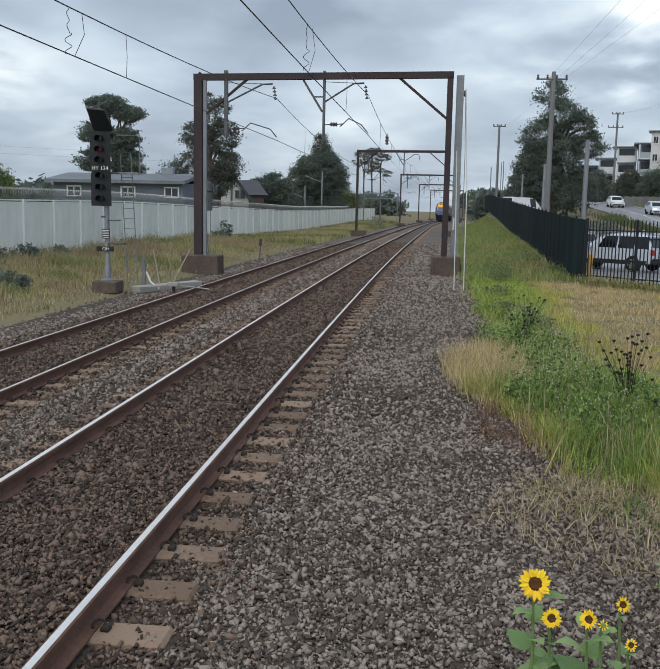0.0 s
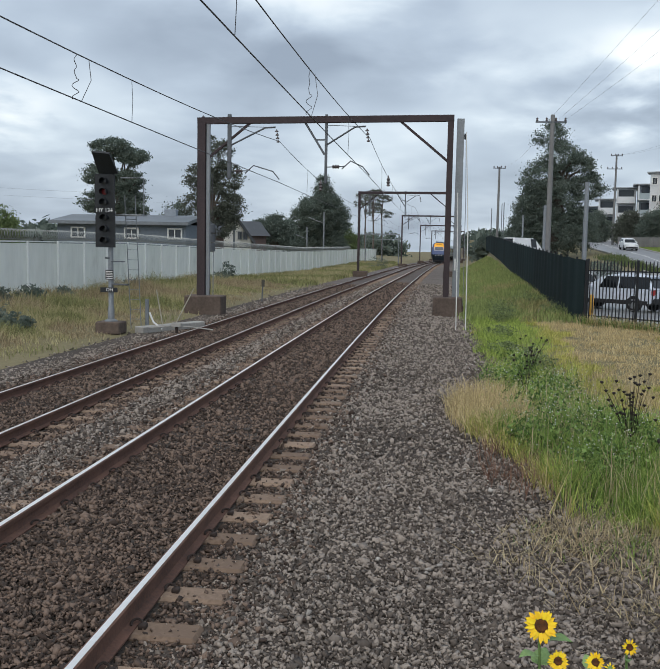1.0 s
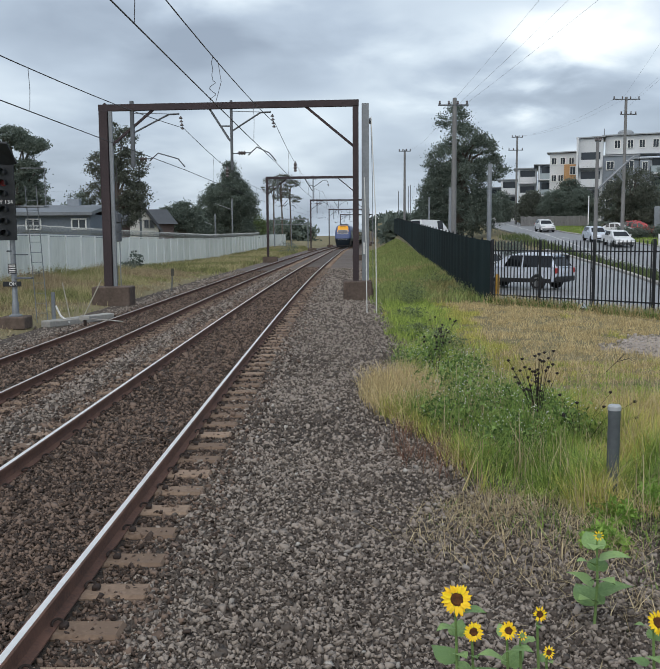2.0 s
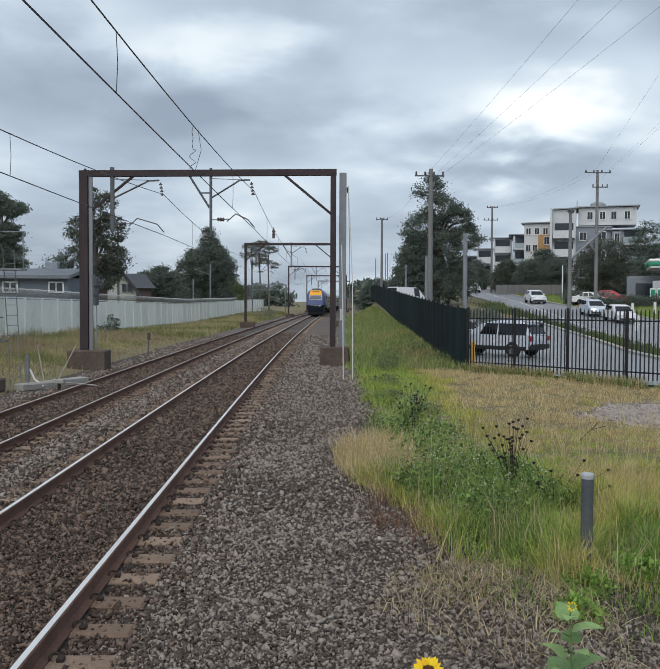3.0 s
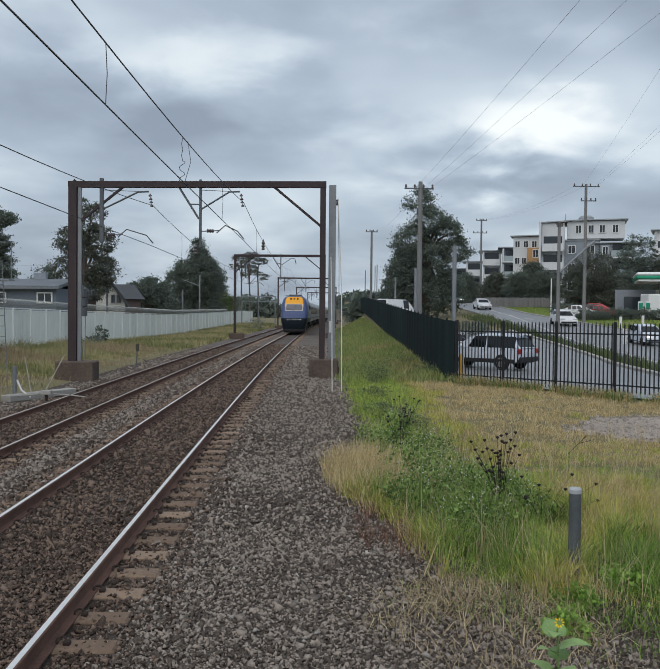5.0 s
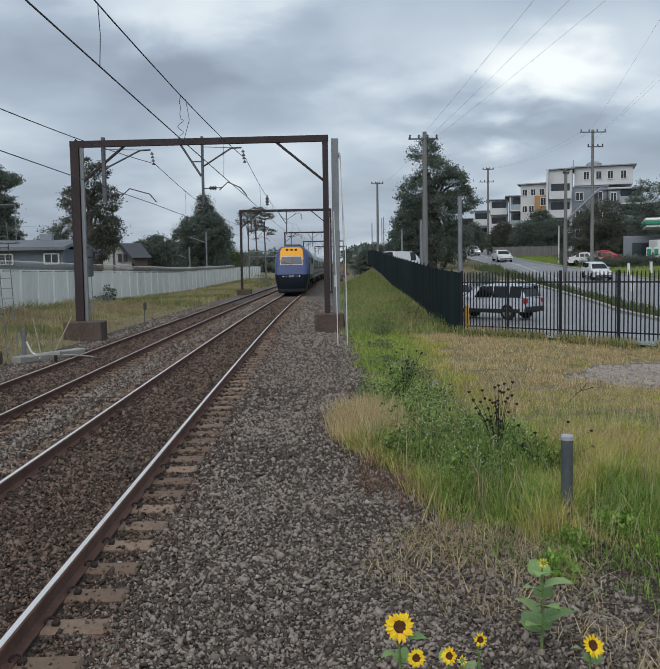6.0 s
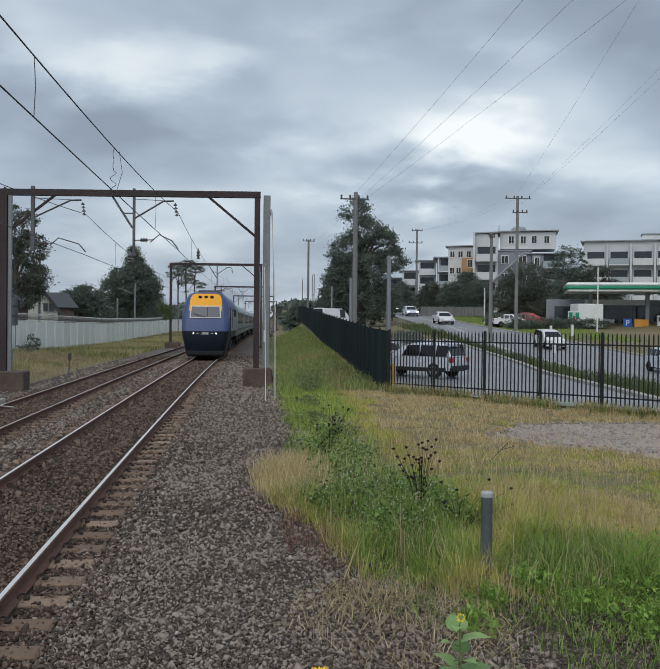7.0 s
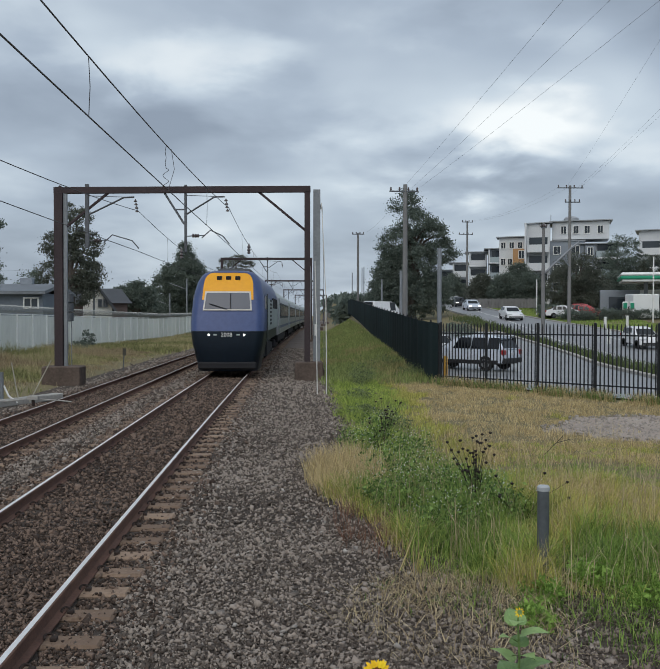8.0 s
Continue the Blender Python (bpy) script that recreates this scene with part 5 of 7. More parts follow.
LAMP_ON = material("headlamp_lit", (1.0, 0.97, 0.9), (0.95, 0.92, 0.85), 0.2, 0, 5, 1, 0, glow=3.0)
LAMP_RED = material("tail_lamp", (0.35, 0.02, 0.02), (0.25, 0.015, 0.015), 0.3, 0, 5, 1, 0)


def nose_ring(z, w, back, bow=0.22, r=0.38, n=9):
    """Half the outline of the nose at height z: from the middle of the front to the flank, in (x, y), the train looking to -y."""
    pts = [(t * (w - r), back + bow * (t * (w - r) / w) ** 2) for t in (0.0, 0.35, 0.7, 1.0)]
    y0 = pts[-1][1]
    for i in range(1, n):
        a = math.pi / 2 * i / (n - 1)
        pts.append((w - r + r * math.sin(a), y0 + 0.55 * (1 - math.cos(a))))
    return pts


def power_car():
    t = thing("locomotive", "blue streamlined diesel locomotive with a yellow brow", "locomotive")
    levels = [(0.14, 1.16, 0.34), (0.30, 1.19, 0.28), (0.75, 1.28, 0.12), (1.20, 1.38, 0.02), (1.70, 1.44, 0.0), (2.2, 1.45, 0.16), (2.6, 1.43, 0.34), (3.0, 1.40, 0.52), (3.35, 1.34, 0.70), (3.65, 1.26, 0.88), (3.9, 1.12, 1.08), (4.02, 0.98, 1.22), (4.10, 0.74, 1.45)]

    def shell(rows, mat, name, tail=17.2, grow=0.0):
        sh = Shape()
        ring_n = None
        for z, w, back in rows:
            half = nose_ring(z, w + grow, back - grow)
            ring = [(-x, y, z) for x, y in half[::-1]] + [(x, y, z) for x, y in half[1:]]
            ring = [(ring[0][0], tail, z)] + ring + [(ring[-1][0], tail, z)]
            ring_n = len(ring)
            sh.v += ring
        for i in range(len(rows) - 1):
            for j in range(ring_n):
                a, b = i * ring_n + j, i * ring_n + (j + 1) % ring_n
                sh.f.append((a, b, b + ring_n, a + ring_n))
        sh.f.append(tuple(range(ring_n)))
        sh.f.append(tuple(range((len(rows) - 1) * ring_n, len(rows) * ring_n)))
        return part(name, sh, mat, t, smooth=50)
    shell(levels[4:], BLUE, "body")
    shell([(1.695, 1.44, 0.0)] + levels[3::-1], NAVY, "apron", 3.2)
    part("skirt_step", Shape().box((0, 0.35, 0.36), (2.25, 0.35, 0.28), 0.05), UNDER, t)

    def front_y(z):
        return float(np.interp(z, [a for a, _, _ in levels], [c for _, _, c in levels]))

    def grid_patch(w0, w1, z0, z1, lift, mat, name, parent, label="", nx=8, nz=8):
        sh = Shape()
        for k, off in ((0, lift), (1, lift - 0.03)):
            for i in range(nz + 1):
                z = z0 + (z1 - z0) * i / nz
                w = w0 + (w1 - w0) * i / nz
                for j in range(nx + 1):
                    x = -w + 2 * w * j / nx
                    sh.v.append((x, front_y(z) + 0.22 * (x / 1.4) ** 2 - off, z))
        m, q = (nx + 1) * (nz + 1), nx + 1
        for i in range(nz):
            for j in range(nx):
                a = i * q + j
                sh.f += [(a, a + 1, a + q + 1, a + q), (m + a + q, m + a + q + 1, m + a + 1, m + a)]
        for i in range(nz):
            sh.f += [(i * q, (i + 1) * q, m + (i + 1) * q, m + i * q), (i * q + nx, m + i * q + nx, m + (i + 1) * q + nx, (i + 1) * q + nx)]
        for j in range(nx):
            sh.f += [(j, m + j, m + j + 1, j + 1), (nz * q + j, nz * q + j + 1, m + nz * q + j + 1, m + nz * q + j)]
        return part(name, sh, mat, parent, label)
    rows = [(z, float(np.interp(z, [2.92, 3.55, 3.74, 3.87, 3.965, 4.0], [1.0, 0.97, 0.93, 0.87, 0.76, 0.62]))) for z in (2.92, 3.1, 3.3, 3.55, 3.74, 3.87, 3.965, 4.0)]
    sh, cols = Shape(), 10
    for off in (0.022, -0.008):
        for z, w in rows:
            sh.v += [(w * (2 * j / cols - 1), front_y(z) + 0.22 * (w * (2 * j / cols - 1) / 1.4) ** 2 - off, z) for j in range(cols + 1)]
    q, m = cols + 1, (cols + 1) * len(rows)
    for i in range(len(rows) - 1):
        for j in range(cols):
            c = i * q + j
            sh.f += [(c, c + 1, c + q + 1, c + q), (m + c + q, m + c + q + 1, m + c + 1, m + c)]
        sh.f += [(i * q, (i + 1) * q, m + (i + 1) * q, m + i * q), (i * q + cols, m + i * q + cols, m + (i + 1) * q + cols, (i + 1) * q + cols)]
    brow = part("brow_panel", sh, YELLOW, t, "bright yellow panel above the windscreen")
    for x in (-0.36, 0.0, 0.36):
        part("horn_grille", Shape().box((x, front_y(3.78) - 0.02, 3.78), (0.2, 0.12, 0.16), 0.02), UNDER, brow)
    surround = grid_patch(0.95, 0.89, 2.50, 3.25, 0.045, FRAME_PALE, "windscreen_frame", t, "pale windscreen surround")
    part_glass = grid_patch(0.89, 0.83, 2.56, 3.19, 0.058, SCREEN_GLASS, "windscreen", surround)
    part("wiper", Shape().tube([(-0.7, front_y(2.72) - 0.03, 2.76), (0.0, front_y(2.55) - 0.10, 2.55)], 0.018, 5), UNDER, part_glass)
    part("pillar", Shape().tube([(0.12, front_y(2.56) - 0.05, 2.56), (0.12, front_y(3.17) - 0.05, 3.17)], 0.02, 5), UNDER, part_glass)
    for s in (-1, 1):
        lampbox = part("headlamp", Shape().lathe((s * 0.68, front_y(1.55) - 0.0, 1.56), [(0.036, -0.02), (0.042, 0.01), (0.034, 0.025)], 14, pose(0, 0, 0, 90, 0, 0).to_3x3()), LAMP_ON, t, "small lit white headlamp")
        part("marker_light", Shape().box((s * 0.44, front_y(1.55) + 0.01, 1.56), (0.13, 0.06, 0.06), 0.01), GREY_PAINT, t)
        side = part("side_window", Shape().prism([(1.25, 2.55), (2.1, 2.55), (2.1, 3.1), (1.45, 3.1)], s * 1.41, s * 1.455, 0), SCREEN_GLASS, t)
        part("cab_door", Shape().box((s * 1.45, 2.75, 2.2), (0.03, 0.62, 2.0), 0.01), NAVY, t)
        part("side_panel", Shape().box((s * 1.447, 9.6, 2.35), (0.03, 12.6, 1.35), 0.01), GREY_PAINT, t, "pale grey side band")
        for k in range(7):
            part("louvre", Shape().box((s * 1.46, 6.0 + 0.0 * k, 1.95 + 0.17 * k), (0.05, 1.1, 0.09), 0.01), UNDER, t)
        for k in range(4):
            part("louvre", Shape().box((s * 1.46, 9.0 + 1.6 * k, 2.9), (0.05, 1.2, 0.5), 0.02), UNDER, t)
        for y in (4.0, 6.6, 12.6, 15.2):
            wh = part("wheel", Shape().lathe((s * 0.76, y, 0.51), [(0.1, -0.07), (0.5, -0.06), (0.51, 0.05), (0.1, 0.07)], 20, pose(0, 0, 0, 0, 90, 0).to_3x3()), UNDER, t)
    lettering("2008", 0.22, pose(0.0, front_y(1.56) - 0.012, 1.56, 90, 0, 0), SIGN_WHITE, t, "number")
    part("roof_cowl", Shape().box((0, 6.2, 4.10), (1.45, 4.5, 0.44), 0.10).box((0, 3.2, 4.02), (0.8, 0.6, 0.3), 0.06).box((0, 12.5, 3.98), (1.6, 5.0, 0.2), 0.06), ROOF_DIRT, t, "sooty roof cowling and exhaust")
    part("bogie", Shape().box((0, 5.3, 0.62), (2.3, 3.6, 0.5), 0.06), UNDER, t)
    part("bogie", Shape().box((0, 13.9, 0.62), (2.3, 3.6, 0.5), 0.06), UNDER, t)
    part("fuel_tank", Shape().box((0, 9.6, 0.75), (2.4, 3.6, 0.9), 0.08), UNDER, t)
    part("underframe", Shape().box((0, 9.8, 1.42), (2.7, 14.6, 0.5), 0.03), NAVY, t)
    return t


def coach(label):
    t = thing("passenger_coach", label, "railway coach", group="passenger coaches")
    prof = [(-1.36, 1.15), (-1.45, 1.5), (-1.45, 2.9), (-1.36, 3.4), (-1.05, 3.78), (-0.5, 3.95), (0.5, 3.95), (1.05, 3.78), (1.36, 3.4), (1.45, 2.9), (1.45, 1.5), (1.36, 1.15)]
    part("body", Shape().prism(prof, 0.3, 23.7, 1), STEEL, t, smooth=50)
    part("roof", Shape().prism([(a * 1.005, b + 0.01) for a, b in prof[3:9]] + [(1.2, 3.45), (-1.2, 3.45)], 0.35, 23.65, 1), GREY_PAINT, t, smooth=50)
    part("underframe", Shape().box((0, 12, 0.95), (2.5, 15.5, 0.7), 0.05), UNDER, t)
    part("gangway", Shape().box((0, 0.12, 2.3), (1.1, 0.4, 2.3), 0.05), UNDER, t)
    for s in (-1, 1):
        band = part("window_band", Shape().box((s * 1.447, 12, 2.6), (0.03, 19.0, 0.95), 0.01), NAVY, t, "dark blue band of windows")
        for k in range(10):
            part("window", Shape().box((s * 1.464, 3.6 + 1.87 * k, 2.62), (0.015, 1.45, 0.72), 0.0), WINDOW, band)
        part("stripe", Shape().box((s * 1.452, 12, 1.62), (0.02, 22.8, 0.16)), BLUE, t)
        for y in (1.5, 22.5):
            part("door", Shape().box((s * 1.452, y, 2.3), (0.03, 0.85, 2.1), 0.01), GREY_PAINT, t)
        for y in (3.2, 5.4, 18.6, 20.8):
            part("wheel", Shape().lathe((s * 0.76, y, 0.46), [(0.1, -0.07), (0.45, -0.06), (0.46, 0.05), (0.1, 0.07)], 18, pose(0, 0, 0, 0, 90, 0).to_3x3()), UNDER, t)
    for y in (4.3, 19.7):
        part("bogie", Shape().box((0, y, 0.58), (2.2, 3.2, 0.45), 0.06), UNDER, t)
    return t


LOCO = power_car()
COACHES = [coach("stainless steel passenger coach with a dark window band")]
for k in range(4):
    COACHES.append(copy_thing(COACHES[0], pose(0, 0, 0)))

# ---- cars ----
TYRE = material("tyre_rubber", (0.02, 0.02, 0.021), (0.014, 0.014, 0.015), 0.85, 0, 20, 2, 0.1)
ALLOY = material("wheel_alloy", (0.42, 0.43, 0.45), (0.3, 0.31, 0.33), 0.35, 0.8, 20, 2, 0)
CAR_GLASS = glass("car_glass", (0.008, 0.010, 0.012), 0.08)
TRIM = material("car_trim", (0.022, 0.022, 0.024), (0.015, 0.015, 0.017), 0.6, 0, 20, 2, 0.02)
LAMP_CLEAR = material("headlamp_clear", (0.7, 0.72, 0.74), (0.6, 0.62, 0.64), 0.15, 0.2, 20, 2, 0)
LAMP_LIT = material("headlamp_glow", (1.0, 0.97, 0.92), (0.95, 0.92, 0.87), 0.2, 0, 5, 1, 0, glow=1.6)
PAINT = {k: material("car_paint_" + k, c, tuple(v * 0.9 for v in c), 0.25, m, 3, 0.5, 0) for k, c, m in (("white", (0.72, 0.73, 0.74), 0.0), ("silver", (0.60, 0.65, 0.73), 0.1), ("red", (0.38, 0.035, 0.04), 0.0), ("grey", (0.16, 0.17, 0.18), 0.3), ("black", (0.02, 0.02, 0.023), 0.0), ("blue", (0.06, 0.09, 0.16), 0.2))}
SIDES = {  # side outlines of body and cabin: (along, up) with the nose at 0
    "suv": (4.79, 1.91, [(0.05, 0.42), (0.0, 0.62), (0.1, 0.86), (0.9, 0.98), (1.35, 1.02), (4.45, 1.07), (4.74, 1.0), (4.79, 0.62), (4.70, 0.40)], [(1.1, 0.99), (1.9, 1.48), (2.2, 1.60), (2.75, 1.70), (3.4, 1.70), (4.0, 1.65), (4.36, 1.55), (4.72, 1.04)]),
    "sedan": (4.62, 1.8, [(0.05, 0.30), (0.0, 0.52), (0.12, 0.72), (1.1, 0.90), (1.4, 0.93), (3.9, 0.98), (4.55, 0.95), (4.62, 0.55), (4.55, 0.32)], [(1.25, 0.90), (2.05, 1.38), (2.5, 1.45), (3.2, 1.43), (4.15, 0.97)]),
    "hatch": (4.0, 1.72, [(0.05, 0.30), (0.0, 0.52), (0.1, 0.76), (0.85, 0.93), (1.1, 0.96), (3.75, 1.0), (3.97, 0.9), (4.0, 0.52), (3.93, 0.32)], [(0.95, 0.93), (1.75, 1.42), (2.2, 1.50), (3.3, 1.47), (3.85, 0.98)]),
    "van": (5.2, 1.95, [(0.05, 0.40), (0.0, 0.70), (0.15, 1.0), (0.9, 1.25), (1.2, 1.3), (5.1, 1.3), (5.2, 0.8), (5.15, 0.42)], [(0.8, 1.22), (1.55, 2.0), (2.0, 2.25), (5.0, 2.28), (5.16, 1.25)]),
}


def car(kind, paint, label, lit=False):
    length, width, body, cabin = SIDES[kind]
    t = thing("van" if kind == "van" else "car", label, "van" if kind == "van" else "car")
    h = width / 2

    def loft(outline, w_low, w_top, zl, zt, name, mat, parent=t):
        sh = Shape()
        n = len(outline)
        cols = []
        for s in (-1, -0.82, 0.82, 1):
            for a, b in outline:
                f = (b - zl) / (zt - zl)
                w = w_low + (w_top - w_low) * max(0, min(1, f))
                inset = 0.0 if abs(s) < 0.9 else 0.05
                cy = a + (0.09 if a < length * 0.25 else -0.09 if a > length * 0.8 else 0) * (abs(s) > 0.9)
                sh.v.append((s * w, cy, b - (inset if b > zl + (zt - zl) * 0.6 else 0)))
        for k in range(3):
            for j in range(n):
                a, b = k * n + j, k * n + (j + 1) % n
                sh.f.append((a, b, b + n, a + n))
        sh.f += [tuple(range(n)), tuple(range(3 * n, 4 * n))]
        return part(name, sh, mat, parent, smooth=45)
    loft(body, h, h * 0.95, body[0][1], max(b for _, b in body), "body", PAINT[paint])
    zl, zt = cabin[0][1], max(b for _, b in cabin)
    roof = loft(cabin, h * 0.93, h * 0.74, zl, zt, "cabin", PAINT[paint])
    # glazing
    (a0, b0), (a1, b1) = cabin[0], cabin[1]
    (e0, f0), (e1, f1) = cabin[-1], cabin[-2]

    def pane(name, p0, p1, w0, w1, push):
        (ya, za), (yb, zb) = p0, p1
        ya, za, yb, zb = ya + (yb - ya) * 0.1, za + (zb - za) * 0.1, ya + (yb - ya) * 0.88, za + (zb - za) * 0.88
        q = [(-w0, ya, za), (w0, ya, za), (w1, yb, zb), (-w1, yb, zb)]
        sh = Shape().add([(x, y + push[0], z + push[1]) for x, y, z in q] + [(x, y - push[0] * 2, z - push[1] * 2) for x, y, z in q], [(0, 1, 2, 3), (7, 6, 5, 4), (0, 4, 5, 1), (1, 5, 6, 2), (2, 6, 7, 3), (3, 7, 4, 0)])
        part(name, sh, CAR_GLASS, roof)
    pane("windscreen", (a0, b0), (a1, b1), h * 0.80, h * 0.66, (-0.012, 0.014))
    pane("rear_window", (e0, f0), (e1, f1), h * 0.74, h * 0.62, (0.012, 0.014))
    zt2 = zt - 0.12
    y0, y1 = a0 + (a1 - a0) * 0.75 + 0.25, e0 + (e1 - e0) * 0.35 - 0.05
    cuts = [y0, y0 + (y1 - y0) * 0.40, y0 + (y1 - y0) * 0.74, y1] if kind != "van" else [y0, y0 + 0.9]
    for s in (-1, 1):
        for k in range(len(cuts) - 1):
            la, lb = cuts[k] + 0.04, cuts[k + 1] - 0.04
            zb2 = zl + 0.06
            wl, wt2 = h * 0.93 - 0.19 * h * (zb2 - zl) / (zt - zl), h * 0.93 - 0.19 * h * (zt2 - zl) / (zt - zl)
            ta = la + (0.32 if k == 0 and kind != "van" else 0.0)
            q = [(s * (wl + 0.012), la, zb2), (s * (wl + 0.012), lb, zb2), (s * (wt2 + 0.012), lb, zt2), (s * (wt2 + 0.012), ta, zt2)]
            sh = Shape().add(q + [(x - s * 0.03, y, z) for x, y, z in q], [(0, 1, 2, 3), (7, 6, 5, 4), (0, 4, 5, 1), (1, 5, 6, 2), (2, 6, 7, 3), (3, 7, 4, 0)])
            part("side_window", sh, CAR_GLASS, roof)
        part("mirror", Shape().box((s * (h + 0.07), a1 - 0.2, zl + 0.1), (0.18, 0.1, 0.14), 0.03), PAINT[paint], t)
        part("headlight", Shape().box((s * h * 0.70, 0.1, body[2][1] - 0.06), (0.42, 0.12, 0.14), 0.03), LAMP_LIT if lit else LAMP_CLEAR, t)
        part("tail_light", Shape().box((s * h * 0.80, length - 0.08, zl - 0.10), (0.30, 0.14, 0.24), 0.03), LAMP_RED, t)
        r = 0.37 if kind in ("suv", "van") else 0.32
        for y in (length * 0.19, length * 0.80):
            wheel = part("wheel", Shape().lathe((s * (h - 0.11), y, r), [(r * 0.62, -0.11), (r * 0.95, -0.11), (r, -0.07), (r, 0.07), (r * 0.95, 0.11), (r * 0.62, 0.11)], 20, pose(0, 0, 0, 0, 90, 0).to_3x3()), TYRE, t)
            part("rim", Shape().lathe((s * (h - 0.10), y, r), [(r * 0.60, -0.10), (r * 0.62, 0.10), (r * 0.2, 0.105)], 14, pose(0, 0, 0, 0, 90, 0).to_3x3()), ALLOY, wheel)
    part("bumper", Shape().box((0, 0.08, body[0][1] + 0.12), (width * 0.86, 0.16, 0.16), 0.04), TRIM, t)
    part("bumper", Shape().box((0, length - 0.07, body[0][1] + 0.10), (width * 0.9, 0.2, 0.26), 0.05), TRIM, t)
    part("underbody", Shape().box((0, length / 2, body[0][1] + 0.02), (width * 1.005 if kind == "suv" else width * 0.8, length * 0.9, 0.22), 0.04), TRIM, t)
    part("registration_plate", Shape().box((0, length + 0.005, 0.82 if kind == "suv" else 0.62), (0.37, 0.02, 0.12), 0.004), LAMP_CLEAR, t)
    if kind == "suv":
        for s in (-1, 1):
            part("roof_rail", Shape().tube([(s * 0.62, 2.2, 1.72), (s * 0.62, 2.4, 1.76), (s * 0.62, 4.1, 1.75), (s * 0.62, 4.3, 1.69)], 0.02, 6), ALLOY, t)
        part("spoiler", Shape().box((0, 4.42, 1.66), (1.25, 0.28, 0.05), 0.02), PAINT[paint], t)
    return t


suv = car("suv", "silver", "silver family SUV parked behind the palisade fence")
suv.matrix_basis = pose(7.14, 44.23, ground_z(9, 42) + 0.03, 0, 0, -133)
other = car("hatch", "white", "white hatchback parked beyond the silver SUV")
other.matrix_basis = pose(6.95, 50.6, ground_z(8.2, 48) + 0.03, 0, 0, -160)
van = car("van", "white", "white van seen from behind on the service road behind the fence")
van.matrix_basis = pose(12.1, 96.4, ground_z(10.6, 94.5) + 0.03, 0, 0, 132)
for kind, paint, x, y, rz, word in (("sedan", "red", 36.0, 97.5, 70, "red sedan parked behind the hedge"), ("sedan", "white", 33.2, 97.0, 80, "white sedan parked behind the hedge"), ("hatch", "red", 36.6, 101.5, 75, "red hatchback parked on the forecourt"), ("suv", "grey", 43.0, 98.0, 85, "dark SUV parked by the petrol pumps"), ("hatch", "blue", 54.0, 96.0, 90, "dark blue hatchback on the forecourt")):
    c = car(kind, paint, word)
    c.matrix_basis = pose(x, y, ground_z(x, y + 1) + 0.03, 0, 0, rz)
TRAFFIC = []
for kind, paint, y35, lane in (("sedan", "white", 68.6, 26.2), ("hatch", "silver", 75.4, 26.0), ("hatch", "white", 95.4, 25.6), ("sedan", "white", 128.0, 24.3), ("sedan", "silver", 152, 24.9), ("hatch", "black", 165, 25.6), ("sedan", "white", 179, 27.6), ("suv", "silver", 191, 28.3), ("sedan", "white", 204, 29.2)):
    c = car(kind, paint, f"{paint} {'hatchback' if kind == 'hatch' else 'car'} driving down the main road", lit=paint in ("black", "silver"))
    c["group"] = "traffic on the main road"
    TRAFFIC.append((c, y35, lane))


# ---- grass ----
GRASS_GREEN = material("grass_green", (0.46, 0.56, 0.14), (0.17, 0.25, 0.055), 0.75, 0, 3.2, 0.4, 0, by="island", spread=0.5, spec=0.25, leafy=0.28)
GRASS_YELLOW = material("grass_yellow", (0.66, 0.60, 0.19), (0.29, 0.30, 0.075), 0.8, 0, 3.2, 0.4, 0, by="island", spread=0.55, spec=0.25, leafy=0.28)
GRASS_DRY = material("grass_dry", (0.74, 0.60, 0.34), (0.40, 0.31, 0.16), 0.85, 0, 3.2, 0.4, 0, by="island", spread=0.6, spec=0.2, leafy=0.28)
STRAW = material("straw", (0.62, 0.52, 0.33), (0.36, 0.28, 0.17), 0.85, 0, 3, 0.5, 0, by="island", spread=0.7, spec=0.2, leafy=0.28)
GRASS_DEEP = material("grass_deep_green", (0.30, 0.43, 0.10), (0.09, 0.155, 0.04), 0.75, 0, 3.2, 0.4, 0, by="island", spread=0.5, spec=0.25, leafy=0.25)
WEED = material("weed_leaves", (0.25, 0.37, 0.105), (0.08, 0.14, 0.04), 0.7, 0, 2, 0.5, 0, by="island", spread=0.8, spec=0.25, leafy=0.28)


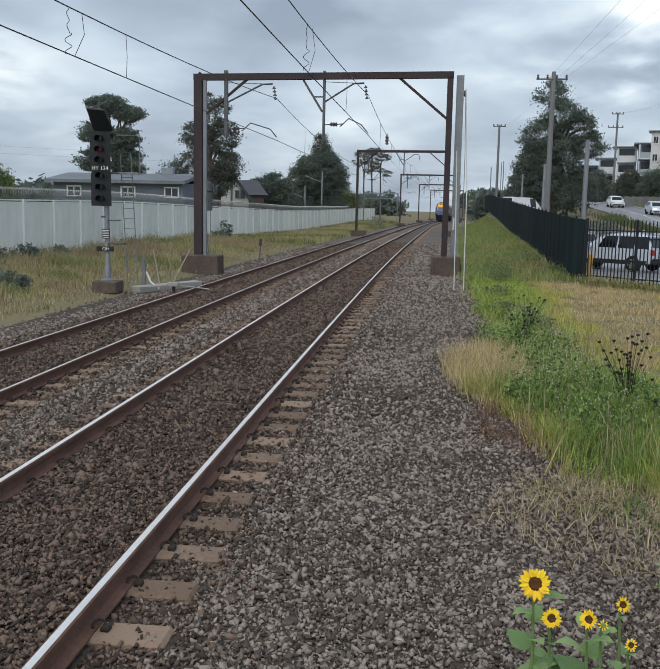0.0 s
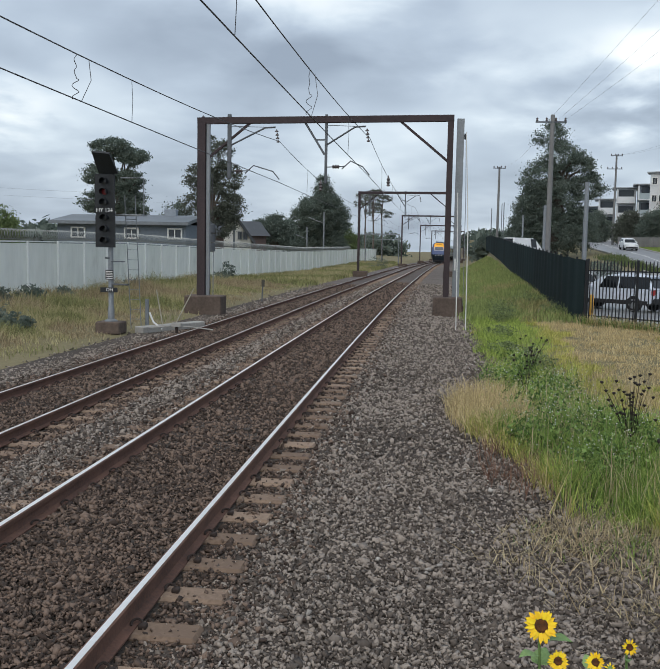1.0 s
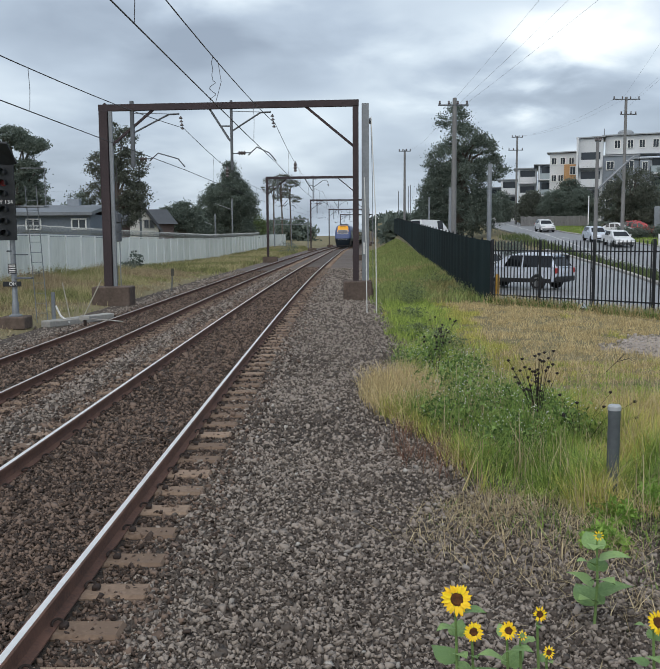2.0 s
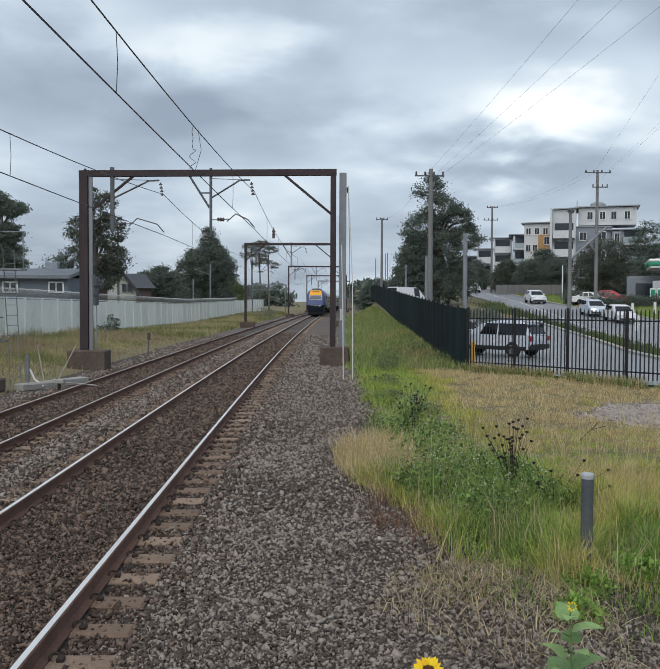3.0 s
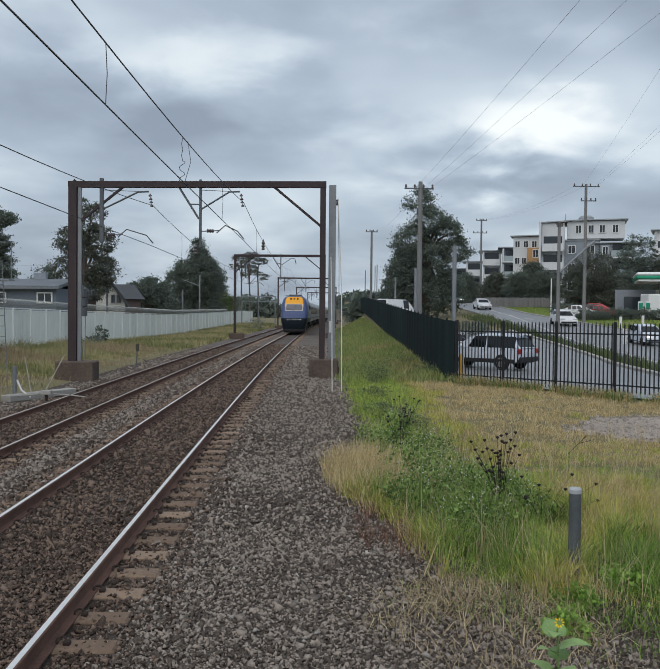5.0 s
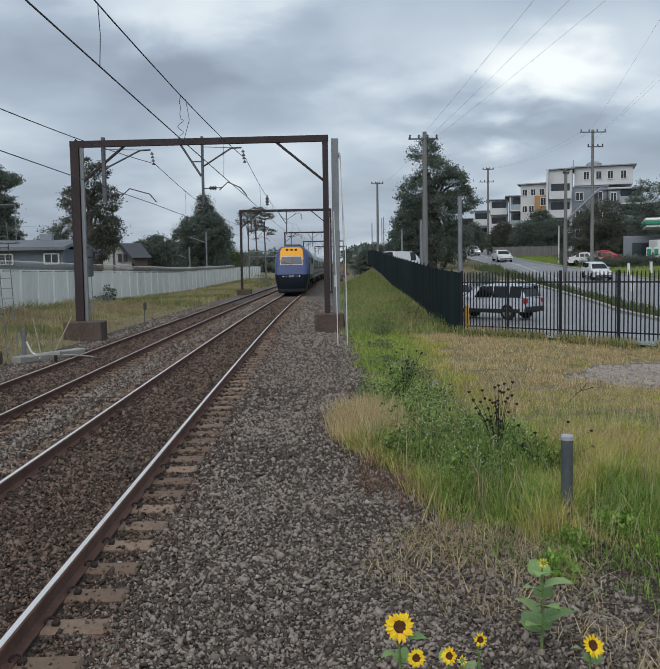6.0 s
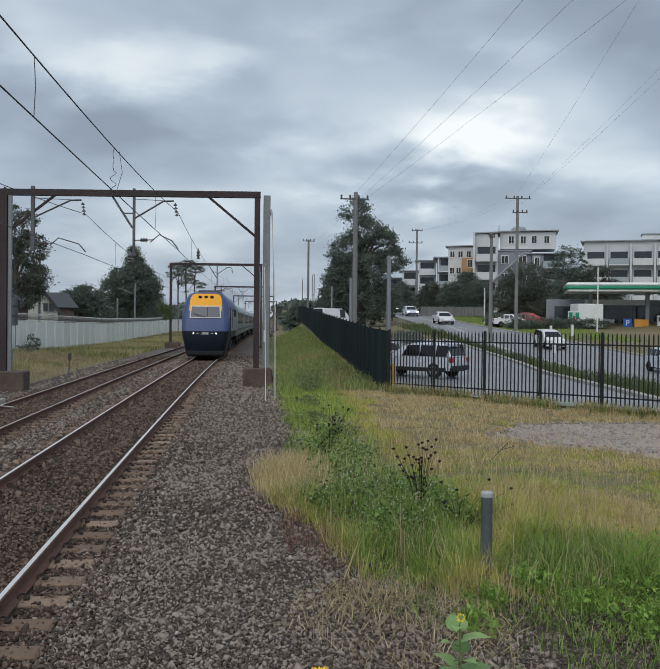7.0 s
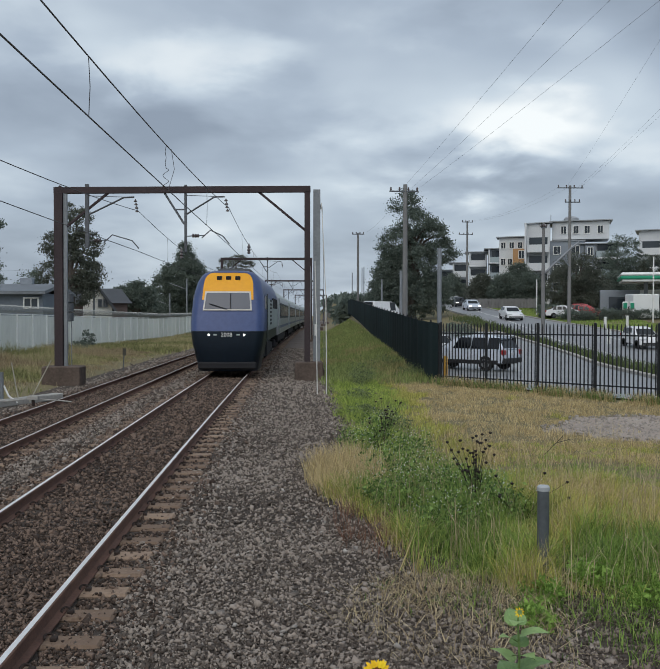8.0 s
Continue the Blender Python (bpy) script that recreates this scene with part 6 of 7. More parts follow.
def grass(name, xy, height, width, mat, label, lean=0.35, droop=0.5, seed=1):
    """Blades: a list of roots with a height for each; they bend over at the tip."""
    g = np.random.default_rng(seed)
    xy = np.asarray(xy)
    n = len(xy)
    h = np.asarray(height) * (0.6 + 0.6 * g.random(n))
    z = np.array([ground_z(float(x), float(y)) for x, y in xy]) - 0.04
    a = g.random(n) * 6.2832
    d = np.stack([np.cos(a), np.sin(a)], 1)
    side = np.stack([-d[:, 1], d[:, 0]], 1)
    face = g.random(n) * 6.2832
    side = np.stack([np.cos(face), np.sin(face)], 1)
    l1 = lean * h * g.random(n)
    l2 = l1 + droop * h * g.random(n) ** 2
    w = width * (0.6 + 0.8 * g.random(n))
    v = np.zeros((n, 6, 3))
    for k, (off, hh, ww) in enumerate(((0 * h, 0 * h, w), (l1 * 0.6, h * 0.55, w * 0.85), (l2, h - 0.35 * (l2 - l1), w * 0.15))):
        c = xy + d * off[:, None]
        v[:, 2 * k, :2], v[:, 2 * k + 1, :2] = c - side * ww[:, None], c + side * ww[:, None]
        v[:, 2 * k, 2] = v[:, 2 * k + 1, 2] = z + hh
    base = np.arange(n)[:, None] * 6
    f = np.concatenate([base + np.array([0, 1, 3, 2]), base + np.array([2, 3, 5, 4])])
    return tagged(bulk(name, v.reshape(-1, 3), f, mat), label, "grass", kind="stuff")


def scatter(n, x0, x1, y0, y1, keep, seed, clump=0.0):
    """Roots in a rectangle for which keep(x, y) gives a chance; clump gathers them into tufts."""
    g = np.random.default_rng(seed)
    if clump:
        c = np.stack([g.uniform(x0, x1, n // 14), g.uniform(y0, y1, n // 14)], 1)
        p = np.repeat(c, 14, 0) + g.normal(size=(n // 14 * 14, 2)) * clump
    else:
        p = np.stack([g.uniform(x0, x1, n), g.uniform(y0, y1, n)], 1)
    k = g.random(len(p))
    return p[[bool(k[i] < keep(p[i, 0], p[i, 1])) for i in range(len(p))]]


def patchy(x, y, s=0.6, off=0.0):
    return noise.noise(Vector((x * s + off, y * s, off)))


def gravel_spot(x, y):
    return ((x - 9.7) / 3.5) ** 2 + ((y - 19.0) / (2.0 + 0.2 * (x - 5))) ** 2 + 0.5 * patchy(x, y, 0.9)


def verge(x, y):
    e = along(EDGE_X, y) + 0.30 * patchy(x, y, 1.5, 3.0) + 0.12 * patchy(x, y, 4.0, 7.0)
    return ease(e - 0.05, e + 0.5, x) * (1.0 if gravel_spot(x, y) > 1.25 else 0.04)


def inside(x, y):
    return x < 5.3 + max(0, 31.5 - y) * 0.8635 - 0.1 if y < 31.5 else x < along(FENCE_X, y) - 0.15


def tall(x, y):
    """Where the grass is long and green: round the pipe post and along the ballast."""
    return ease(5.6, 7.6, y) * ease(15.5, 11.0, y) * ease(6.2, 4.0, x)


def hump(x, y, cx, cy, rx, ry):
    """A soft spot: 1 in the middle of an ellipse, 0 outside it."""
    return ease(1.0, 0.2, ((x - cx) / rx) ** 2 + ((y - cy) / ry) ** 2)


def near_kind(x, y):
    """How lush (high) or dry (low) the near grass is: green by the ballast and at the soil's edge, golden in a band behind the post."""
    v = 0.30 + 0.55 * hump(x, y, 2.0, 12.0, 1.5, 5.0) + 0.75 * hump(x, y, 3.6, 8.2, 1.1, 1.3) - 0.26 * hump(x, y, 4.6, 10.8, 2.1, 1.9) + 0.28 * hump(x, y, 4.8, 13.6, 2.4, 1.3)
    return v - 0.5 * hump(x, y, 0.9, 9.5, 0.6, 3.0) - 0.25 * hump(x, y, 2.9, 9.0, 0.5, 1.0) + 0.40 * patchy(x, y, 0.7, 9) + 0.35 * patchy(x, y, 2.4, 2)


near = scatter(260000, 0.3, 7.5, 5.0, 17.0, lambda x, y: verge(x, y) * inside(x, y) * (0.45 + 0.55 * tall(x, y)) * (0.25 + 1.25 * max(0, patchy(x, y, 1.6) + 0.4)) * ease(7.3, 8.6, y + 0.10 * x + 0.6 * patchy(x, y, 1.5, 31)), 11, 0.045)
hh = [(0.10 + 0.34 * tall(x, y)) * (0.72 + 0.75 * max(-0.5, patchy(x, y, 1.9, 5))) * (1 - 0.45 * hump(x, y, 4.8, 13.6, 2.4, 1.6)) for x, y in near]
pick = np.array([near_kind(x, y) for x, y in near]) + 0.10 * np.random.default_rng(77).normal(size=len(near))
for nm, sel, mat, word, sd in (("long_grass", pick > 0.66, GRASS_DEEP, "long deep green grass beside the ballast", 30), ("long_grass", (pick > 0.36) & (pick <= 0.66), GRASS_GREEN, "long fresh green grass beside the ballast", 1), ("long_grass", (pick <= 0.36) & (pick > 0.10), GRASS_YELLOW, "long yellow-green seeding grass beside the ballast", 2), ("dry_grass", pick <= 0.10, GRASS_DRY, "dry straw-coloured grass among the green", 3)):
    idx = np.where(sel)[0]
    if len(idx):
        grass(nm, near[idx], [hh[i] for i in idx], 0.0036, mat, word, 0.6, 0.75, sd)
tuft = scatter(5200, 0.25, 1.7, 11.2, 16.0, lambda x, y: ease(1.25, 0.6, abs((x - 0.95) / 0.62) ** 2 + abs((y - 13.4) / 1.9) ** 2), 12, 0.08)
grass("dry_tuft", tuft, [0.42] * len(tuft), 0.004, GRASS_DRY, "pale dry grass tuft spilling onto the ballast", 0.5, 0.6, 4)
red = scatter(900, 0.7, 1.7, 8.6, 11.5, lambda x, y: 0.8, 13, 0.10)
grass("dead_weed", red, [0.26] * len(red), 0.004, material("dead_stalk", (0.22, 0.125, 0.085), (0.13, 0.07, 0.05), 0.9, by="island", spread=0.6), "reddish dead weeds at the edge of the ballast", 0.6, 0.7, 5)
mead = scatter(110000, 1.0, 14.0, 14.5, 31.5, lambda x, y: verge(x, y) * inside(x, y) * (0.35 + 0.8 * max(0, patchy(x, y, 0.9) + 0.4)), 14, 0.09)
dryness = np.array([ease(2.2, 4.4, x - 0.05 * (y - 20)) + 0.5 * patchy(x, y, 0.5, 4) + 0.3 * patchy(x, y, 1.7, 14) for x, y in mead])
for sel, mat, h0, word, sd in ((dryness < 0.30, GRASS_GREEN, 0.30, "green grass along the foot of the bank", 6), ((dryness >= 0.30) & (dryness < 0.66), GRASS_YELLOW, 0.22, "yellowing short meadow grass", 7), (dryness >= 0.66, GRASS_DRY, 0.15, "short tan dry grass before the palisade fence", 8)):
    idx = np.where(sel)[0]
    grass("meadow_grass", mead[idx], [h0 * (0.75 + 0.9 * max(-0.5, patchy(x, y, 1.3, 25))) for x, y in mead[idx]], 0.0055, mat, word, 0.6, 0.7, sd)
g = np.random.default_rng(15)
foot_y = np.repeat(g.uniform(17.0, 31.4, 900), 10) + g.normal(size=9000) * 0.09
strip_f = np.stack([5.38 + (31.5 - foot_y) * 0.8635 + g.normal(size=9000) * 0.14, foot_y], 1)
strip_f = strip_f[[bool(patchy(x, y, 0.9, 61) > -0.25) for x, y in strip_f]]
grass("fence_weeds", strip_f[::2], [0.40] * len(strip_f[::2]), 0.007, GRASS_DRY, "taller dry weeds along the foot of the fence", 0.6, 0.6, 9)
grass("fence_weeds", strip_f[1::2], [0.36] * len(strip_f[1::2]), 0.007, WEED, "green weeds along the foot of the fence", 0.7, 0.7, 29)
bank = scatter(110000, 0.9, 9.5, 31.5, 130, lambda x, y: ease(along(EDGE_X, min(y, 36)) + bend(y) * (y > 36) - 0.2, along(EDGE_X, min(y, 36)) + bend(y) * (y > 36) + 0.3, x) * inside(x, y) * (0.5 + 0.5 * ease(80, 31, y)), 16, 0.18)
by = np.array([patchy(x, y, 0.3, 6) + 0.6 * patchy(x, y, 0.9, 16) - 0.3 * ease(45, 70, y) for x, y in bank])
grass("bank_grass", bank[by < 0.12], [0.30] * int((by < 0.12).sum()), 0.014, material("bank_green", (0.36, 0.42, 0.16), (0.17, 0.215, 0.075), 0.8, 0, 1.2, 0.2, 0, by="island", spread=0.5, spec=0.2, leafy=0.28), "bright green grass on the railway bank", seed=10)
grass("bank_grass", bank[by >= 0.12], [0.30] * int((by >= 0.12).sum()), 0.014, material("bank_yellow", (0.46, 0.43, 0.20), (0.23, 0.22, 0.10), 0.8, 0, 1.2, 0.2, 0, by="island", spread=0.5, spec=0.2, leafy=0.28), "yellowish grass on the railway bank", seed=11)
OLIVE = material("grass_olive", (0.33, 0.33, 0.15), (0.15, 0.16, 0.07), 0.85, 0, 1.4, 0.25, 0, by="island", spread=0.8, spec=0.2, leafy=0.25)
DULL_STRAW = material("grass_dull", (0.49, 0.44, 0.245), (0.27, 0.245, 0.125), 0.85, 0, 1.4, 0.25, 0, by="island", spread=0.8, spec=0.2, leafy=0.25)
BROWN_STRAW = material("grass_brown", (0.45, 0.37, 0.235), (0.23, 0.18, 0.11), 0.85, 0, 1.4, 0.25, 0, by="island", spread=0.8, spec=0.2, leafy=0.25)
left = scatter(120000, -17.0, -8.4, 13.0, 60, lambda x, y: ease(-8.6, -11.0, x - bend(y) - 0.9 * patchy(x, y, 0.7)) * (0.4 + 0.8 * max(0, patchy(x, y, 0.35, 8) + 0.4)), 17, 0.16)
lp = np.array([patchy(x, y, 0.3, 12) for x, y in left])
lh = np.array([(0.20 + 0.50 * ease(-9.5, -13.5, x)) * (0.75 + 0.8 * max(-0.5, patchy(x, y, 0.6, 33))) for x, y in left])
for sel, mat, word, sd in ((lp < -0.22, OLIVE, "rank green grass below the panel fence", 12), ((lp >= -0.22) & (lp < 0.02), DULL_STRAW, "tall yellowing grass below the panel fence", 13), (lp >= 0.02, BROWN_STRAW, "tall dry brown grass below the panel fence", 14)):
    idx = np.where(sel)[0]
    grass("verge_grass", left[idx], lh[idx], 0.0085, mat, word, 0.6, 0.8, sd)
left2 = scatter(50000, -17.5, -4, 60, 170, lambda x, y: ease(-8.4, -9.4, x - bend(y)) * (x > bend(y) * 1.15 - 17.0), 18, 0.2)
lp2 = np.array([patchy(x, y, 0.12, 15) for x, y in left2])
grass("far_verge_grass", left2[lp2 < 0], [0.42] * int((lp2 < 0).sum()), 0.025, OLIVE, "green grass along the line further on", seed=15)
grass("far_verge_grass", left2[lp2 >= 0], [0.42] * int((lp2 >= 0).sum()), 0.025, DULL_STRAW, "dry grass along the line further on", seed=16)
medi = scatter(16000, 15, 21, 22, 100, lambda x, y: (x > along(KERB_X, min(y, 76)) + 0.2) * (x < along(ROAD_L, y) - 0.25), 19, 0.2)
grass("median_grass", medi, [0.6] * len(medi), 0.02, material("median_green", (0.15, 0.19, 0.08), (0.08, 0.105, 0.05), 0.85, by="island", spread=0.6, spec=0.2, leafy=0.28), "dark rough grass between the parking lane and the road", seed=17)
vr = scatter(22000, 27.0, 38, 78, 140, lambda x, y: (x > along(ROAD_R, y) + 0.3), 20, 0.25)
grass("roadside_grass", vr, [0.18] * len(vr), 0.03, material("lawn_green", (0.32, 0.42, 0.12), (0.22, 0.31, 0.08), 0.8, by="island", spread=0.5, spec=0.2, leafy=0.28), "mown green verge beside the road", seed=18)
straws = scatter(9500, 0.4, 3.6, 4.6, 8.6, lambda x, y: ease(1.3, 0.3, ((x - 1.5) / 1.0) ** 2 + ((y - 7.1) / 1.2) ** 2) * (0.3 + 1.2 * max(0, patchy(x, y, 1.2, 21) + 0.2)), 21, 0.12)
grass("dead_straw", straws, [0.19] * len(straws), 0.0036, STRAW, "flattened dead straw over dark soil", 1.3, 1.6, 19)
low = scatter(11000, 1.2, 5.5, 4.2, 8.4, lambda x, y: ease(1.5, 3.0, x + 0.3 * (y - 6)) * max(0, patchy(x, y, 0.8, 22) + 0.25) * 1.6, 22, 0.08)
grass("low_grass", low, [0.17] * len(low), 0.004, GRASS_DEEP, "low fresh grass on dark soil", 0.5, 0.7, 20)
GRAVEL = material("pale_gravel", (0.42, 0.36, 0.305), (0.28, 0.235, 0.20), 0.95, 0, 30, 0.6, 0.7, deep=0.02)
gv, gf = [], []
for i in range(25):
    for j in range(25):
        x, y = 4.6 + 9.8 * i / 24, 14.2 + 10.4 * j / 24
        gv.append((x, y, ground_z(x, y) - 0.07 + 0.087 * ease(1.35, 0.95, gravel_spot(x, y))))
gf = [(i * 25 + j, (i + 1) * 25 + j, (i + 1) * 25 + j + 1, i * 25 + j + 1) for i in range(24) for j in range(24)]
tagged(bulk("gravel_patch", gv, gf, GRAVEL, True), "bare patch of pale gravel in the dry grass", "gravel", kind="structure")


# ---- soil, bare in front and painted as dark gaps under the long grass ----
# soil colour kept very dark to stand for shade between the blades
SOIL = material("soil_and_gap_shade", (0.085, 0.066, 0.048), (0.038, 0.03, 0.022), 0.95, 0, 18, 0.8, 0.8, deep=0.03)
strip("soil", spaced(2.5, 13, 32), lambda y: spaced(along(EDGE_X, y) - 0.1, 6.0 if y < 8.5 else 6.0 - (y - 8.5) * 0.85, 8), -0.012, SOIL, "dark soil, coloured as shaded gaps below the long grass", "soil")

# ---- seed stalks above the grass ----
stalks = scatter(8000, 0.9, 6.5, 7.2, 17.0, lambda x, y: verge(x, y) * inside(x, y) * (0.35 + 0.65 * tall(x, y)) * max(0, patchy(x, y, 0.9, 41) + 0.45), 41, 0.14)
grass("seed_stalk", stalks, [0.62] * len(stalks), 0.0026, STRAW, "pale seeding stalks standing over the grass", 0.35, 0.45, 42)
soil_weeds = scatter(2600, 0.4, 3.4, 3.6, 8.0, lambda x, y: ease(along(EDGE_X, y) - 1.6, along(EDGE_X, y) - 0.4, x) * max(0, patchy(x, y, 1.4, 51) + 0.05) * 1.6, 51, 0.05)
grass("low_weed", soil_weeds, [0.10] * len(soil_weeds), 0.007, WEED, "small creeping green weeds among the stones", 0.9, 0.8, 52)


# ---- weeds and shrubs ----
def weed(x, y, h, r, seed, label, mat=WEED, clumps=40, size=0.035, per=14):
    g = random.Random(seed)
    w = thing("weed", label, "weed", pose(x, y, ground_z(x, y) - 0.02))
    v, f, cs = leaf_cloud([(0, 0, h * 0.55, r, r, h * 0.45), (r * 0.4, 0.1, h * 0.4, r * 0.6, r * 0.6, h * 0.35)], clumps, per, r * 0.25, size, seed, 0.8)
    leaves = bulk("foliage", v, f, mat)
    leaves.parent = w
    for k in range(0, len(cs), max(1, len(cs) // 8)):
        c = Vector(cs[k])
        part("stem", Shape().tube([(c.x * 0.15, c.y * 0.15, 0), (c.x * 0.6, c.y * 0.6, c.z * 0.6), c], [0.006, 0.005, 0.003], 4), mat, w)
    return w


for k, (x, y, h, r) in enumerate(((1.55, 11.0, 0.55, 0.5), (2.0, 12.2, 0.6, 0.55), (1.7, 13.5, 0.55, 0.5), (2.5, 11.4, 0.5, 0.5), (1.9, 9.7, 0.45, 0.45), (2.2, 15.0, 0.5, 0.45), (1.8, 17.2, 0.6, 0.35), (2.5, 10.4, 0.55, 0.5), (1.35, 15.6, 0.5, 0.4))):
    weed(x, y, h, r, 100 + k, "leafy green weeds with tiny white flowers in the grass", clumps=70, size=0.028)
    g = np.random.default_rng(300 + k)
    fl = np.stack([x + g.normal(size=80) * r * 0.7, y + g.normal(size=80) * r * 0.7, ground_z(x, y) + h * (0.75 + 0.35 * g.random(80))], 1)
    s = 0.0045
    fv = (fl[:, None, :] + np.array([(-s, 0, -s), (s, 0, -s), (s, 0, s), (-s, 0, s)])[None]).reshape(-1, 3)
    tagged(bulk("weed_flowers", fv, np.arange(320).reshape(-1, 4), SIGN_WHITE), "scattered tiny white weed flowers", "flowers", kind="stuff")
DUSTY = material("dusty_weed", (0.27, 0.33, 0.155), (0.11, 0.145, 0.07), 0.8, 0, 3, 0.5, 0, by="island", spread=0.7, spec=0.2, leafy=0.3)
FRESH = material("fresh_weed", (0.30, 0.46, 0.10), (0.15, 0.26, 0.05), 0.7, 0, 2, 0.5, 0, by="island", spread=0.8, spec=0.25, leafy=0.3)
for k, (x, y, h, r) in enumerate(((3.75, 7.5, 0.26, 0.36), (3.45, 6.6, 0.22, 0.32), (3.25, 7.2, 0.18, 0.24), (4.5, 8.8, 0.28, 0.4), (2.95, 7.75, 0.24, 0.25), (2.10, 6.75, 0.16, 0.2), (2.35, 7.35, 0.20, 0.2), (4.1, 6.9, 0.24, 0.34))):
    weed(x, y, h, r, 220 + k, "lush low bright green weeds on dark soil", FRESH, 46, 0.026)
for k, (x, y, h, r) in enumerate(((2.9, 33.7, 0.75, 0.6), (2.3, 18.6, 0.55, 0.35), (4.9, 34.5, 0.55, 0.5), (2.1, 25.4, 0.4, 0.4), (2.6, 31.0, 0.6, 0.45), (1.9, 21.5, 0.35, 0.35), (4.4, 39, 0.6, 0.6))):
    weed(x, y, h, r, 140 + k, "dusty green shrub growing on the bank", DUSTY, 60, 0.03, 16)
for k, (x, y, h, r) in enumerate(((-15.6, 27.5, 0.9, 0.4), (-15.2, 30.0, 0.9, 0.5), (-15.4, 33.0, 0.8, 0.5), (-15.4, 68.0, 1.5, 0.5), (-15.3, 36.2, 0.6, 0.4), (-15.0, 44.0, 0.7, 0.4), (-14.2, 60, 0.8, 0.6), (-7.0, 128, 1.6, 1.6), (13.0, 66, 1.2, 1.2), (13.8, 71, 1.1, 1.3), (12.2, 19.0, 0.9, 1.0), (14.2, 17.6, 1.0, 1.2), (-12.2, 22.3, 0.6, 0.6), (-13.0, 24.4, 0.7, 0.7), (-11.8, 24.2, 0.45, 0.5), (-13.6, 26.2, 0.6, 0.5))):
    weed(x, y, h, r, 170 + k, "small dark weedy bush by the fence", LEAF_DARK_HAZED, 60, 0.07)
SEED = material("seed_head", (0.035, 0.026, 0.022), (0.022, 0.016, 0.014), 0.9, 0, 20, 2, 0.2)
for x, y, h, spread, n, sd in ((2.50, 10.9, 1.02, 0.22, 38, 1), (2.85, 10.2, 0.66, 0.42, 9, 2), (1.75, 15.3, 0.75, 0.24, 12, 3), (2.0, 17.2, 0.9, 0.3, 14, 4)):
    g = random.Random(sd)
    dp = thing("dead_thistle", "dried dark weed with black seed heads above the grass", "weed", pose(x, y, ground_z(x, y)))
    for k in range(n):
        tip = Vector((g.gauss(0, spread * 0.6), g.gauss(0, spread * 0.6), h * g.uniform(0.5, 1.0)))
        stalk = part("stalk", Shape().tube([(tip.x * 0.1, tip.y * 0.1, 0), (tip.x * 0.45, tip.y * 0.45, tip.z * 0.6), tip], [0.004, 0.003, 0.002], 4), SEED, dp)
        part("seed_head", Shape().lathe(tip, [(0.005, -0.016), (0.023, 0.0), (0.021, 0.011), (0.006, 0.018)], 7), SEED, stalk)
twig = Shape().tube([(4.7, 15.4, ground_z(4.7, 15.4)), (5.0, 15.5, 0.05), (5.08, 15.5, 0.14)], 0.007, 4).tube([(4.95, 15.5, 0.0), (5.2, 15.45, 0.08)], 0.005, 4)
tagged(part("dead_branch", twig, SEED), "dead forked branch lying at the gravel patch", "branch")

# ---- sunflowers ----
PETAL = material("sunflower_petal", (0.93, 0.68, 0.012), (0.88, 0.55, 0.008), 0.6, 0, 10, 3, 0.05, by="object", spread=0.5)
DISC = material("sunflower_disc", (0.14, 0.05, 0.012), (0.05, 0.02, 0.008), 0.95, 0, 60, 8, 0.8)
STEM = material("sunflower_stem", (0.20, 0.30, 0.10), (0.13, 0.21, 0.065), 0.7, 0, 10, 2, 0.1)
SUN_LEAF = material("sunflower_leaf", (0.25, 0.37, 0.13), (0.14, 0.235, 0.08), 0.6, 0, 12, 2.5, 0.25, by="object", spread=0.4)


def petal_mesh():
    v, f = [], []
    for i in range(6):
        t = i / 5
        w = 0.125 * math.sin(math.pi * (0.12 + 0.88 * t) ** 0.9) * (1 if i < 5 else 0) + 0.004
        zc = 0.06 * math.sin(t * 2.6) - 0.05 * t
        for s in (-1, 0, 1):
            v.append((s * w, 0.42 + 0.58 * t, zc + (0.03 if s else 0.0)))
    for i in range(5):
        for j in range(2):
            a = i * 3 + j
            f.append((a, a + 1, a + 4, a + 3))
    return Shape().add(v, f).mesh("petal", PETAL, 60)


def leaf_mesh():
    v, f = [], []
    for i in range(8):
        t = i / 7
        w = 0.42 * math.sin(math.pi * min(1.0, 0.10 + 0.9 * t) ** 0.62) * (1 if i < 7 else 0.02)
        zc = 0.12 * math.sin(t * 2.2) - 0.22 * t * t
        for s in (-1, -0.5, 0, 0.5, 1):
            v.append((s * w, t, zc + 0.10 * abs(s) - 0.05 * abs(s) ** 2 + 0.015 * math.sin(9 * t + 4 * s)))
    for i in range(7):
        for j in range(4):
            a = i * 5 + j
            f.append((a, a + 1, a + 6, a + 5))
    return Shape().add(v, f).mesh("leaf", SUN_LEAF, 60)


PETAL_MESH, LEAF_MESH = petal_mesh(), leaf_mesh()


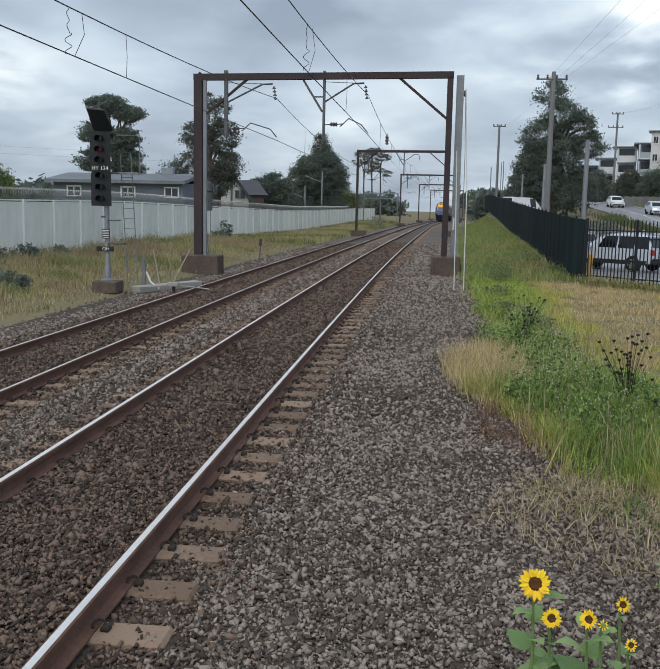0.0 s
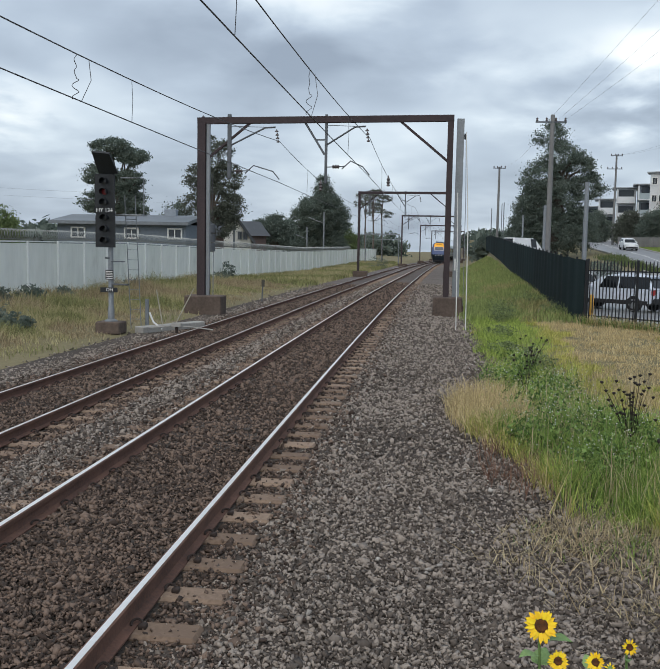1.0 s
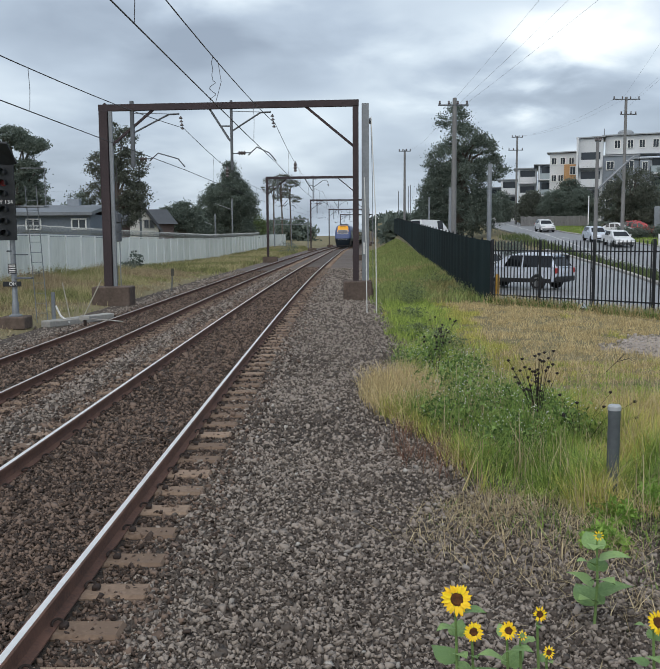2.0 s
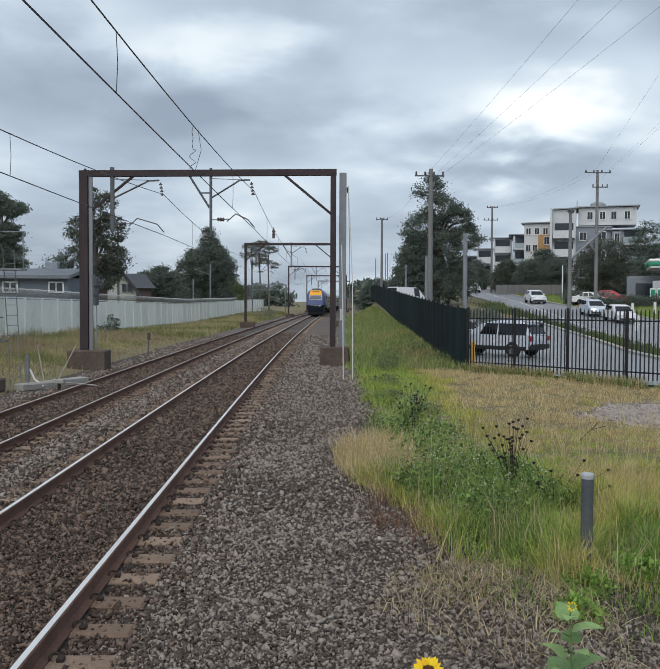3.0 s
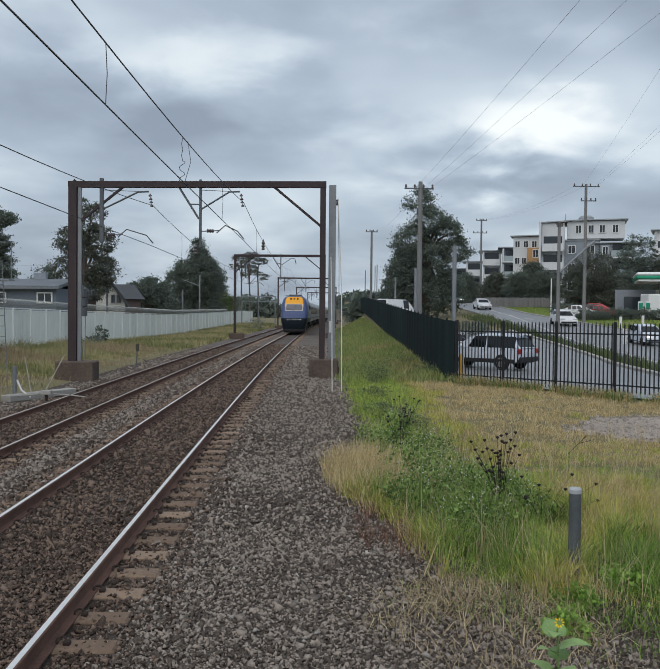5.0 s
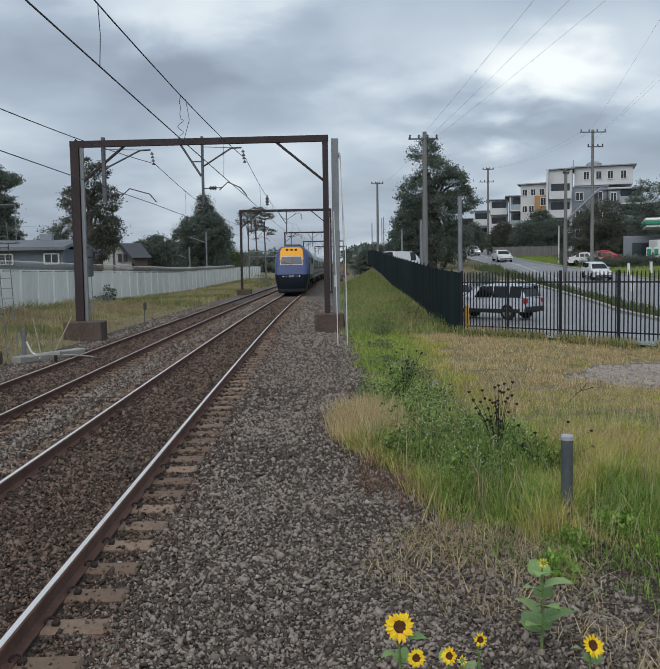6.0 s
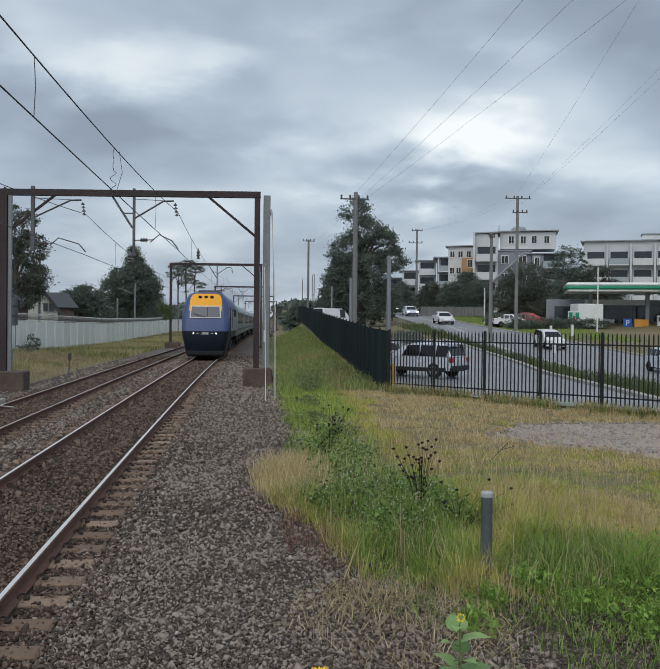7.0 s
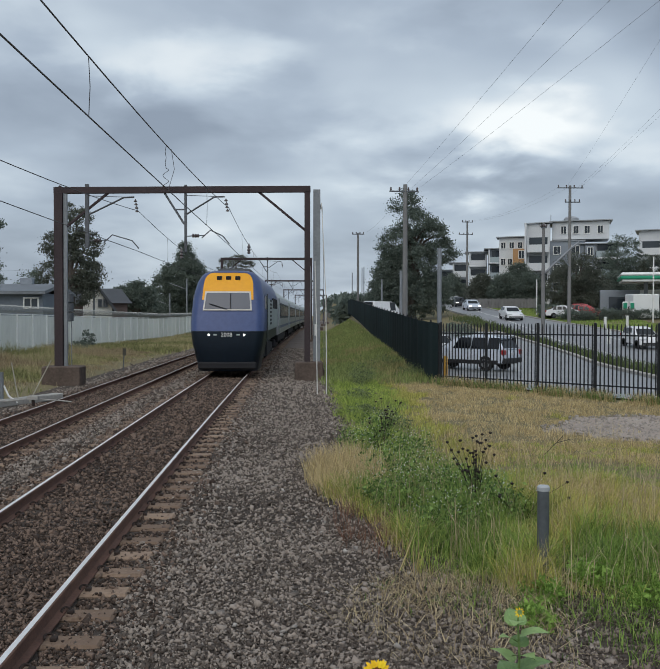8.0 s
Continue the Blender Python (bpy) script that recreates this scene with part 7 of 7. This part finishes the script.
def sunflower(x, y, z, r, seed, label, leaf=0.13, leaves=7, petals=34, bud=False, turn=0.0):
    g = random.Random(seed)
    gz = ground_z(x, y)
    f = thing("sunflower", label, "sunflower", pose(x, y, gz), group="sunflowers")
    h = z - gz
    part("stem", Shape().tube([(0.0, 0.05, 0), (0.01, 0.04, h * 0.5), (0, 0.045, h * 0.9), (0, 0.02, h)], [0.010, 0.008, 0.006, 0.005], 8), STEM, f)
    for k in range(leaves):
        a = k * 137.5 + g.uniform(-20, 20)
        zk = h * (0.22 + 0.66 * k / max(1, leaves - 1))
        s = leaf * g.uniform(0.75, 1.2) * (1.1 - 0.35 * k / leaves)
        ob = new("leaf", LEAF_MESH)
        ob.parent = f
        ob.matrix_basis = Matrix.Translation((0, 0.045, zk)) @ pose(0, 0, 0, 0, 0, a) @ pose(0, 0, 0, g.uniform(5, 30)) @ pose(0, 0.02, 0) @ Matrix.Scale(s, 4)
    head = Matrix.Translation((0, 0, h)) @ pose(0, 0, 0, 68 + g.uniform(-8, 8), 0, turn + g.uniform(-12, 12))
    face = part("flower_head", Shape().lathe((0, 0, 0), [(r * 0.2, -r * 0.35), (r * 0.5, -r * 0.2), (r * 0.52, 0.0)], 16), STEM, f, m=head)
    part("disc", Shape().lathe((0, 0, 0.001), [(r * 0.43, -r * 0.05), (r * 0.43, r * 0.06), (r * 0.30, r * 0.13), (r * 0.1, r * 0.10)], 18), DISC if not bud else STEM, face)
    for k in range(petals):
        ob = new("petal", PETAL_MESH)
        ob.parent = face
        ob.matrix_basis = pose(0, 0, r * (0.02 + 0.06 * (k % 2)), 0, 0, 360 * k / petals + g.uniform(-6, 6)) @ pose(0, 0, 0, g.uniform(-10, 14)) @ Matrix.Scale(r * g.uniform(0.86, 1.12), 4)
    return f


sunflower(0.56, 4.12, 0.50, 0.074, 1, "large open yellow sunflower with a dark brown centre", 0.15, 8)
sunflower(0.64, 4.10, 0.345, 0.046, 2, "small open yellow sunflower below a taller one", 0.10, 6, 26)
sunflower(0.80, 4.05, 0.375, 0.044, 3, "small yellow sunflower facing sideways", 0.15, 9, 24, turn=-35)
sunflower(0.86, 4.03, 0.36, 0.026, 8, "half-open green and yellow sunflower bud", 0.06, 3, 9, True)
sunflower(0.98, 4.20, 0.39, 0.040, 4, "small ragged yellow sunflower on a thin stem", 0.07, 5, 14)
sunflower(0.98, 4.00, 0.29, 0.030, 5, "little young sunflower low among leaves", 0.08, 5, 12)
sunflower(1.60, 5.30, 0.40, 0.035, 6, "tall leafy sunflower with an opening green bud", 0.20, 10, 9, True)
sunflower(1.56, 4.20, 0.345, 0.066, 7, "yellow sunflower leaning over dark soil", 0.14, 7, 22, turn=15)


# ---- sleepers and clips ----
def sleeper_mesh():
    return Shape().box((0, 0, -0.10), (2.5, 0.235, 0.20), 0.022).mesh("sleeper", SLEEPER, 0)


def clip_mesh():
    pts = []
    for i in range(15):
        a = -0.6 + 4.4 * i / 14
        pts.append((0.045 + 0.034 * math.cos(a), 0.036 * math.sin(a) * (1.15 if i > 7 else 1.0), 0.022 + 0.018 * math.sin(a * 0.9)))
    return Shape().tube(pts, 0.0095, 5).box((0.085, 0, 0.012), (0.05, 0.06, 0.035), 0.006).mesh("clip", CLIP, 50)


SLEEPER_MESH, CLIP_MESH = sleeper_mesh(), clip_mesh()
for (track, u0, z0), y_from, count, clips in zip(TRACKS, (2.25, 2.5), (300, 170), (46, 46)):
    g = random.Random(5)
    for k in range(count):
        y = y_from + 0.6 * k + g.uniform(-0.012, 0.012)
        a = heading(y)
        ob = new("sleeper", SLEEPER_MESH)
        ob.parent = track
        ob.matrix_basis = pose(bend(y) + u0 * math.cos(a) + g.uniform(-0.02, 0.02), y, z0 - 0.156, 0, 0, -math.degrees(a) + g.uniform(-0.4, 0.4))
        if k < clips:
            for s in (-0.7525, 0.7525):
                for e in (-1, 1):
                    c = new("clip", CLIP_MESH)
                    c.parent = ob
                    c.matrix_basis = pose(s + e * 0.045, 0, 0.002, 0, 0, 0 if e > 0 else 180)

# ---- loose ballast ----
def stones(name, pts, sizes, mat, label, seed):
    g = np.random.default_rng(seed)
    n = len(pts)
    cube = np.array([(x, y, z) for x in (-1, 1) for y in (-1, 1) for z in (-1, 1)], float)
    quads = np.array([(0, 1, 3, 2), (4, 6, 7, 5), (0, 4, 5, 1), (2, 3, 7, 6), (0, 2, 6, 4), (1, 5, 7, 3)])
    v = np.repeat(cube[None], n, 0) * (0.55 + 0.45 * g.random((n, 8, 1))) + g.normal(size=(n, 8, 3)) * 0.20
    v[:, :, 0] += v[:, :, 2] * g.normal(size=(n, 1)) * 0.25
    v *= (0.5 + 0.7 * g.random((n, 1, 3))) * np.array((1.2, 1.0, 0.62))
    q = g.normal(size=(n, 4)) * np.array((1, 0.5, 0.5, 1))
    q /= np.linalg.norm(q, axis=1)[:, None]
    w, x, y, z = q.T
    r = np.stack([1 - 2 * (y * y + z * z), 2 * (x * y - z * w), 2 * (x * z + y * w), 2 * (x * y + z * w), 1 - 2 * (x * x + z * z), 2 * (y * z - x * w), 2 * (x * z - y * w), 2 * (y * z + x * w), 1 - 2 * (x * x + y * y)], 1).reshape(n, 3, 3)
    v = np.einsum("nij,nkj->nki", r, v) * np.asarray(sizes)[:, None, None] + np.asarray(pts)[:, None, :]
    f = (np.arange(n)[:, None, None] * 8 + quads[None]).reshape(-1, 4)
    return tagged(bulk(name, v.reshape(-1, 3), f, mat), label, "ballast", kind="stuff")


g = np.random.default_rng(3)
grey_p, grey_s, rust_p, rust_s = [], [], [], []
for y0, y1, density, size in ((3.0, 6.5, 2400, 0.0160), (6.5, 10, 1600, 0.0178), (10, 15, 640, 0.0215), (15, 24, 420, 0.0255), (24, 38, 230, 0.031), (38, 66, 90, 0.042)):
    n = int((y1 - y0) * 11.4 * density)
    xs, yy, pick, jit, sz = g.uniform(-8.9, 2.5, n), g.uniform(y0, y1, n), g.random(n), g.normal(size=n), g.random(n)
    for x, y, p, j, s in zip(xs, yy, pick, jit, sz):
        if x < -0.56 * y - 0.6 or x > 0.56 * y + 0.6:
            continue
        b = bend(y)
        u = x - b
        if x > along(EDGE_X, y) + 0.35 * p * p + 0.1 * j:
            continue
        if y < 9 and x > along(EDGE_X, y) - 0.75 and p < 0.5:
            continue
        if u < -8.3 + 0.3 * j:
            continue
        on_rail = min(abs(u + 1.7575), abs(u + 3.2625), abs(u + 5.3475), abs(u + 6.8525))
        if on_rail < 0.095:
            continue
        near_track = u > -4.2
        c, first = (-2.51, 2.25) if near_track else (-6.10, 2.5)
        d = abs(u - c)
        ph = ((y - first) / 0.6 + 0.5) % 1.0 - 0.5
        if d < 1.27 and abs(ph) * 0.6 < 0.135 and d > 0.70 and p > (0.18 if near_track and u > c else 0.72):
            continue
        size_k = size * (0.55 + 0.9 * s * s + (0.5 if s > 0.985 else 0))
        z = ground_z(x, y) + 0.004 + 0.009 * j + (0.02 if 0.70 < d < 1.27 and abs(ph) * 0.6 < 0.135 else 0)
        rusty = (d < 1.15 + 0.25 * j) if near_track else d < 1.45 + 0.25 * j
        (rust_p if rusty else grey_p).append((x, y, z))
        (rust_s if rusty else grey_s).append(size_k)
stones("ballast_stones", grey_p, grey_s, STONE, "loose grey crushed stone beside and between the tracks", 31)
stones("ballast_stones", rust_p, rust_s, STONE_RUSTY, "rust-stained crushed stone between the rails", 32)
pale = [(float(x), float(y), ground_z(float(x), float(y)) + 0.03) for x, y in zip(g.uniform(-1.2, 1.4, 70), g.uniform(3.5, 14, 70)) if x < along(EDGE_X, float(y))]
stones("ballast_stones", pale, [0.017 + 0.009 * (i % 3) / 2 for i in range(len(pale))], material("pale_stone", (0.42, 0.39, 0.355), (0.30, 0.275, 0.25), 0.9, by="island", spread=0.6), "a few paler stones lying on the ballast", 33)

spot = [(float(x), float(y)) for x, y in zip(g.uniform(5, 13.5, 9000), g.uniform(14.4, 24, 9000)) if gravel_spot(float(x), float(y)) < 1.25]
stones("gravel_stones", [(x, y, ground_z(x, y) + 0.018) for x, y in spot], [0.013 + 0.030 * float(v) ** 3 for v in g.random(len(spot))], material("gravel_stone", (0.42, 0.375, 0.34), (0.25, 0.22, 0.195), 0.9, by="island", spread=0.7), "loose stones on the bare gravel patch", 34)

clod = [(float(x), float(y)) for x, y in zip(g.uniform(0.9, 4.6, 16000), g.uniform(3.6, 8.8, 16000)) if along(EDGE_X, float(y)) - 0.8 < x < along(EDGE_X, float(y)) + 2.2 and patchy(float(x), float(y), 1.3, 71) > -0.35]
stones("soil_stones", [(x, y, ground_z(x, y) + 0.006) for x, y in clod], [0.007 + 0.014 * float(v) ** 2 for v in g.random(len(clod))], material("soil_stone", (0.22, 0.18, 0.145), (0.06, 0.047, 0.037), 0.92, 0, 9, 0.5, 0.2, by="island", spread=0.7), "small stones and clods strewn over dark soil", 35)
soil_straw = scatter(5200, 1.4, 4.4, 4.6, 8.4, lambda x, y: max(0, patchy(x, y, 1.1, 81) + 0.15) * 1.5, 81, 0.10)
grass("dead_straw", soil_straw, [0.17] * len(soil_straw), 0.0034, STRAW, "flattened dead straw over dark soil", 1.3, 1.6, 82)


# ---- what moves ----
TRAIN_Y = ((0.0, 203.0), (1.2, 177.0), (2.3, 153.0), (3.5, 127.0), (4.2, 112.0), (5.3, 89.0), (6.0, 74.2), (6.5, 63.2), (7.0, 52.9), (7.5, 43.6), (8.0, 34.2))


def on_track(y, length):
    """Pose of a vehicle whose nose is at y on the near track."""
    a, b = y + length * 0.2, y + length * 0.8
    xa, xb = bend(a) - 2.51, bend(b) - 2.51
    turn = math.atan2(xb - xa, b - a)
    return pose(xa - math.tan(turn) * (a - y), y, 0.0, 0, 0, -math.degrees(turn))


def motions():
    times = [0.25 * i for i in range(33)]
    nose = [float(np.interp(t, [a for a, _ in TRAIN_Y], [b for _, b in TRAIN_Y])) for t in times]
    fit3 = np.polyfit(times, nose, 3)
    nose = [float(np.polyval(fit3, t)) for t in times]
    walk(LOCO, [(t, on_track(y, 17.3)) for t, y in zip(times, nose)])
    for k, c in enumerate(COACHES):
        walk(c, [(t, on_track(y + 17.6 + 24.2 * k, 24.0)) for t, y in zip(times, nose)])
    for c, y35, lane in TRAFFIC:
        rows = []
        for t in (0.0, 1.0, 2.0, 3.0, 4.0, 5.0, 6.0, 7.0, 8.0):
            y = y35 - 7.7 * (t - 3.5)
            g0, g1 = along(ROAD_Z, y + 0.5), along(ROAD_Z, y + 4.0)
            rows.append((t, pose(lane, y, along(ROAD_Z, y) + 0.04, math.degrees(math.atan2(g1 - g0, 3.5)), 0, 0)))
        walk(c, rows)


motions()
